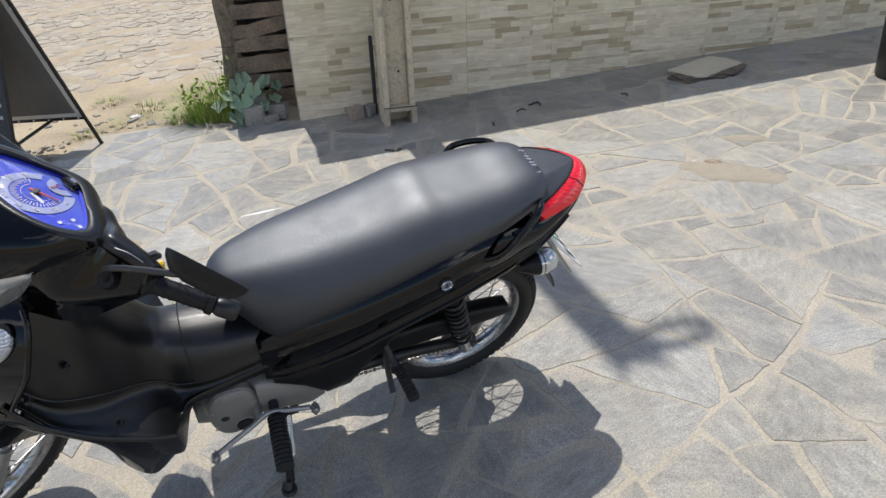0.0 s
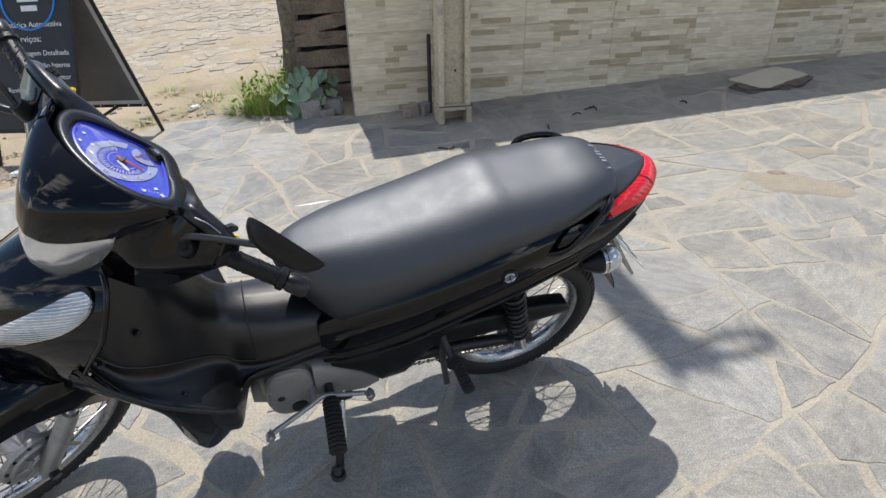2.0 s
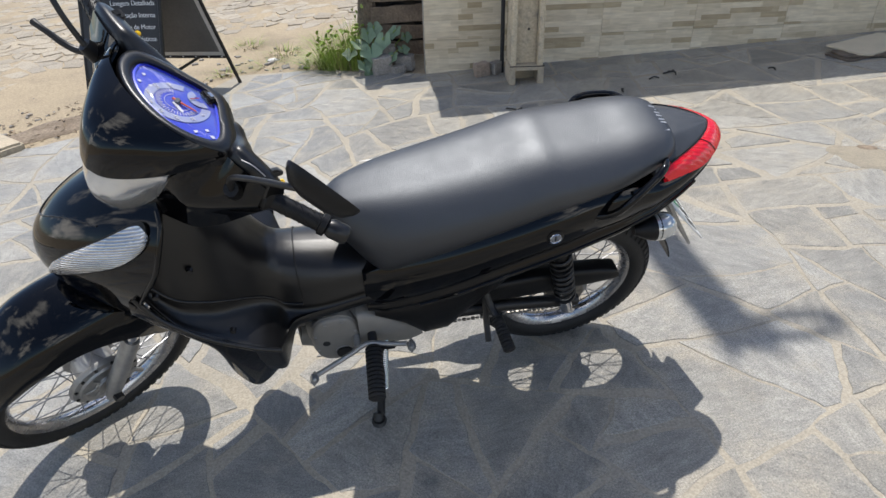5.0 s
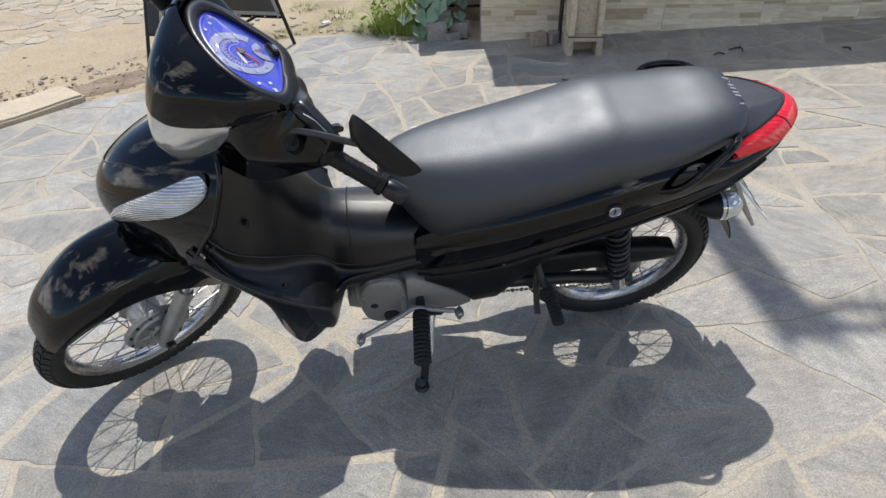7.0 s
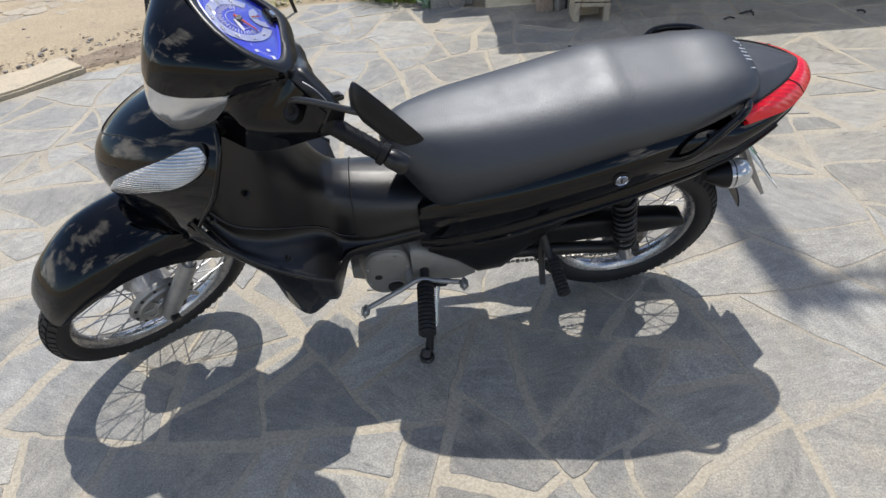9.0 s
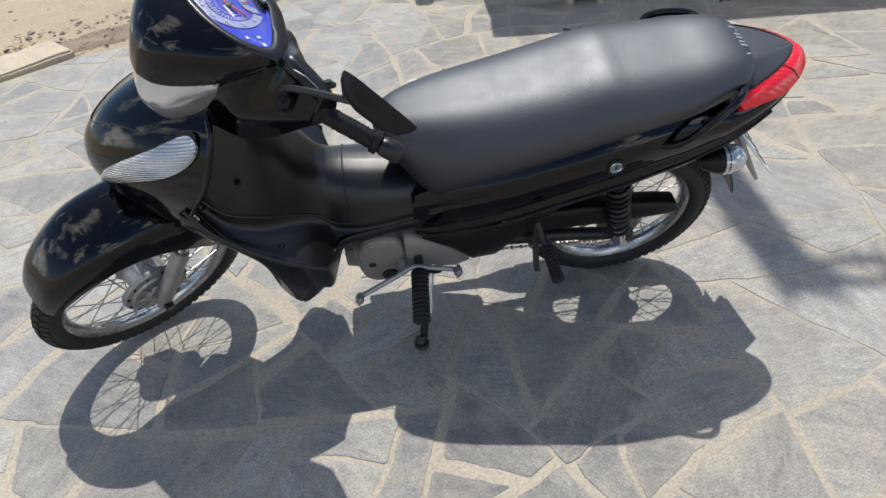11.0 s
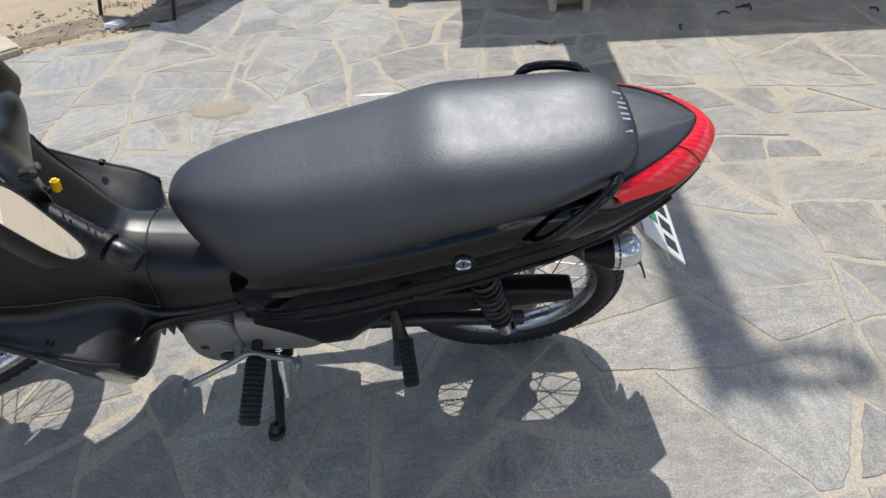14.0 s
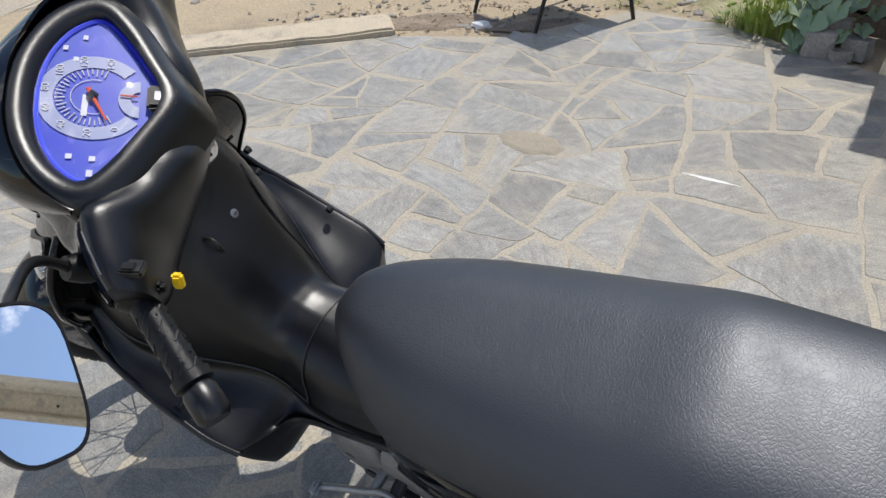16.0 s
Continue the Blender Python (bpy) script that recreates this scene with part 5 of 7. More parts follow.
def mirror(base, centre, n, a, label):
    n, a = n.normalized(), a.normalized()
    a = (a - n * a.dot(n)).normalized()
    b = n.cross(a)
    U = np.linspace(0, 2 * math.pi, 40, endpoint=False)

    def ring(k, off):
        out = []
        for u in U:
            ca, sa = math.cos(u), math.sin(u)
            w = 0.066 * math.copysign(abs(ca) ** 0.55, ca)
            h = 0.045 * math.copysign(abs(sa) ** 0.58, sa) * (1 - 0.25 * w / 0.066)
            out.append(centre + a * w * k + b * h * k + n * off)
        return out

    shell = bp("mirror", loft([ring(0.35, -0.030), ring(0.75, -0.022), ring(0.95, -0.008), ring(1.0, 0.0), ring(1.0, 0.003), ring(0.96, 0.003), ring(0.955, 0.001)]), M_MATTE, label, smooth=50)
    bp("mirror_glass", loft([ring(0.955, 0.0015), ring(0.95, 0.0022)]), mat("mirror_silver", (0.92, 0.93, 0.94), 0.015, metal=1.0), "", shell)
    hold = centre - n * 0.022 - a * 0.03
    bp("mirror_stalk", tube([base, base + (hold - base) * 0.25 + Vector((-0.012, 0, 0.030)), hold], 0.0056, 10, 24), M_FRAME, "", shell)


BACK = BIKE.inverted()
TURN = BACK.to_3x3()
mirror(STEER @ Vector((-0.228, -0.217, 0.984)), BACK @ Vector((0.046, -0.552, 0.875)), TURN @ Vector((0.69, 0.40, 0.60)), TURN @ Vector((0.75, -0.25, -0.61)), "black rear-view mirror")
rn = STEER.to_3x3() @ Vector((0.93, -0.05, 0.35))
mirror(STEER @ Vector((-0.250, 0.200, 0.994)), STEER @ Vector((-0.205, 0.39, 1.15)), rn, STEER.to_3x3() @ Vector((0.05, 0.99, 0.1)), "black rear-view mirror")

# --- front cowl and leg shield
rows = [(0.578, -0.470, -0.43, 0.100), (0.595, -0.510, -0.41, 0.138), (0.63, -0.545, -0.378, 0.170), (0.67, -0.562, -0.350, 0.187), (0.71, -0.563, -0.325, 0.196), (0.76, -0.540, -0.290, 0.199), (0.81, -0.484, -0.268, 0.188),
        (0.85, -0.412, -0.255, 0.160), (0.875, -0.355, -0.26, 0.120)]
zs = np.linspace(0.578, 0.875, 28)


def nose_point(z, s, grow=0.0):
    xf, xb, hw = table(rows_nose, [z])[0]
    xf -= grow
    return (xf + (xb - xf) * abs(s) ** 1.9, (hw + grow) * s, z)


rows_nose = rows


def ribbed_lens():
    """Clear plastic over a silver reflector, moulded in fine long ribs."""
    m = mat("ribbed_clear_lens", (0.8, 0.8, 0.8), 0.10, metal=0.85, coat=1.0)
    nt = m.node_tree
    b = nt.nodes["Principled BSDF"]
    tc = nt.nodes.new("ShaderNodeTexCoord")
    wv = nt.nodes.new("ShaderNodeTexWave")
    wv.bands_direction = "Z"
    wv.inputs["Scale"].default_value = 74
    wv.inputs["Distortion"].default_value = 0.6
    wv.inputs["Detail"].default_value = 1
    mp = nt.nodes.new("ShaderNodeMapping")
    mp.inputs["Rotation"].default_value = (0, 0.25, 0)
    nt.links.new(tc.outputs["Object"], mp.inputs[0])
    nt.links.new(mp.outputs[0], wv.inputs["Vector"])
    big = nt.nodes.new("ShaderNodeTexNoise")
    big.inputs["Scale"].default_value = 16
    nt.links.new(tc.outputs["Object"], big.inputs["Vector"])
    # pale and dark bands put the ribs' light and shade into the colour
    rp = nt.nodes.new("ShaderNodeValToRGB")
    rp.color_ramp.elements[0].color, rp.color_ramp.elements[1].color = (0.42, 0.45, 0.50, 1), (0.80, 0.81, 0.82, 1)
    nt.links.new(wv.outputs["Fac"], rp.inputs[0])
    mx = nt.nodes.new("ShaderNodeMix")
    mx.data_type, mx.blend_type = "RGBA", "MULTIPLY"
    mx.inputs[0].default_value = 0.55
    nt.links.new(rp.outputs[0], mx.inputs[6])
    nt.links.new(big.outputs["Fac"], mx.inputs[7])
    nt.links.new(mx.outputs[2], b.inputs["Base Color"])
    bn = nt.nodes.new("ShaderNodeBump")
    bn.inputs["Strength"].default_value, bn.inputs["Distance"].default_value = 0.7, 0.0012
    nt.links.new(wv.outputs["Fac"], bn.inputs["Height"])
    nt.links.new(bn.outputs[0], b.inputs["Normal"])
    return m


M_RIBBED = ribbed_lens()
rings = [[nose_point(z, s) for s in np.linspace(-1, 1, 41)] for z in zs]
nose = bp("front_cowl", loft(rings), M_BLACKGLOSS, "gloss black front cowl", smooth=60)
for sgn in (-1, 1):
    bp("cowl_rim", tube([nose_point(z, sgn * 0.995, 0.002) for z in np.linspace(0.60, 0.865, 26)], 0.0055, 8), M_BLACKGLOSS, "", nose, smooth=60)
# seam across the cowl below the headlight
bp("cowl_seam", tube([nose_point(0.812 + 0.020 * abs(q) - 0.03 * math.exp(-(q / 0.25) ** 2), q, 0.0005) for q in np.linspace(-0.62, 0.62, 60)], 0.0018, 6), M_FRAME, "", nose)
for sgn in (-1, 1):
    grid, rim = [], []
    for f in np.sin(np.linspace(0, math.pi / 2, 30)):
        s = 0.46 + 0.46 * f
        lo = 0.706 + 0.082 * f ** 1.3
        hi = 0.712 + 0.150 * f ** 0.72
        e = math.sqrt(max(0.0, 1 - (max(0, f - 0.72) / 0.28) ** 2)) * 0.96 + 0.04
        mid, half = (lo + hi) / 2, (hi - lo) / 2 * e
        grid.append([nose_point(mid + half * v, sgn * s, 0.003 + 0.004 * (1 - v * v)) for v in np.linspace(-1, 1, 9)])
        rim.append([nose_point(mid + (half + 0.006) * v, sgn * (0.452 + 0.476 * f), 0.0022) for v in np.linspace(-1, 1, 9)])
    bp("signal_rim", sheet(rim, 0.005 * -sgn), M_MATTE, "", nose, smooth=60)
    sg = bp("front_signal", sheet(grid, 0.006 * -sgn), M_RIBBED, "clear ribbed front turn signal", nose, smooth=60)

rows = [(-0.35, 0.62, 0.840, 0.172, 0.678, 0.150), (-0.30, 0.56, 0.905, 0.207, 0.606, 0.165), (-0.25, 0.49, 0.905, 0.217, 0.562, 0.152), (-0.22, 0.43, 0.862, 0.220, 0.540, 0.138), (-0.20, 0.385, 0.785, 0.221, 0.527, 0.126),
        (-0.17, 0.350, 0.712, 0.223, 0.509, 0.110), (-0.145, 0.338, 0.650, 0.224, 0.493, 0.099), (-0.122, 0.340, 0.612, 0.219, 0.474, 0.094), (-0.105, 0.365, 0.598, 0.172, 0.452, 0.094), (-0.09, 0.39, 0.590, 0.138, 0.448, 0.096),
        (-0.06, 0.420, 0.581, 0.124, 0.448, 0.102), (0.0, 0.430, 0.570, 0.120, 0.455, 0.106), (0.10, 0.435, 0.555, 0.112, 0.465, 0.100)]
xs = np.concatenate([np.linspace(-0.35, -0.16, 22), np.linspace(-0.152, -0.08, 22), np.linspace(-0.072, 0.10, 16)])
rings = []
for x, (zb, zt, hw, ze, b) in zip(xs, table(rows, xs)):
    H = zt - ze
    w = hw - b
    top = spline([(0.0, zt), (-b * 0.34, zt - H * 0.04), (-b * 0.64, zt - H * 0.16), (-b * 0.83, zt - H * 0.36), (-b * 0.93, zt - H * 0.62), (-b, ze + 0.016 + H * 0.06), (-b - w * 0.12, ze + 0.008), (-b - w * 0.55, ze + 0.001), (-hw + 0.003, ze + 0.005), (-hw, ze - 0.003)], 40)
    low = spline([(-hw, ze - 0.003), (-hw * 0.985, ze - 0.020), (-hw * 0.93, (ze + zb) / 2), (-hw * 0.80, zb + 0.006), (-hw * 0.40, zb), (0.0, zb)], 12)[1:]
    pts = list(top) + list(low)
    rings.append([(x, p[0], p[1]) for p in pts] + [(x, -p[0], p[1]) for p in pts[-2:0:-1]])
shield = bp("leg_shield", loft(rings), M_SATIN, "satin black plastic leg shield and tunnel", smooth=48)
crease = [(x, -b * 1.0, ze + 0.018 + (zt - ze) * 0.06) for x, (zb, zt, hw, ze, b) in zip(xs, table(rows, xs)) if -0.335 < x < -0.055]
for sgn in (-1, 1):
    bp("crease", tube([(x, -sgn * y, z) for x, y, z in crease], 0.0035, 8), M_SATIN, "", shield, smooth=60)
EDGE_LINE = [(-0.357, 0.188, 0.690), (-0.330, 0.201, 0.638), (-0.30, 0.210, 0.606), (-0.25, 0.219, 0.561), (-0.20, 0.223, 0.527), (-0.16, 0.225, 0.503), (-0.118, 0.219, 0.474)]
for sgn in (-1, 1):
    bp("shield_edge", tube([(x, sgn * y, z) for x, y, z in EDGE_LINE], 0.0055, 8, 30), M_SATIN, "", shield, smooth=60)
    for at in ((-0.315, 0.190, 0.690), (-0.250, 0.146, 0.70), (-0.200, 0.205, 0.560)):
        bp("screw", turned([(0.0, -0.006), (0.006, -0.006), (0.007, 0.003), (0.0, 0.006)], 12, at=(at[0], sgn * at[1], at[2])), M_FRAME, "", shield)
bp("seam", tube([(-0.060, sgn * y, z) for sgn, y, z in ((-1, 0.104, 0.482), (-1, 0.096, 0.502), (-1, 0.086, 0.535), (-1, 0.066, 0.561), (-1, 0.035, 0.577), (1, 0.0, 0.5822), (1, 0.035, 0.577), (1, 0.066, 0.561), (1, 0.086, 0.535))], 0.0016, 5, 40), M_FRAME, "", shield)
# glossy under-cover with its lower lip
for sgn in (-1, 1):
    grid = []
    ups = spline([(-0.372, 0.182, 0.676), (-0.335, 0.199, 0.643), (-0.280, 0.213, 0.588), (-0.240, 0.219, 0.554), (-0.205, 0.221, 0.530), (-0.161, 0.223, 0.503), (-0.116, 0.216, 0.472)], 30)
    los = spline([(-0.385, 0.168, 0.612), (-0.345, 0.184, 0.590), (-0.287, 0.199, 0.546), (-0.252, 0.198, 0.480), (-0.240, 0.180, 0.345), (-0.212, 0.155, 0.245), (-0.150, 0.166, 0.318)], 30)
    for up, lo in zip(ups, los):
        grid.append([(a[0], sgn * (a[1] + 0.006 * math.sin(math.pi * v)), a[2]) for v in np.linspace(0, 1, 7) for a in [up + (lo - up) * v]])
    bp("under_cover", sheet(grid, 0.004), M_BLACKGLOSS, "gloss black lower cover", smooth=60)

# bright screw and bag hook on the shield's face, and a fine ridge down its far side
tip = Vector((0.9, 0.19, 0.39)).normalized()
screw = bp("face_screw", tube([Vector((-0.186, 0.037, 0.740)) - tip * 0.004, Vector((-0.186, 0.037, 0.740)) + tip * 0.0016, Vector((-0.186, 0.037, 0.740)) + tip * 0.0022], [0.0068, 0.0068, 0.005], 18), M_SPOKE, "bright steel screw", shield)
# slot drawn as a dark bar on top, its shade put into colour
bp("cross_slot", tube([Vector((-0.186, 0.0335, 0.740)) + tip * 0.0024, Vector((-0.186, 0.0405, 0.740)) + tip * 0.0024], 0.0011, 6), M_FRAME, "", screw)
bp("bag_hook", tube([(-0.190, -0.021, 0.748), (-0.172, -0.021, 0.753), (-0.163, -0.021, 0.744), (-0.164, -0.021, 0.733), (-0.171, -0.021, 0.729)], 0.0032, 8, 20), M_FRAME, "small black bag hook", shield)
bp("ridge", tube([(-0.2195, 0.108, 0.764), (-0.198, 0.097, 0.715), (-0.1735, 0.0885, 0.657), (-0.159, 0.0905, 0.606), (-0.1515, 0.0945, 0.561)], 0.0022, 6, 30), M_SATIN, "", shield, smooth=60)

# --- ignition lock on the shield
lock = bp("ignition_lock", turned([(0.0, 0.014), (0.014, 0.014), (0.020, 0.010), (0.022, 0.0), (0.022, -0.01), (0.0, -0.01)], 28, axis="X", at=(-0.205, 0.06, 0.842)), M_CHROME, "round chrome ignition lock", shield)
# dark bar on the lock's face for the shade inside the slot
bp("key_slot", box((0.003, 0.004, 0.014), (-0.190, 0.06, 0.842), 0.0005, seg=1), M_FRAME, "", lock)

# --- engine
eng = bp("crankcase", loft([section(x, zb, zt, hw, 36, 3.2, low=1) for x, zb, zt, hw in ((-0.075, 0.275, 0.36, 0.075), (-0.06, 0.245, 0.385, 0.095), (0.0, 0.235, 0.395, 0.10), (0.10, 0.24, 0.39, 0.10), (0.17, 0.255, 0.35, 0.09), (0.20, 0.28, 0.32, 0.07))]),
         M_ENGINE, "grey painted engine crankcase", smooth=50)
bp("clutch_cover", loft([[(-0.004 + 0.060 * g * math.copysign(abs(math.cos(a)) ** 0.72, math.cos(a)), y, 0.318 + 0.088 * g * math.copysign(abs(math.sin(a)) ** 0.80, math.sin(a))) for a in np.linspace(0, 2 * math.pi, 40, endpoint=False)] for y, g in ((-0.085, 1.0), (-0.106, 1.0), (-0.112, 0.97), (-0.1155, 0.90), (-0.1175, 0.70), (-0.118, 0.3))]), M_ENGINE, "", eng)
bp("engine_badge", turned([(0.0, -0.124), (0.020, -0.124), (0.021, -0.117), (0.0, -0.11)], 28, at=(0.010, 0, 0.270)), M_FRAME, "", eng)
bp("oil_cap", turned([(0.0, -0.118), (0.010, -0.118), (0.011, -0.110), (0.0, -0.10)], 20, at=(-0.030, 0, 0.315)), M_FRAME, "", eng)
for k in range(8):
    a = 2 * math.pi * (k + 0.5) / 8
    bp("case_bolt", turned([(0.0, -0.1165), (0.0045, -0.1165), (0.005, -0.110), (0.0, -0.108)], 8, at=(-0.004 + 0.053 * math.cos(a), 0, 0.318 + 0.079 * math.sin(a))), M_ALU, "", eng)
bp("case_rim", tube([(-0.004 + 0.0597 * math.copysign(abs(math.cos(a)) ** 0.72, math.cos(a)), -0.104, 0.318 + 0.0877 * math.copysign(abs(math.sin(a)) ** 0.80, math.sin(a))) for a in np.linspace(0, 2 * math.pi, 60)], 0.0022, 6), M_ENGINE, "", eng)
bp("badge_ring", tube([(0.010 + 0.0225 * math.cos(a), -0.1185, 0.270 + 0.0225 * math.sin(a)) for a in np.linspace(0, 2 * math.pi, 30)], 0.0016, 6), M_ALU, "", eng)
bp("shift_shaft", turned([(0.0, -0.150), (0.009, -0.150), (0.010, -0.110), (0.0, -0.10)], 14, at=(0.045, 0, 0.322)), M_ALU, "", eng)
bp("stand_bracket", box((0.075, 0.05, 0.020), (0.105, -0.105, 0.262), 0.004), M_FRAME, "", eng)
bp("chain_case", loft([section(x, zb, zt, hw, 28, 3.0, low=1, yc=-0.088) for x, zb, zt, hw in ((0.055, 0.270, 0.400, 0.032), (0.075, 0.262, 0.402, 0.034), (0.12, 0.255, 0.380, 0.034), (0.18, 0.250, 0.330, 0.030), (0.215, 0.262, 0.295, 0.022))]), M_ENGINE, "", eng, smooth=50)
bp("cylinder", loft([section(x, 0.30, 0.42, 0.055, 24, 4, low=1) for x in (-0.24, -0.05)]), M_ENGINE, "", eng)
for k in range(7):
    bp("cooling_fin", box((0.004, 0.135, 0.145), (-0.215 + 0.02 * k, 0, 0.36), 0.001, seg=1), M_ENGINE, "", eng)
frame_tube = bp("frame", tube([(-0.30, 0, 0.74), (-0.18, 0, 0.56), (0.05, 0, 0.48), (0.25, 0, 0.52), (0.60, 0, 0.62)], 0.024, 10, 24), M_FRAME, "black steel backbone frame")
bp("side_skid", loft([section(x, zb, zt, hw, 20, 2.5, low=1, yc=-0.105) for x, zb, zt, hw in ((0.10, 0.395, 0.42, 0.016), (0.17, 0.345, 0.435, 0.026), (0.22, 0.285, 0.45, 0.03), (0.28, 0.290, 0.47, 0.03), (0.36, 0.385, 0.49, 0.028), (0.44, 0.46, 0.51, 0.02))]), M_MATTE, "matte black lower side cover", smooth=50)

# --- swing arm, shocks, chain
for sgn in (-1, 1):
    arm = bp("swing_arm", tube([(0.22, sgn * 0.085, 0.315), (0.45, sgn * 0.088, 0.30), (0.65, sgn * 0.085, 0.262)], 0.017, 12, 12), M_FRAME, "black swing arm")
    bp("axle_nut", turned([(0.0, -0.010), (0.013, -0.010), (0.013, 0.010), (0.0, 0.010)], 6, at=(0.622, sgn * 0.108, 0.262)), M_CHROME, "", arm)
    a, b = Vector((0.545, sgn * 0.128, 0.56)), Vector((0.606, sgn * 0.118, 0.285))
    d = b - a
    shock = bp("shock_absorber", tube([a, a + d * 0.55], [0.020, 0.020], 16), M_FRAME, "black spring shock absorber")
    bp("damper_rod", tube([a + d * 0.5, b - d * 0.02, b + d * 0.03], [0.016, 0.017, 0.015], 14), M_CHROME, "", shock)
    coil = []
    side = d.normalized().orthogonal().normalized()
    up = d.normalized().cross(side)
    for k in range(9 * 14 + 1):
        f = k / (9 * 14)
        ang = 2 * math.pi * 9 * f
        coil.append(a + d * (0.10 + 0.68 * f) + (side * math.cos(ang) + up * math.sin(ang)) * 0.025)
    bp("coil_spring", tube(coil, 0.0048, 6), M_FRAME, "", shock, smooth=60)
guard = bp("chain_guard", loft([section(x, zb, zt, 0.026, 24, 4, low=1, yc=-0.070) for x, zb, zt in ((0.26, 0.335, 0.370), (0.34, 0.325, 0.398), (0.50, 0.325, 0.402), (0.62, 0.325, 0.396), (0.70, 0.330, 0.384), (0.742, 0.336, 0.372), (0.750, 0.342, 0.364))]), M_MATTE, "matte black chain guard", smooth=50)
M_CHAIN = mat("greasy_chain", (0.30, 0.28, 0.25), 0.4, metal=0.9, second=(0.12, 0.11, 0.10), scale=60)
bm = bmesh.new()
for z0, z1 in ((0.232, 0.205), (0.325, 0.318)):
    for k in range(34):
        f = k / 33
        box((0.011, 0.009 if k % 2 else 0.005, 0.008), (0.20 + 0.42 * f, -0.058, z0 + (z1 - z0) * f), 0.002, bm, seg=1)
tagged(bp("drive_chain", bm, M_CHAIN, "greasy steel drive chain"), kind="stuff")
bp("sprocket", turned([(0.03, -0.060), (0.056, -0.060), (0.056, -0.054), (0.03, -0.054)], 36, at=(0.622, 0, 0.262), closed=True), M_CHAIN, "", rw)
muf = bp("muffler", tube([(-0.05, 0.125, 0.205), (0.12, 0.135, 0.205), (0.28, 0.15, 0.225), (0.36, 0.165, 0.25), (0.42, 0.172, 0.27), (0.80, 0.185, 0.345), (0.83, 0.186, 0.35)], [0.016, 0.017, 0.022, 0.050, 0.056, 0.056, 0.035], 18, 30), M_FRAME, "black exhaust muffler", smooth=60)
bp("heat_shield", loft([section(x, zb, zt, 0.014, 18, 3, low=1, yc=0.236) for x, zb, zt in ((0.40, 0.25, 0.31), (0.50, 0.24, 0.34), (0.70, 0.28, 0.38), (0.76, 0.31, 0.37))]), M_SATIN, "", muf, smooth=50)
# the next two are plain filler bodies, added to block the sun underneath
bp("battery_box", loft([section(x, zb, zt, hw, 24, 4, low=1) for x, zb, zt, hw in ((0.10, 0.36, 0.50, 0.07), (0.14, 0.31, 0.53, 0.085), (0.28, 0.30, 0.55, 0.088), (0.40, 0.36, 0.57, 0.085), (0.46, 0.42, 0.58, 0.07))]), M_MATTE, "black inner body under the seat", smooth=40)
bp("lower_frame", loft([section(x, zb, zt, hw, 20, 4, low=1) for x, zb, zt, hw in ((0.16, 0.24, 0.38, 0.05), (0.22, 0.225, 0.40, 0.055), (0.34, 0.25, 0.42, 0.055), (0.40, 0.30, 0.44, 0.045))]), M_FRAME, "plain black filler body low under the seat, added to block the sun", smooth=40)
bp("swing_pivot", tube([(0.245, -0.10, 0.30), (0.245, 0.13, 0.30)], 0.034, 14), M_FRAME, "black swing arm pivot")
bp("engine_guard", loft([section(x, zb, zt, hw, 24, 3, low=1, yc=0.03) for x, zb, zt, hw in ((-0.10, 0.215, 0.30, 0.09), (0.0, 0.195, 0.33, 0.115), (0.14, 0.20, 0.34, 0.115), (0.24, 0.23, 0.33, 0.10))]), M_ENGINE, "grey right-hand engine cover", smooth=50)

# --- foot controls
peg = bp("rider_footpeg", tube([(0.085, -0.10, 0.335), (0.083, -0.165, 0.318)], 0.012, 10), M_FRAME, "ribbed rubber rider footpeg")
pd = (Vector((0.073, -0.275, 0.300)) - Vector((0.083, -0.155, 0.322))).normalized()
bm = bmesh.new()
s = Vector((0.083, -0.155, 0.322))
prof = []
for k in range(13):
    prof += [(s + pd * (0.0105 * k), 0.0215 if k else 0.017), (s + pd * (0.0105 * k + 0.0065), 0.0215), (s + pd * (0.0105 * k + 0.0075), 0.0175), (s + pd * (0.0105 * k + 0.0098), 0.0175)]
bp("peg_rubber", tube([p for p, r in prof], [r for p, r in prof], 16), M_RUBBER, "", peg, smooth=30)
stand = bp("side_stand", tube([(0.105, -0.085, 0.29), (0.094, -0.140, 0.20), (0.080, -0.195, 0.11), (0.075, -0.213, 0.082)], [0.013, 0.012, 0.011, 0.011], 12), M_FRAME, "black side stand with a return spring")
foot_w = BACK @ Vector((0.066, -0.212, 0.006))
bmf = bmesh.new()
bmesh.ops.create_cone(bmf, segments=20, radius1=0.021, radius2=0.017, depth=0.010, cap_ends=True)
bmesh.ops.scale(bmf, vec=(1.0, 1.35, 1), verts=bmf.verts)
bmesh.ops.transform(bmf, matrix=Matrix.Translation(foot_w) @ TURN.to_4x4(), verts=bmf.verts)
bp("stand_foot", bmf, M_FRAME, "", stand)
bp("stand_leg", tube([(0.075, -0.213, 0.082), foot_w + Vector((0, 0.008, 0.012)), foot_w], [0.011, 0.014, 0.016], 12), M_FRAME, "", stand)
spr = []
a, b = Vector((0.118, -0.108, 0.30)), Vector((0.098, -0.165, 0.13))
d = b - a
side = d.normalized().orthogonal().normalized()
up = d.normalized().cross(side)
for k in range(26 * 8 + 1):
    ang = 2 * math.pi * k / 8
    spr.append(a + d * (k / (26 * 8)) + (side * math.cos(ang) + up * math.sin(ang)) * 0.0075)
bp("return_spring", tube(spr, 0.0018, 5), M_CHROME, "", stand)
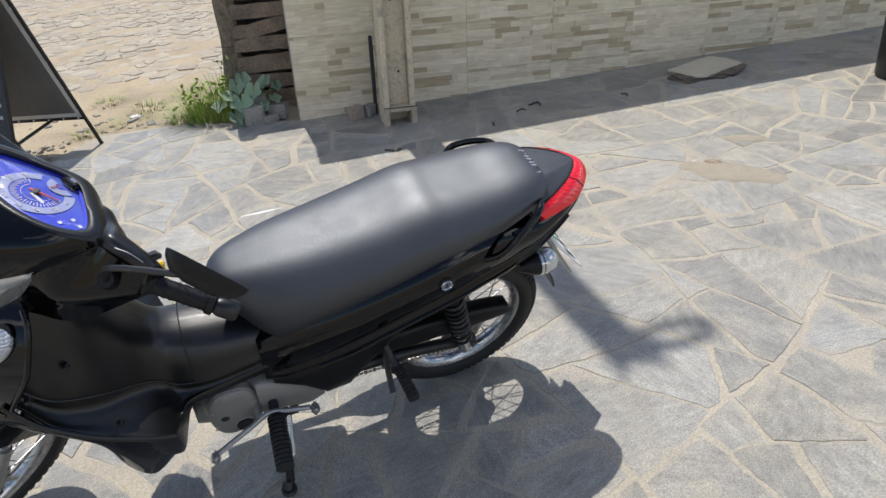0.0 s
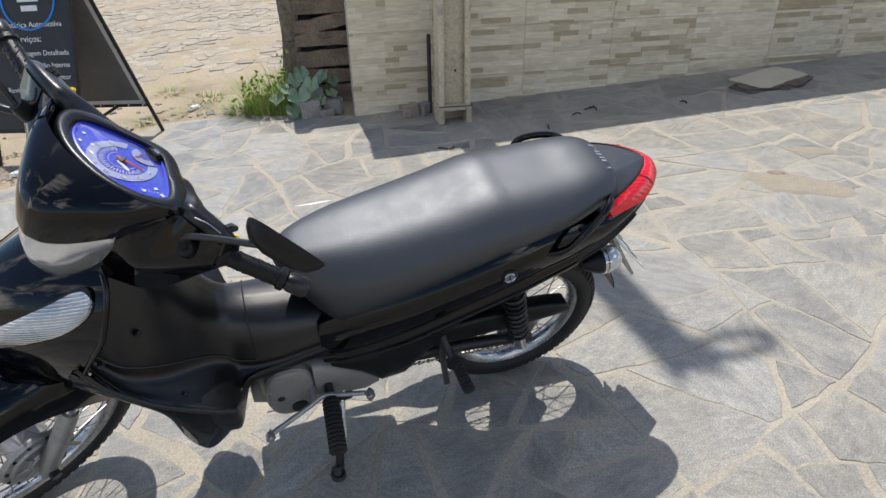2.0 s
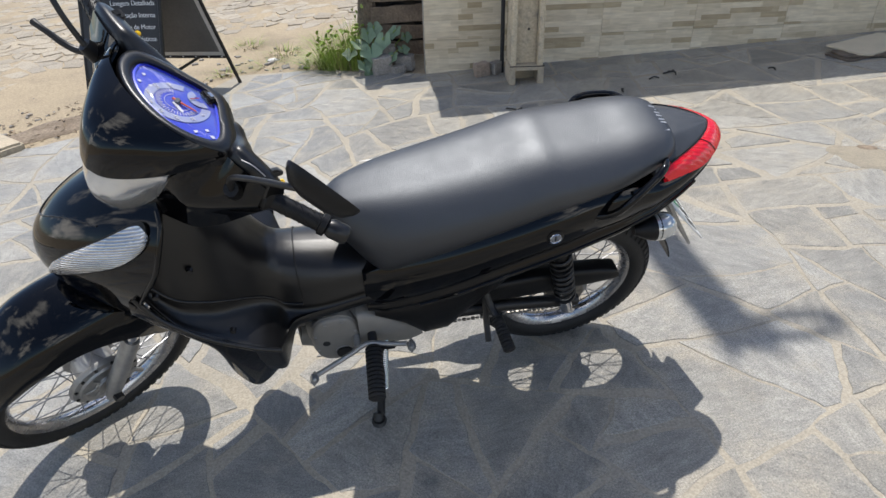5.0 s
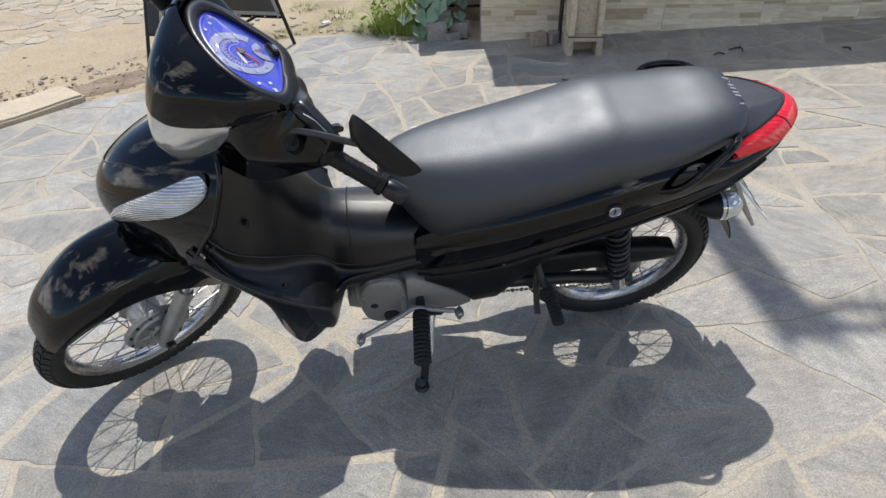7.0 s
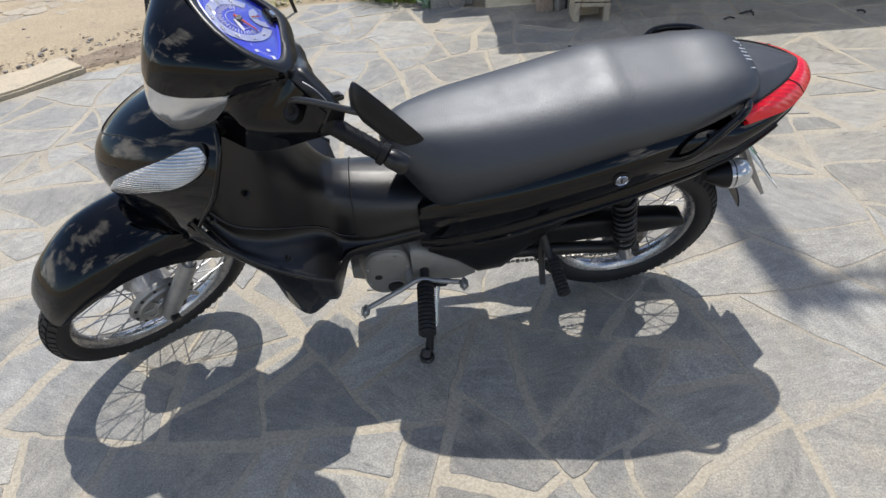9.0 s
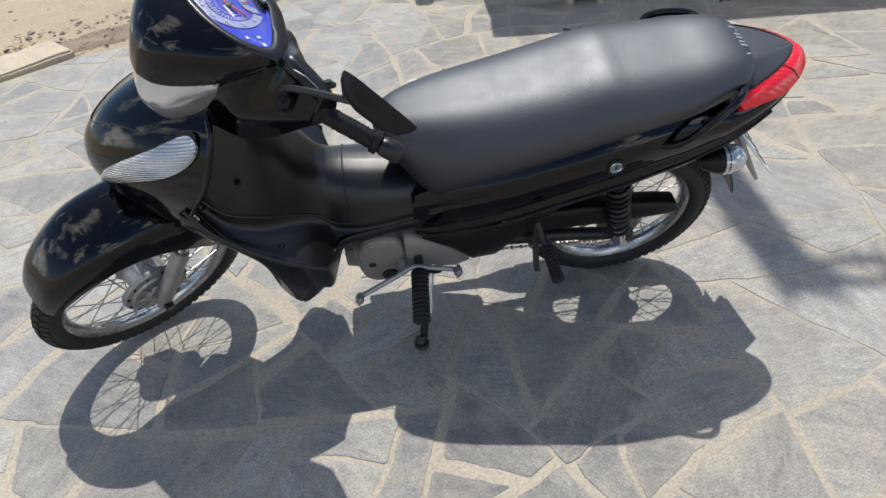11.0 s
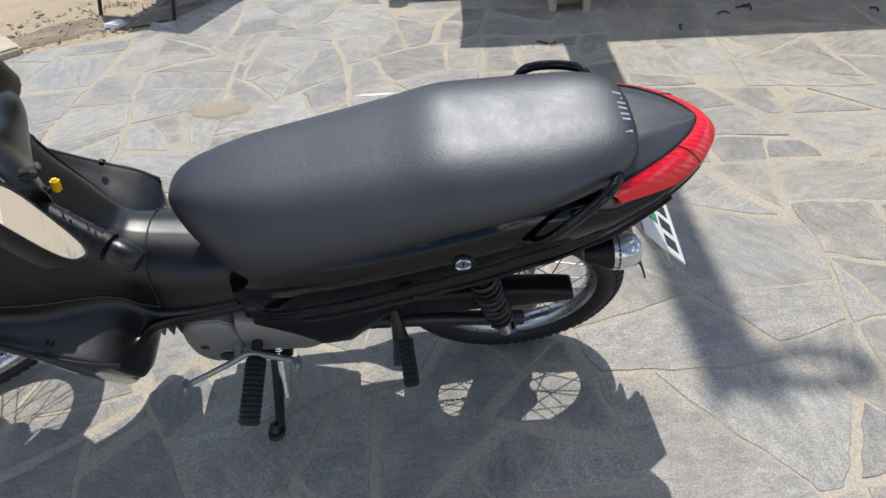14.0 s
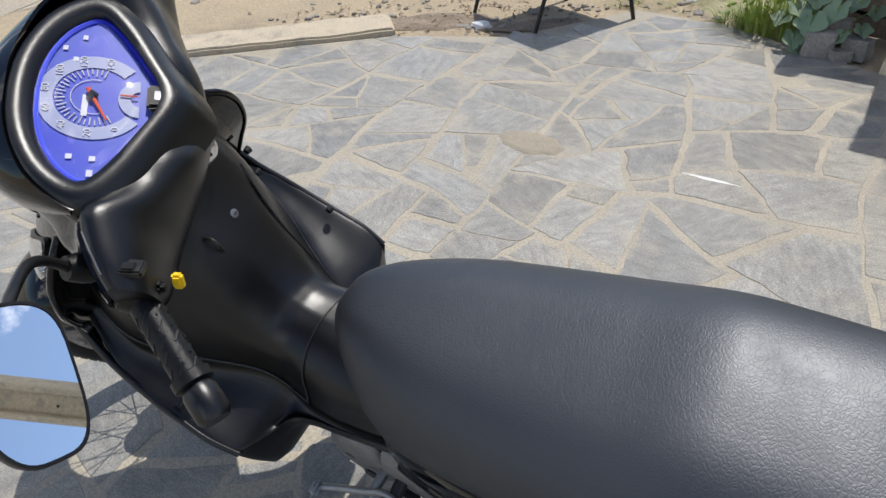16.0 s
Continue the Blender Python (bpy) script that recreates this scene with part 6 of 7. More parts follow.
pedal = bp("shift_pedal", tube([(-0.066, -0.182, 0.282), (-0.03, -0.172, 0.292), (0.03, -0.158, 0.315), (0.07, -0.150, 0.332), (0.12, -0.160, 0.330), (0.165, -0.175, 0.338)], 0.0065, 10, 26), M_ALU, "steel heel-and-toe shift pedal")
for at, sz in (((-0.072, -0.190, 0.282), (0.018, 0.032, 0.030)), ((0.175, -0.185, 0.342), (0.018, 0.032, 0.026))):
    bp("pedal_pad", box(sz, at, 0.007, rot=Matrix.Rotation(0.4, 4, "Y"), seg=3), M_ALU, "", pedal)
pp = bp("passenger_footpeg", tube([(0.375, -0.115, 0.420), (0.385, -0.140, 0.385), (0.395, -0.165, 0.370)], 0.010, 10, 10), M_FRAME, "ribbed rubber passenger footpeg")
bp("bracket", tube([(0.36, -0.11, 0.46), (0.375, -0.118, 0.40), (0.375, -0.150, 0.330), (0.372, -0.190, 0.300)], 0.008, 8, 14), M_FRAME, "", pp)
pd = (Vector((0.405, -0.262, 0.352)) - Vector((0.396, -0.165, 0.368))).normalized()
s = Vector((0.396, -0.165, 0.368))
prof = []
for k in range(10):
    prof += [(s + pd * (0.0095 * k), 0.0155), (s + pd * (0.0095 * k + 0.006), 0.0155), (s + pd * (0.0095 * k + 0.0068), 0.0125), (s + pd * (0.0095 * k + 0.0088), 0.0125)]
bp("peg_rubber", tube([p for p, r in prof], [r for p, r in prof], 14), M_RUBBER, "", pp, smooth=30)


# ---------------------------------------------------------------- round the paving
M_WOOD = mat("weathered_wood", (0.23, 0.175, 0.125), 0.85, second=(0.13, 0.10, 0.076), scale=9, grain=0.3, grain_scale=70, bump=0.9, bump_scale=60)
M_BARK = mat("rough_bark", (0.21, 0.165, 0.12), 0.9, second=(0.10, 0.08, 0.06), scale=16, grain=0.3, grain_scale=60, bump=1.0, bump_scale=35)
M_ROCK = mat("broken_stone", (0.30, 0.275, 0.24), 0.85, second=(0.21, 0.195, 0.18), scale=9, grain=0.25, grain_scale=90, bump=0.8, bump_scale=50, vary=0.15)
M_BRICK = mat("old_brick", (0.34, 0.26, 0.20), 0.9, second=(0.28, 0.24, 0.20), scale=14, grain=0.25, bump=0.7)
M_LEAF = mat("broad_leaf", (0.15, 0.22, 0.135), 0.55, second=(0.21, 0.28, 0.175), scale=9, bump=0.4, bump_scale=60, vary=0.2)
M_GRASS = mat("weed_green", (0.20, 0.30, 0.045), 0.55, second=(0.31, 0.37, 0.09), scale=6, vary=0.25)
M_DRY = mat("dry_grass", (0.33, 0.29, 0.15), 0.8, second=(0.22, 0.22, 0.09), scale=8, vary=0.25)
M_SIGN = mat("black_sign_print", (0.012, 0.013, 0.016), 0.35, second=(0.02, 0.021, 0.024), scale=6, rough2=0.5)
M_SIGNBACK = mat("sign_back_sheet", (0.13, 0.125, 0.12), 0.55, second=(0.10, 0.097, 0.093), scale=4, grain=0.1)
M_BLUEPAINT = mat("sign_blue", (0.02, 0.22, 0.62), 0.4)
M_BAG = mat("white_plastic", (0.72, 0.72, 0.71), 0.35, second=(0.6, 0.6, 0.6), scale=12)
M_BIN = mat("black_bin_plastic", (0.018, 0.018, 0.019), 0.4, second=(0.03, 0.03, 0.03), scale=6, rough2=0.55)
M_DARKHOLE = mat("dark_metal", (0.03, 0.028, 0.027), 0.7)


def utility_pole():
    """A concrete double-T pole: two ribs and a web, hollowed between."""
    base = up_at(1.300, 2.395) @ Matrix.Rotation(radians(-8), 4, "Z")
    pole = empty("utility_pole", "pale concrete double-T utility pole standing against the tiled wall", "pole", base)
    H = 6.35
    w0, w1, d0, d1 = 0.100, 0.078, 0.085, 0.07
    for sgn in (-1, 1):
        rings = []
        for f in np.linspace(0, 1, 14):
            w, d = w0 + (w1 - w0) * f, d0 + (d1 - d0) * f
            xo, xi = sgn * w, sgn * (w - 0.034)
            b = 0.006
            z = 0.10 + (H - 0.10) * f
            a, c = sorted((xo, xi))
            rings.append([(a, -d + b, z), (a + b, -d, z), (c - b, -d, z), (c, -d + b, z), (c, d, z), (a, d, z)])
        part("rib", loft(rings), M_POLE, pole, "", 30)
    rings = []
    for f in np.linspace(0, 1, 14):
        w = w0 + (w1 - w0) * f - 0.036
        z = 0.10 + (H - 0.10) * f
        rings.append([(-w, -0.030, z), (w, -0.030, z), (w, 0.030, z), (-w, 0.030, z)])
    part("web", loft(rings), M_POLE, pole, "", 30)
    # footing block with an open pocket
    for x, wd in ((-0.088, 0.038), (0.088, 0.038)):
        part("footing", box((wd, 0.19, 0.125), (x, 0, 0.055), 0.006), M_CONCRETE, pole)
    part("footing", box((0.140, 0.19, 0.035), (0, 0, 0.100), 0.005), M_CONCRETE, pole)
    part("footing", box((0.138, 0.05, 0.10), (0, 0.06, 0.045), 0.004), M_CONCRETE, pole)
    part("tie_wire", tube([(-0.106, -0.096, 0.112), (0.106, -0.096, 0.110), (0.108, 0.09, 0.112)], 0.0035, 6), M_DARKHOLE, pole)
    # bolt holes: flat dark discs whose colour stands in for the shade inside
    for k in range(6):
        part("bolt_hole", turned([(0.0, -0.0325), (0.008, -0.0325), (0.008, -0.029), (0.0, -0.029)], 12, at=(0.012 * (-1) ** k, 0, 0.32 + 0.42 * k)), M_DARKHOLE, pole)
    # fittings high up
    loop = [(0.19 + 0.13 * math.cos(a), 0.02, 6.24 + 0.12 * math.sin(a)) for a in np.linspace(-2.4, 2.4, 24)]
    part("cable_loop", tube(loop, 0.024, 8), M_DARKHOLE, pole)
    part("cap_fitting", box((0.20, 0.12, 0.05), (0.02, 0, H - 0.10), 0.01), M_DARKHOLE, pole)


utility_pole()
# thin dark pipe against the wall beside the pole
single("drain_pipe", tube([(0, 0, -0.02), (0, 0, 0.50), (0, 0, 0.508)], [0.013, 0.013, 0.009], 12), M_DARKHOLE, "thin dark pipe upright beside the concrete pole", "pipe", m=up_at(1.213, 2.60))


def stone_lump(size, seed, flat=0.0):
    """An angular block with broken faces."""
    rng = random.Random(seed)
    bm = bmesh.new()
    bmesh.ops.create_cube(bm, size=1)
    bmesh.ops.subdivide_edges(bm, edges=bm.edges, cuts=2, use_grid_fill=True)
    for v in bm.verts:
        n = noise.noise((v.co.x * 2 + seed, v.co.y * 2, v.co.z * 2))
        v.co *= 1 + 0.16 * n
        v.co.x *= size[0]
        v.co.y *= size[1]
        v.co.z *= size[2]
    bmesh.ops.bevel(bm, geom=bm.edges, offset=min(size) * 0.05, segments=1, affect="EDGES")
    low = min(v.co.z for v in bm.verts)
    bmesh.ops.translate(bm, vec=(0, 0, -low), verts=bm.verts)
    return bm


for i, (x, y, z, sz, rz, m, lab) in enumerate((
        (1.075, 2.59, -0.004, (0.095, 0.06, 0.085), 8, M_BRICK, "loose worn brick standing by the tiled wall"),
        (1.175, 2.60, -0.004, (0.085, 0.06, 0.075), 35, M_ROCK, "grey broken stone leaning by the pole's foot"),
        (0.455, 2.93, -0.012, (0.13, 0.10, 0.12), 15, M_ROCK, "broken grey paving stone among the weeds"),
        (0.625, 2.96, -0.012, (0.12, 0.09, 0.10), -20, M_ROCK, "broken grey paving stone by the wall's end"),
        (0.565, 2.90, -0.012, (0.09, 0.06, 0.055), 30, M_ROCK, "small broken stone by the wall's end"),
        (0.37, 3.02, -0.015, (0.12, 0.08, 0.07), 60, M_ROCK, "broken stone half hidden under broad leaves"),
        (0.50, 3.08, -0.015, (0.16, 0.10, 0.15), -10, M_ROCK, "large broken stone at the fence's foot"))):
    single("loose_stone" if m is M_ROCK else "loose_brick", stone_lump(sz, i + 3), m, lab, "stone" if m is M_ROCK else "brick", group="loose stones", smooth=25,
           m=Matrix.Translation((x, y, z)) @ Matrix.Rotation(radians(rz), 4, "Z"))


def fence():
    """Old boards on a rough post, closing the gap beside the wall."""
    base = up_at(0.40, 3.26)
    f = empty("board_fence", "old grey wooden board fence on a rough log post", "fence", base)
    rng = random.Random(4)
    rings = []
    for z in np.linspace(-0.05, 1.5, 44):
        r0 = 0.064 + 0.012 * noise.noise((z * 3, 0.5, 0))
        ring = []
        for a in np.linspace(0, 2 * math.pi, 56, endpoint=False):
            ca, sa = math.cos(a), math.sin(a)
            # long furrows that wander up the bark
            r = r0 * (1 + 0.13 * noise.noise((ca * 1.6, sa * 1.6, z * 2.2)) + 0.17 * noise.noise((ca * 6.5, sa * 6.5, z * 3.4)))
            ring.append((0.022 * math.sin(z * 2.1) + r * ca, r * sa, z))
        rings.append(ring)
    part("post", loft(rings), M_BARK, f, "rough barked log post", 60)
    z = 0.05
    k = 0
    while z < 1.35:
        h = rng.uniform(0.085, 0.115)
        tilt = rng.uniform(-0.05, 0.05) if k != 4 else 0.22
        bm = bmesh.new()
        n = 9
        rr = []
        for t in np.linspace(0, 1, n):
            x = 0.03 + 0.46 * t
            dz = tilt * (t - 0.5) * 0.4 + 0.008 * noise.noise((t * 4, k * 3.1, 0))
            e0, e1 = 0.006 * noise.noise((t * 6, k, 2)), 0.007 * noise.noise((t * 6, k, 5))
            rr.append([(x, -0.055 - 0.07 * t, z + dz + e0), (x, -0.055 - 0.07 * t, z + h + dz + e1), (x, -0.033 - 0.07 * t, z + h + dz + e1), (x, -0.033 - 0.07 * t, z + dz + e0)])
        part("board", loft(rr), M_WOOD, f, "", 20)
        z += h + rng.uniform(0.012, 0.034)
        k += 1
    for zz in (0.45, 0.98):
        part("fence_wire", tube([(0.08, 0.0, zz), (0.0, -0.085, zz + 0.01), (-0.08, 0.0, zz + 0.005)], 0.002, 5, 12), M_DARKHOLE, f)


fence()


def tarpaulin():
    """A made-up dark sheet in upright folds, standing in for the shade behind the boards."""
    grid = []
    for x in np.linspace(0.03, 0.66, 26):
        grid.append([(x, 0.10 - 0.10 * x + 0.022 * math.sin(x * 38 + 1.5 * z) + 0.012 * noise.noise((x * 6, z * 4, 2)), z) for z in np.linspace(0.02, 1.16, 18)])
    cloth = mat("dark_backing", (0.018, 0.017, 0.017), 0.6, second=(0.030, 0.027, 0.024), scale=5, bump=0.3, bump_scale=80)
    single("tarpaulin", sheet(grid, 0.003), cloth, "dark folded sheet added for the shade behind the board fence", "tarpaulin", smooth=60, m=up_at(0.40, 3.26))


tarpaulin()


def leaf_mesh(bm, at, size, turn, pitch, lobes=True):
    """One broad lobed leaf, cupped, with a midrib fold."""
    R = Matrix.Translation(at) @ Matrix.Rotation(turn, 4, "Z") @ Matrix.Rotation(pitch, 4, "Y")
    ring = []
    for a in np.linspace(-2.9, 2.9, 31):
        r = size * (0.86 + (0.10 * math.cos(5 * a) + 0.035 * math.cos(15 * a)) * (1 if lobes else 0)) * (1.0 - 0.10 * abs(a) / 2.9)
        x, y = r * math.cos(a) + size * 0.25, r * math.sin(a) * (1.0 if lobes else 0.55)
        ring.append(bm.verts.new(R @ Vector((x, y, -0.22 * (x * x + y * y) / size + 0.25 * abs(y)))))
    c = bm.verts.new(R @ Vector((0, 0, 0)))
    mid = bm.verts.new(R @ Vector((size * 0.5, 0, -0.02)))
    for a, b in zip(ring, ring[1:]):
        bm.faces.new((a, b, mid))
    bm.faces.new((ring[0], mid, c))
    bm.faces.new((mid, ring[-1], c))


def squash_plant():
    """A creeping plant with large grey-green leaves on stalks."""
    root = empty("squash_plant", "creeping plant with large lobed grey-green leaves by the fence", "plant", Matrix.Translation((0.40, 3.02, -0.015)))
    rng = random.Random(9)
    spots = [(0.0, -0.06, 0.20, 0.085), (0.10, -0.03, 0.26, 0.07), (0.19, 0.0, 0.30, 0.06), (-0.08, -0.02, 0.24, 0.07), (0.05, 0.06, 0.33, 0.06), (0.14, -0.10, 0.14, 0.055), (-0.06, -0.10, 0.11, 0.06),
             (0.22, -0.04, 0.17, 0.05), (-0.13, 0.03, 0.17, 0.06), (0.0, 0.02, 0.30, 0.06), (0.26, 0.04, 0.24, 0.045), (-0.02, -0.11, 0.05, 0.05)]
    for x, y, z, s in spots:
        bm = bmesh.new()
        leaf_mesh(bm, Vector((x, y, z * 0.9)), s * 1.05, rng.uniform(-2.4, -0.7), rng.uniform(0.35, 0.95))
        lf = part("leaf", bm, M_LEAF, root, "", 60)
        part("stalk", tube([(x * 0.4, y * 0.4 + 0.03, 0), (x * 0.7, y * 0.7 + 0.02, z * 0.63), (x, y, z * 0.9)], 0.0035, 5, 8), M_GRASS, root)


squash_plant()


def grass_tuft(x, y, n, height, spread, seed, label, dry=False, broad=0):
    """Blades rooted at one spot, bending outwards."""
    rng = random.Random(seed)
    root = empty("grass_tuft", label, "grass", Matrix.Translation((x, y, -0.02)), group="weeds at the paving's border")
    for material, count in ((M_GRASS, n if not dry else n // 3), (M_DRY, n // 4 if not dry else n)):
        bm = bmesh.new()
        for _ in range(count):
            a = rng.uniform(0, 2 * math.pi)
            r = spread * 0.5 * math.sqrt(rng.random())
            bx, by = r * math.cos(a), r * math.sin(a)
            out = rng.uniform(0.2, 1.5) * spread * 0.75
            b = a + rng.uniform(-0.7, 0.7)
            h = height * rng.uniform(0.45, 1.0)
            w = rng.uniform(0.0016, 0.0048)
            px, py = -math.sin(b) * w, math.cos(b) * w
            prev = None
            for t in (0, 0.35, 0.7, 1.0):
                cx, cy, cz = bx + math.cos(b) * out * t * t, by + math.sin(b) * out * t * t, h * (t - 0.25 * t * t)
                k = 1 - t * 0.95
                cur = (bm.verts.new((cx - px * k, cy - py * k, cz)), bm.verts.new((cx + px * k, cy + py * k, cz)))
                if prev:
                    bm.faces.new((prev[0], prev[1], cur[1], cur[0]))
                prev = cur
        tagged(part("turf", bm, material, root, "", 80), kind="stuff")
    for _ in range(broad):
        bm = bmesh.new()
        a = rng.uniform(0, 6.28)
        far = rng.uniform(0.1, 0.55) * spread
        leaf_mesh(bm, Vector((far * math.cos(a), far * math.sin(a), height * rng.uniform(0.15, 0.85))), rng.uniform(0.014, 0.034), a + rng.uniform(-1.2, 1.2), rng.uniform(-0.5, 0.9), False)
        part("leaf", bm, M_GRASS, root, "", 60)


grass_tuft(0.17, 3.22, 300, 0.34, 0.26, 1, "bright green tuft of weeds at the paving's border", broad=60)
grass_tuft(0.03, 3.30, 130, 0.15, 0.24, 2, "low trailing weeds at the paving's border", broad=14)
grass_tuft(0.30, 3.16, 120, 0.52, 0.17, 3, "tall thin weeds beside the fence post", broad=24)
grass_tuft(-0.22, 3.80, 70, 0.10, 0.26, 4, "low dry grass in the sand", dry=True)
grass_tuft(-0.33, 3.50, 60, 0.08, 0.24, 6, "low dry grass in the sand", dry=True)
grass_tuft(-0.62, 3.42, 50, 0.07, 0.18, 7, "low dry grass in the sand", dry=True)
grass_tuft(-0.50, 4.15, 60, 0.10, 0.22, 8, "low dry grass in the sand", dry=True)
grass_tuft(-2.15, 1.90, 30, 0.05, 0.14, 9, "sparse dry grass along the concrete kerb", dry=True)
grass_tuft(0.10, 4.05, 60, 0.10, 0.25, 10, "low dry grass in the sand", dry=True)


M_STRIP = mat("pale_metal_strip", (0.62, 0.60, 0.56), 0.45, second=(0.52, 0.50, 0.47), scale=12, metal=0.1)


def sandwich_board():
    """A folding sign: two framed panels hinged at the top."""
    A, B, C2, D = Vector((-1.45, 2.93, 0)), Vector((-0.94, 2.69, 0)), Vector((-0.51, 3.13, 0)), Vector((-1.02, 3.37, 0))
    top = 1.12
    tl, tr = (A + D) / 2 + Vector((0, 0, top)), (B + C2) / 2 + Vector((0, 0, top))
    root = empty("sandwich_board", "black folding pavement sign with white lettering, standing on sand", "sign", Matrix.Identity(4))
    for a, b, m, nm in ((A, B, M_SIGN, "front_panel"), (D, C2, M_SIGNBACK, "back_panel")):
        out = ((a + b) / 2 - (tl + tr) / 2)
        out.z = 0
        out.normalize()
        for foot, head in ((a, tl), (b, tr)):
            part("leg", tube([foot - Vector((0, 0, 0.015)), head], 0.0125, 8), M_FRAME, root)
        up0, up1 = 0.17, 0.985
        q = [a.lerp(tl, up0), b.lerp(tr, up0), b.lerp(tr, up1), a.lerp(tl, up1)]
        bm = bmesh.new()
        f = [bm.verts.new(p + out * 0.004) for p in q]
        g = [bm.verts.new(p - out * 0.004) for p in q]
        bm.faces.new(f)
        bm.faces.new(list(reversed(g)))
        for i in range(4):
            j = (i + 1) % 4
            bm.faces.new((f[i], g[i], g[j], f[j]))
        panel = part(nm, bm, m, root, "black printed sign panel" if nm == "front_panel" else "plain grey back panel", 0)
        for p0, p1 in ((q[0], q[1]), (q[3], q[2])):
            part("rail", tube([p0, p1], 0.011, 8), M_FRAME, root)
        # pale metal strips riveted along the inner face's edges
        inward = (q[3] - q[2]).normalized()
        for p0, p1, side in ((q[1], q[2], inward), (q[0], q[1], (q[3] - q[0]).normalized())):
            bm = bmesh.new()
            base_at = [p0 + side * 0.012, p1 + side * 0.012, p1 + side * 0.038, p0 + side * 0.038]
            lo = [bm.verts.new(p - out * 0.0045) for p in base_at]
            hi = [bm.verts.new(p - out * 0.0065) for p in base_at]
            bm.faces.new(hi)
            bm.faces.new(list(reversed(lo)))
            for a4 in range(4):
                bm.faces.new((lo[a4], hi[a4], hi[(a4 + 1) % 4], lo[(a4 + 1) % 4]))
            strip = part("edge_strip", bm, M_STRIP, panel, "pale metal edge strip", 0)
            for f in np.linspace(0.06, 0.94, 6):
                bm = bmesh.new()
                bmesh.ops.create_icosphere(bm, subdivisions=1, radius=0.006, matrix=Matrix.Translation(p0.lerp(p1, f) + side * 0.004 - out * 0.012))
                part("rivet", bm, M_WHITE, panel)
        if nm == "front_panel":
            right = (q[1] - q[0]).normalized()
            upv = (q[3] - q[0]).normalized()
            nrm = right.cross(upv).normalized()
            if nrm.dot(out) < 0:
                nrm = -nrm
            if right.cross(upv).dot(out) < 0:
                right = -right
            square = nrm.cross(right).normalized()
            R = Matrix((right, square, nrm)).transposed().to_4x4()
            wide, high = (q[1] - q[0]).length, (q[3] - q[0]).length

            def letters(text, size, u, v, material=M_WHITE):
                cu = bpy.data.curves.new("lettering", "FONT")
                cu.body, cu.size, cu.extrude, cu.align_x = text, size, 0.0008, "RIGHT" if u > 0.5 else "LEFT"
                tmp = new("tmp_text", cu)
                me = bpy.data.meshes.new_from_object(tmp.evaluated_get(bpy.context.evaluated_depsgraph_get()))
                bpy.data.objects.remove(tmp)
                me.materials.clear()
                me.materials.append(material)
                ob = new("lettering", me)
                ob.parent = panel
                ob.matrix_world = Matrix.Translation(q[0] + right * (u * wide) + upv * (v * high) + nrm * 0.006) @ R

            letters("Estética Automotiva", 0.043, 0.90, 0.62)
            letters("Serviços:", 0.050, 0.66, 0.535)
            for i, line in enumerate(("Lavagem Detalhada", "Higienização Interna", "Lavagem de Motor", "Revitalização de Plásticos", "Faróis")):
                letters(line, 0.040, 0.95, 0.455 - 0.072 * i)
            ringc = q[0] + right * (0.55 * wide) + upv * (0.78 * high) + nrm * 0.006
            part("badge_ring", tube([ringc + (right * math.cos(t) + upv * math.sin(t)) * 0.165 for t in np.linspace(0, 2 * math.pi, 40)], 0.006, 6), M_BLUEPAINT, panel, "blue ring round a badge")
            for t in range(3):
                bm = box((0.16 - 0.03 * t, 0.030, 0.002), (0, 0.05 - 0.05 * t, 0.0), 0.0, seg=1)
                bmesh.ops.transform(bm, matrix=Matrix.Translation(ringc) @ R, verts=bm.verts)
                part("badge_bar", bm, M_WHITE, panel)
    mid0, mid1 = B.lerp(tr, 0.17), D.lerp(tl, 0.17).lerp(C2.lerp(tr, 0.17), 0.62)
    part("stay", tube([mid0, mid1], 0.010, 8), M_FRAME, root)


sandwich_board()


def waste_bin():
    base = Matrix.Translation((4.40, 1.25, 0))
    b = empty("waste_bin", "round black plastic waste bin with a bag over its rim", "bin", base)
    part("body", turned([(0.0, 0.0), (0.165, 0.0), (0.175, 0.02), (0.205, 0.62), (0.215, 0.63), (0.215, 0.65), (0.200, 0.65), (0.17, 0.05), (0.0, 0.03)], 36, axis="Z"), M_BIN, b)
    rings = []
    for z, r in ((0.60, 0.212), (0.63, 0.222), (0.66, 0.222), (0.668, 0.205), (0.62, 0.195)):
        rings.append([((r + 0.006 * noise.noise((math.cos(a) * 5, math.sin(a) * 5, z * 9))) * math.cos(a), (r + 0.006 * noise.noise((math.cos(a) * 5, math.sin(a) * 5, z * 9))) * math.sin(a),
                       z - (0.03 * noise.noise((math.cos(a) * 4, math.sin(a) * 4, 1)) if z < 0.61 else 0)) for a in np.linspace(0, 2 * math.pi, 60, endpoint=False)])
    part("bag_rim", loft(rings, False), mat("grey_bag", (0.35, 0.36, 0.38), 0.3, second=(0.25, 0.26, 0.28), scale=15), b, "crumpled grey bag folded over the rim")


waste_bin()

# broken spare tiles lying at the wall's foot
M_SPARE = mat("spare_tile", (0.60, 0.53, 0.40), 0.45, second=(0.52, 0.46, 0.35), scale=6, vary=0.06)
M_SHARD = mat("dark_tile_shard", (0.10, 0.078, 0.06), 0.8, second=(0.16, 0.13, 0.10), scale=20, grain=0.2)


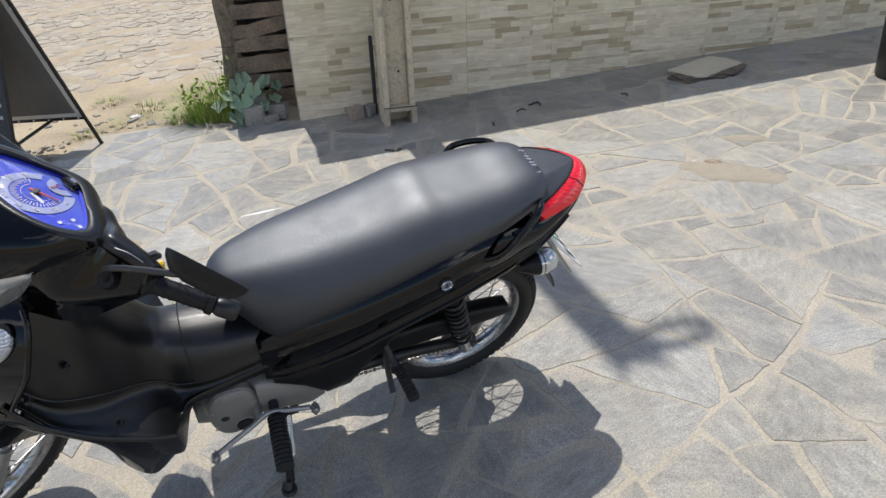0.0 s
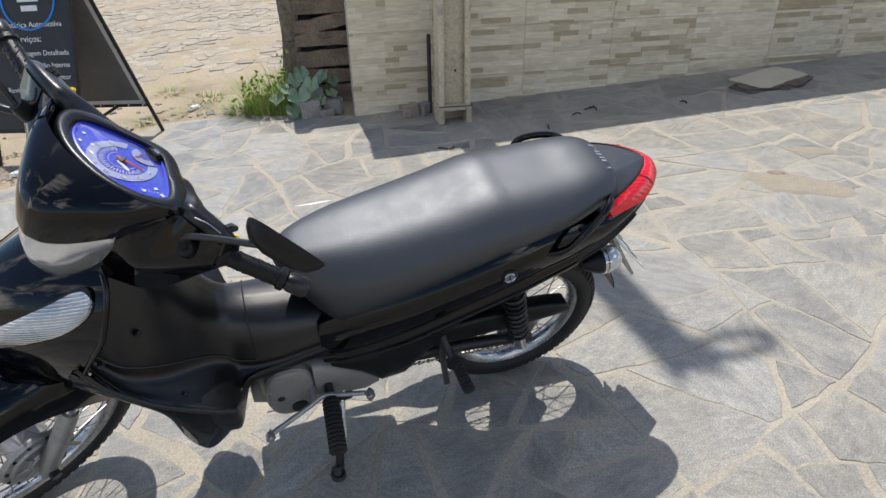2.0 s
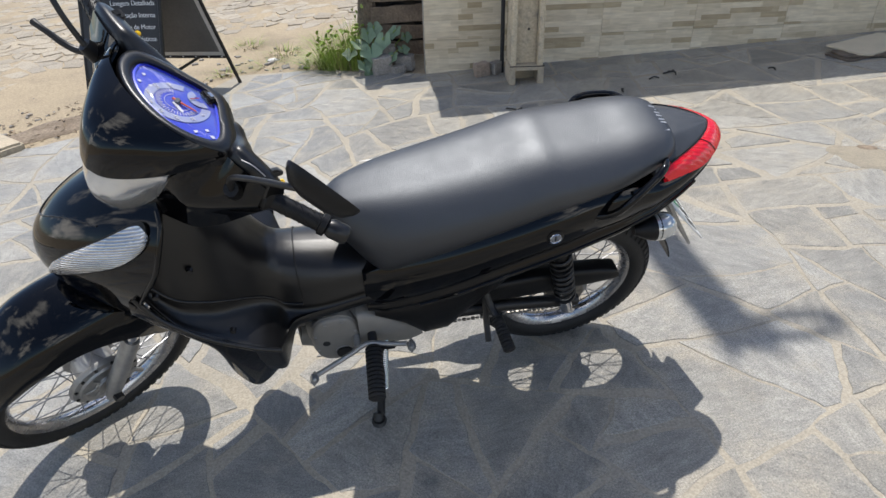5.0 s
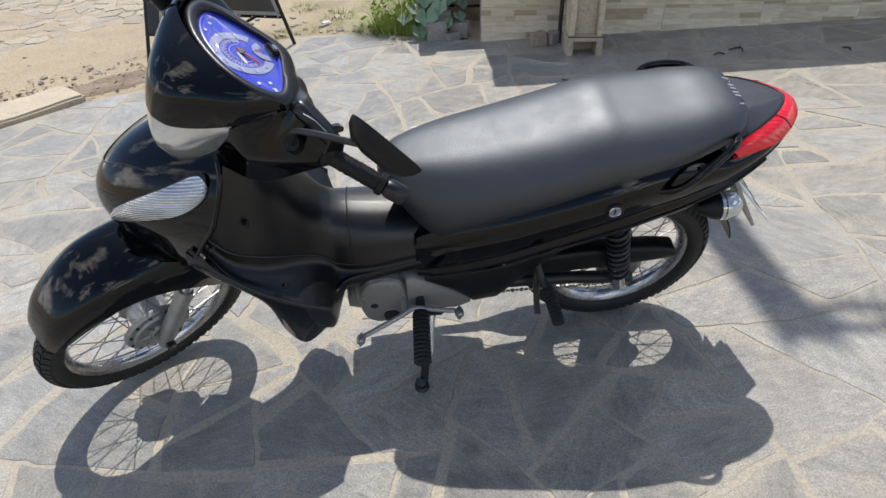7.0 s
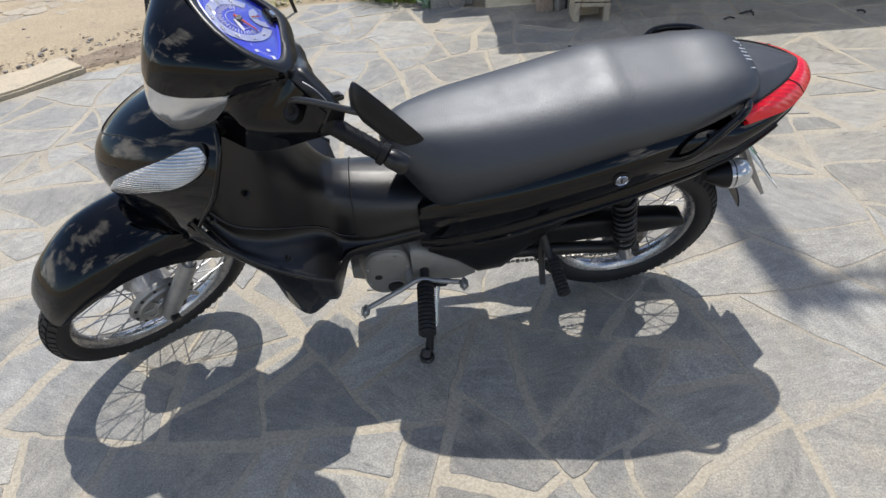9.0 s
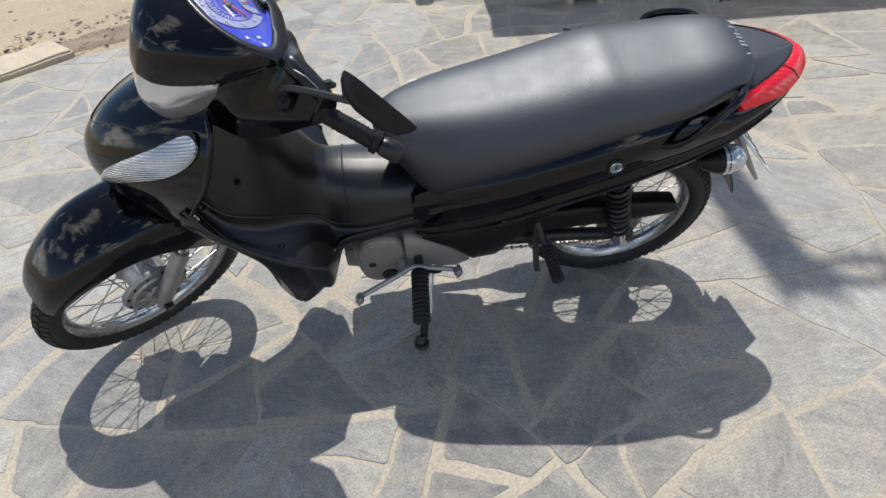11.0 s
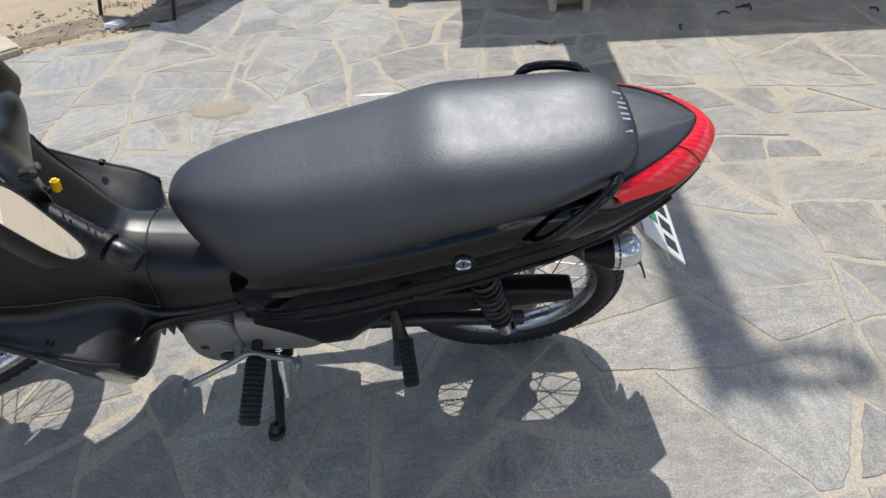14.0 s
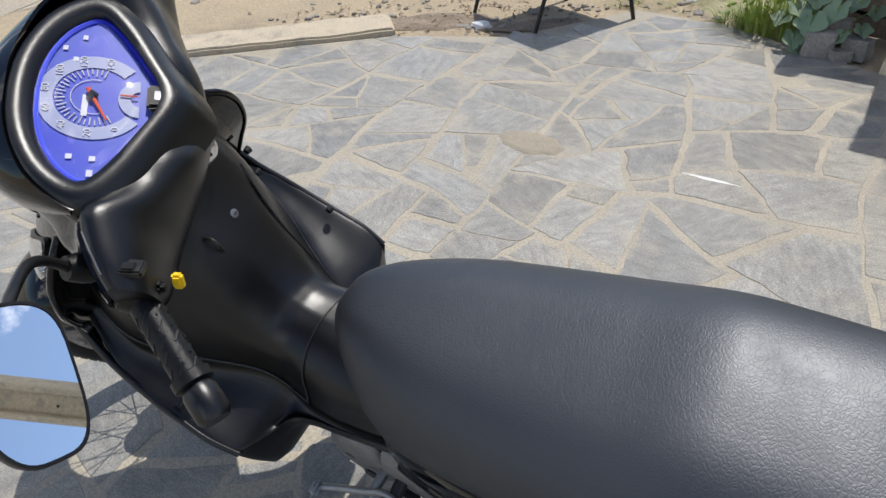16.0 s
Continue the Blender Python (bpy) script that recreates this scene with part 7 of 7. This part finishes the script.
def broken_tile(x, y, z, sx, sy, rz, tip, material, label, seed):
    """A tile with snapped corners and one ragged side."""
    rng = random.Random(seed)
    corners = [(-0.5, -0.40), (-0.42, -0.5), (0.1, -0.47), (0.46, -0.5), (0.5, 0.1), (0.40, 0.5), (-0.5, 0.5)]
    out = [np.array((a * sx * rng.uniform(0.86, 1.0), b * sy * rng.uniform(0.8, 1.0))) for a, b in corners]
    c, vs, fs = slab_verts(rough_outline(out, rng, 0.03, 0.004), 0.010, 0.0, 0.0015)
    me = bpy.data.meshes.new("broken_tile")
    me.from_pydata(vs, [], fs)
    me.materials.append(material)
    ob = new("broken_tile", me)
    ob.matrix_world = Matrix.Translation((x, y, z)) @ Matrix.Rotation(radians(rz), 4, "Z") @ Matrix.Rotation(radians(tip), 4, "X")
    tagged(ob, label, "tile", group="broken tiles")


for i, (x, y, z, sx, sy, rz, tip) in enumerate(((3.42, 2.04, 0.002, 0.46, 0.22, 10, 1), (3.60, 2.00, 0.002, 0.40, 0.18, 20, 1), (3.36, 2.00, 0.014, 0.30, 0.16, -14, 1), (3.66, 1.98, 0.014, 0.30, 0.14, 26, 2), (3.50, 1.97, 0.014, 0.26, 0.11, 4, 2))):
    broken_tile(x, y, z, sx, sy, rz, tip, M_SHARD, "dark brown shard of wall tile at the wall's foot", 30 + i)
broken_tile(3.53, 2.09, 0.026, 0.54, 0.29, 12, 2, M_SPARE, "pale broken wall tile lying on darker shards", 41)

# concrete kerb along the sand
d = Vector((-1.66, 2.36, 0)) - Vector((-2.75, 1.42, 0))
bm = box((d.length + 2.4, 0.30, 0.09), (-(2.4) / 2, 0.15, -0.012), 0.0)
bmesh.ops.subdivide_edges(bm, edges=[e for e in bm.edges if e.calc_length() > 1], cuts=70)
bmesh.ops.subdivide_edges(bm, edges=[e for e in bm.edges if 0.2 < e.calc_length() < 0.4], cuts=5)
bmesh.ops.bevel(bm, geom=[e for e in bm.edges if len(e.link_faces) == 2 and e.calc_face_angle(0) > 1.2], offset=0.012, segments=2, affect="EDGES")
for v in bm.verts:
    p = v.co
    v.co = p + Vector((0, 0.012 * noise.noise((p.x * 5, p.y * 5, 1)) + 0.006 * noise.noise((p.x * 19, p.y * 19, 3)), 0.009 * noise.noise((p.x * 4, p.y * 7, 6)) + 0.004 * noise.noise((p.x * 23, p.y * 23, 9))))
single("kerb", bm, M_CONCRETE, "low worn concrete kerb between paving and sand", "kerb", kind="structure",
       m=Matrix.Translation((Vector((-1.66, 2.36, 0.005)) + Vector((-2.75, 1.42, 0))) / 2) @ Matrix.Rotation(math.atan2(d.y, d.x), 4, "Z"))

# rubble and dry leaves in the sand, one heap
rng = random.Random(21)
bm = bmesh.new()
for _ in range(900):
    x, y = rng.uniform(-3.6, 0.3), rng.uniform(2.3, 4.2)
    if edge_side(x, y) > -0.05 or (x < -1.7 and edge_side(x, y) > -0.36):
        continue
    if rng.random() > max(0.08, 1.3 + edge_side(x, y) * 1.4):
        continue
    s = rng.uniform(0.005, 0.030) if rng.random() < 0.9 else rng.uniform(0.03, 0.06)
    box((s * rng.uniform(0.8, 1.8), s, s * rng.uniform(0.3, 0.7)), (x, y, -0.012), s * 0.12, bm, rot=Matrix.Rotation(rng.uniform(0, 3), 4, "Z") @ Matrix.Rotation(rng.uniform(-0.3, 0.3), 4, "X"), seg=1)
tagged(single("rubble", bm, M_ROCK, "scattered rubble and grit on the sand", "rubble", smooth=20), kind="stuff")
bm = bmesh.new()
for _ in range(420):
    x, y = rng.uniform(-2.9, -0.55), rng.uniform(2.35, 3.3)
    if edge_side(x, y) > -0.03 or edge_side(x, y) < -0.75 or (x < -1.7 and edge_side(x, y) > -0.34):
        continue
    R = Matrix.Translation((x, y, -0.004)) @ Euler((rng.uniform(-0.6, 0.6), rng.uniform(-0.6, 0.6), rng.uniform(0, 6.3))).to_matrix().to_4x4()
    l, w = rng.uniform(0.012, 0.035), rng.uniform(0.004, 0.011)
    bm.faces.new([bm.verts.new(R @ Vector(p)) for p in ((-l, 0, 0), (0, -w, 0.003), (l, 0, 0), (0, w, 0.003))])
tagged(single("leaf_litter", bm, mat("dry_leaves", (0.27, 0.20, 0.13), 0.8, second=(0.19, 0.15, 0.105), scale=9, vary=0.3), "dry brown leaf litter beside the kerb", "leaves", smooth=0), kind="stuff")


def crumple(x, y, z, s, seed, label):
    bm = bmesh.new()
    bmesh.ops.create_icosphere(bm, subdivisions=3, radius=1)
    for v in bm.verts:
        n = noise.noise((v.co.x * 1.9 + seed, v.co.y * 1.9, v.co.z * 1.9)) + 0.5 * noise.noise((v.co.x * 5 + seed, v.co.y * 5, v.co.z * 5))
        v.co = v.co * (1 + 0.35 * n)
        v.co = Vector((v.co.x * s, v.co.y * s * 0.6, max(-0.25, v.co.z) * s * 0.4))
    single("plastic_litter", bm, M_BAG, label, "litter", smooth=20, m=Matrix.Translation((x, y, z)))


crumple(-1.28, 2.69, 0.0, 0.065, 3, "crumpled white plastic bag on the dirt")
crumple(-0.30, 3.62, -0.01, 0.045, 8, "crumpled white plastic scrap on the sand")

# small twigs and chips on the paving
for i, (x, y, l) in enumerate(((2.12, 2.15, 0.10), (2.18, 2.10, 0.08), (2.06, 2.08, 0.06), (1.78, 1.98, 0.05), (1.05, 1.93, 0.06), (1.10, 1.88, 0.04), (2.75, 1.95, 0.05))):
    a = i * 1.3
    single("twig", tube([(0, 0, 0.006), (l * 0.5 * math.cos(a), l * 0.5 * math.sin(a), 0.012), (l * math.cos(a + 0.4), l * math.sin(a + 0.4), 0.005)], 0.005, 6, 8), M_DARKHOLE,
           "dark dry twig lying on the paving", "twig", group="twigs on the paving", m=Matrix.Translation((x, y, 0)))


def flat_patch(name, x, y, a, b, turn, z, material, label, category, seed, rag=0.45):
    """A thin uneven smear lying on the stones."""
    ring = []
    for t in np.linspace(0, 2 * math.pi, 30, endpoint=False):
        r = 1 + rag * noise.noise((math.cos(t) * 1.5 + seed, math.sin(t) * 1.5, seed)) + 0.2 * noise.noise((math.cos(t) * 5 + seed, math.sin(t) * 5, seed))
        p = Matrix.Rotation(turn, 2) @ Vector((a * r * math.cos(t), b * r * math.sin(t)))
        ring.append((x + p.x, y + p.y))
    loops = [[(x + (u - x) * f, y + (w - y) * f, zz) for u, w in ring] for f, zz in ((1.0, z - 0.006), (0.96, z - 0.0016), (0.6, z), (0.15, z))]
    single(name, loft(loops), material, label, category, smooth=60)


M_SOIL = mat("dark_soil", (0.17, 0.13, 0.092), 0.95, second=(0.24, 0.19, 0.14), scale=6, grain=0.4, grain_scale=60, bump=1.0, bump_scale=45, dirt=(0.31, 0.25, 0.18), dirt_scale=7)
M_STAIN = mat("dusty_mud", (0.30, 0.262, 0.200), 0.92, second=(0.262, 0.232, 0.182), scale=14, grain=0.22, grain_scale=160, bump=0.4, bump_scale=90)
flat_patch("sand_patch", -0.43, 1.49, 0.14, 0.085, -0.1, 0.0036, M_STAIN, "thin brown patch of sand on the paving", "sand", 2.0, 0.18)
flat_patch("mud_stain", 2.80, 0.985, 0.12, 0.055, -0.6, 0.0036, M_STAIN, "dried brown mud stain on the paving", "stain", 3.0, 0.2)
flat_patch("mud_stain", 2.43, 0.69, 0.24, 0.12, -0.9, 0.0036, M_STAIN, "wide dried mud stain on the paving", "stain", 9.0, 0.3)
flat_patch("oil_spot", 2.437, 0.836, 0.045, 0.028, -0.6, 0.0046, M_SOIL, "small dark oil spot on dried mud", "stain", 4.0, 0.1)
flat_patch("lime_streak", 0.26, 1.505, 0.10, 0.008, -0.05, 0.0022, mat("white_lime", (0.72, 0.71, 0.68), 0.9, second=(0.6, 0.58, 0.54), scale=40), "thin white lime streak along a paving joint", "lime", 5.0)

flat_patch("soil_patch", -1.62, 2.66, 0.42, 0.15, 0.55, -0.003, M_SOIL, "dark brown soil with leaf litter beside the kerb", "soil", 7.0)
flat_patch("soil_patch", -0.98, 2.84, 0.32, 0.12, 0.45, -0.003, M_SOIL, "dark brown ground under the folding sign", "soil", 11.0)


paving()
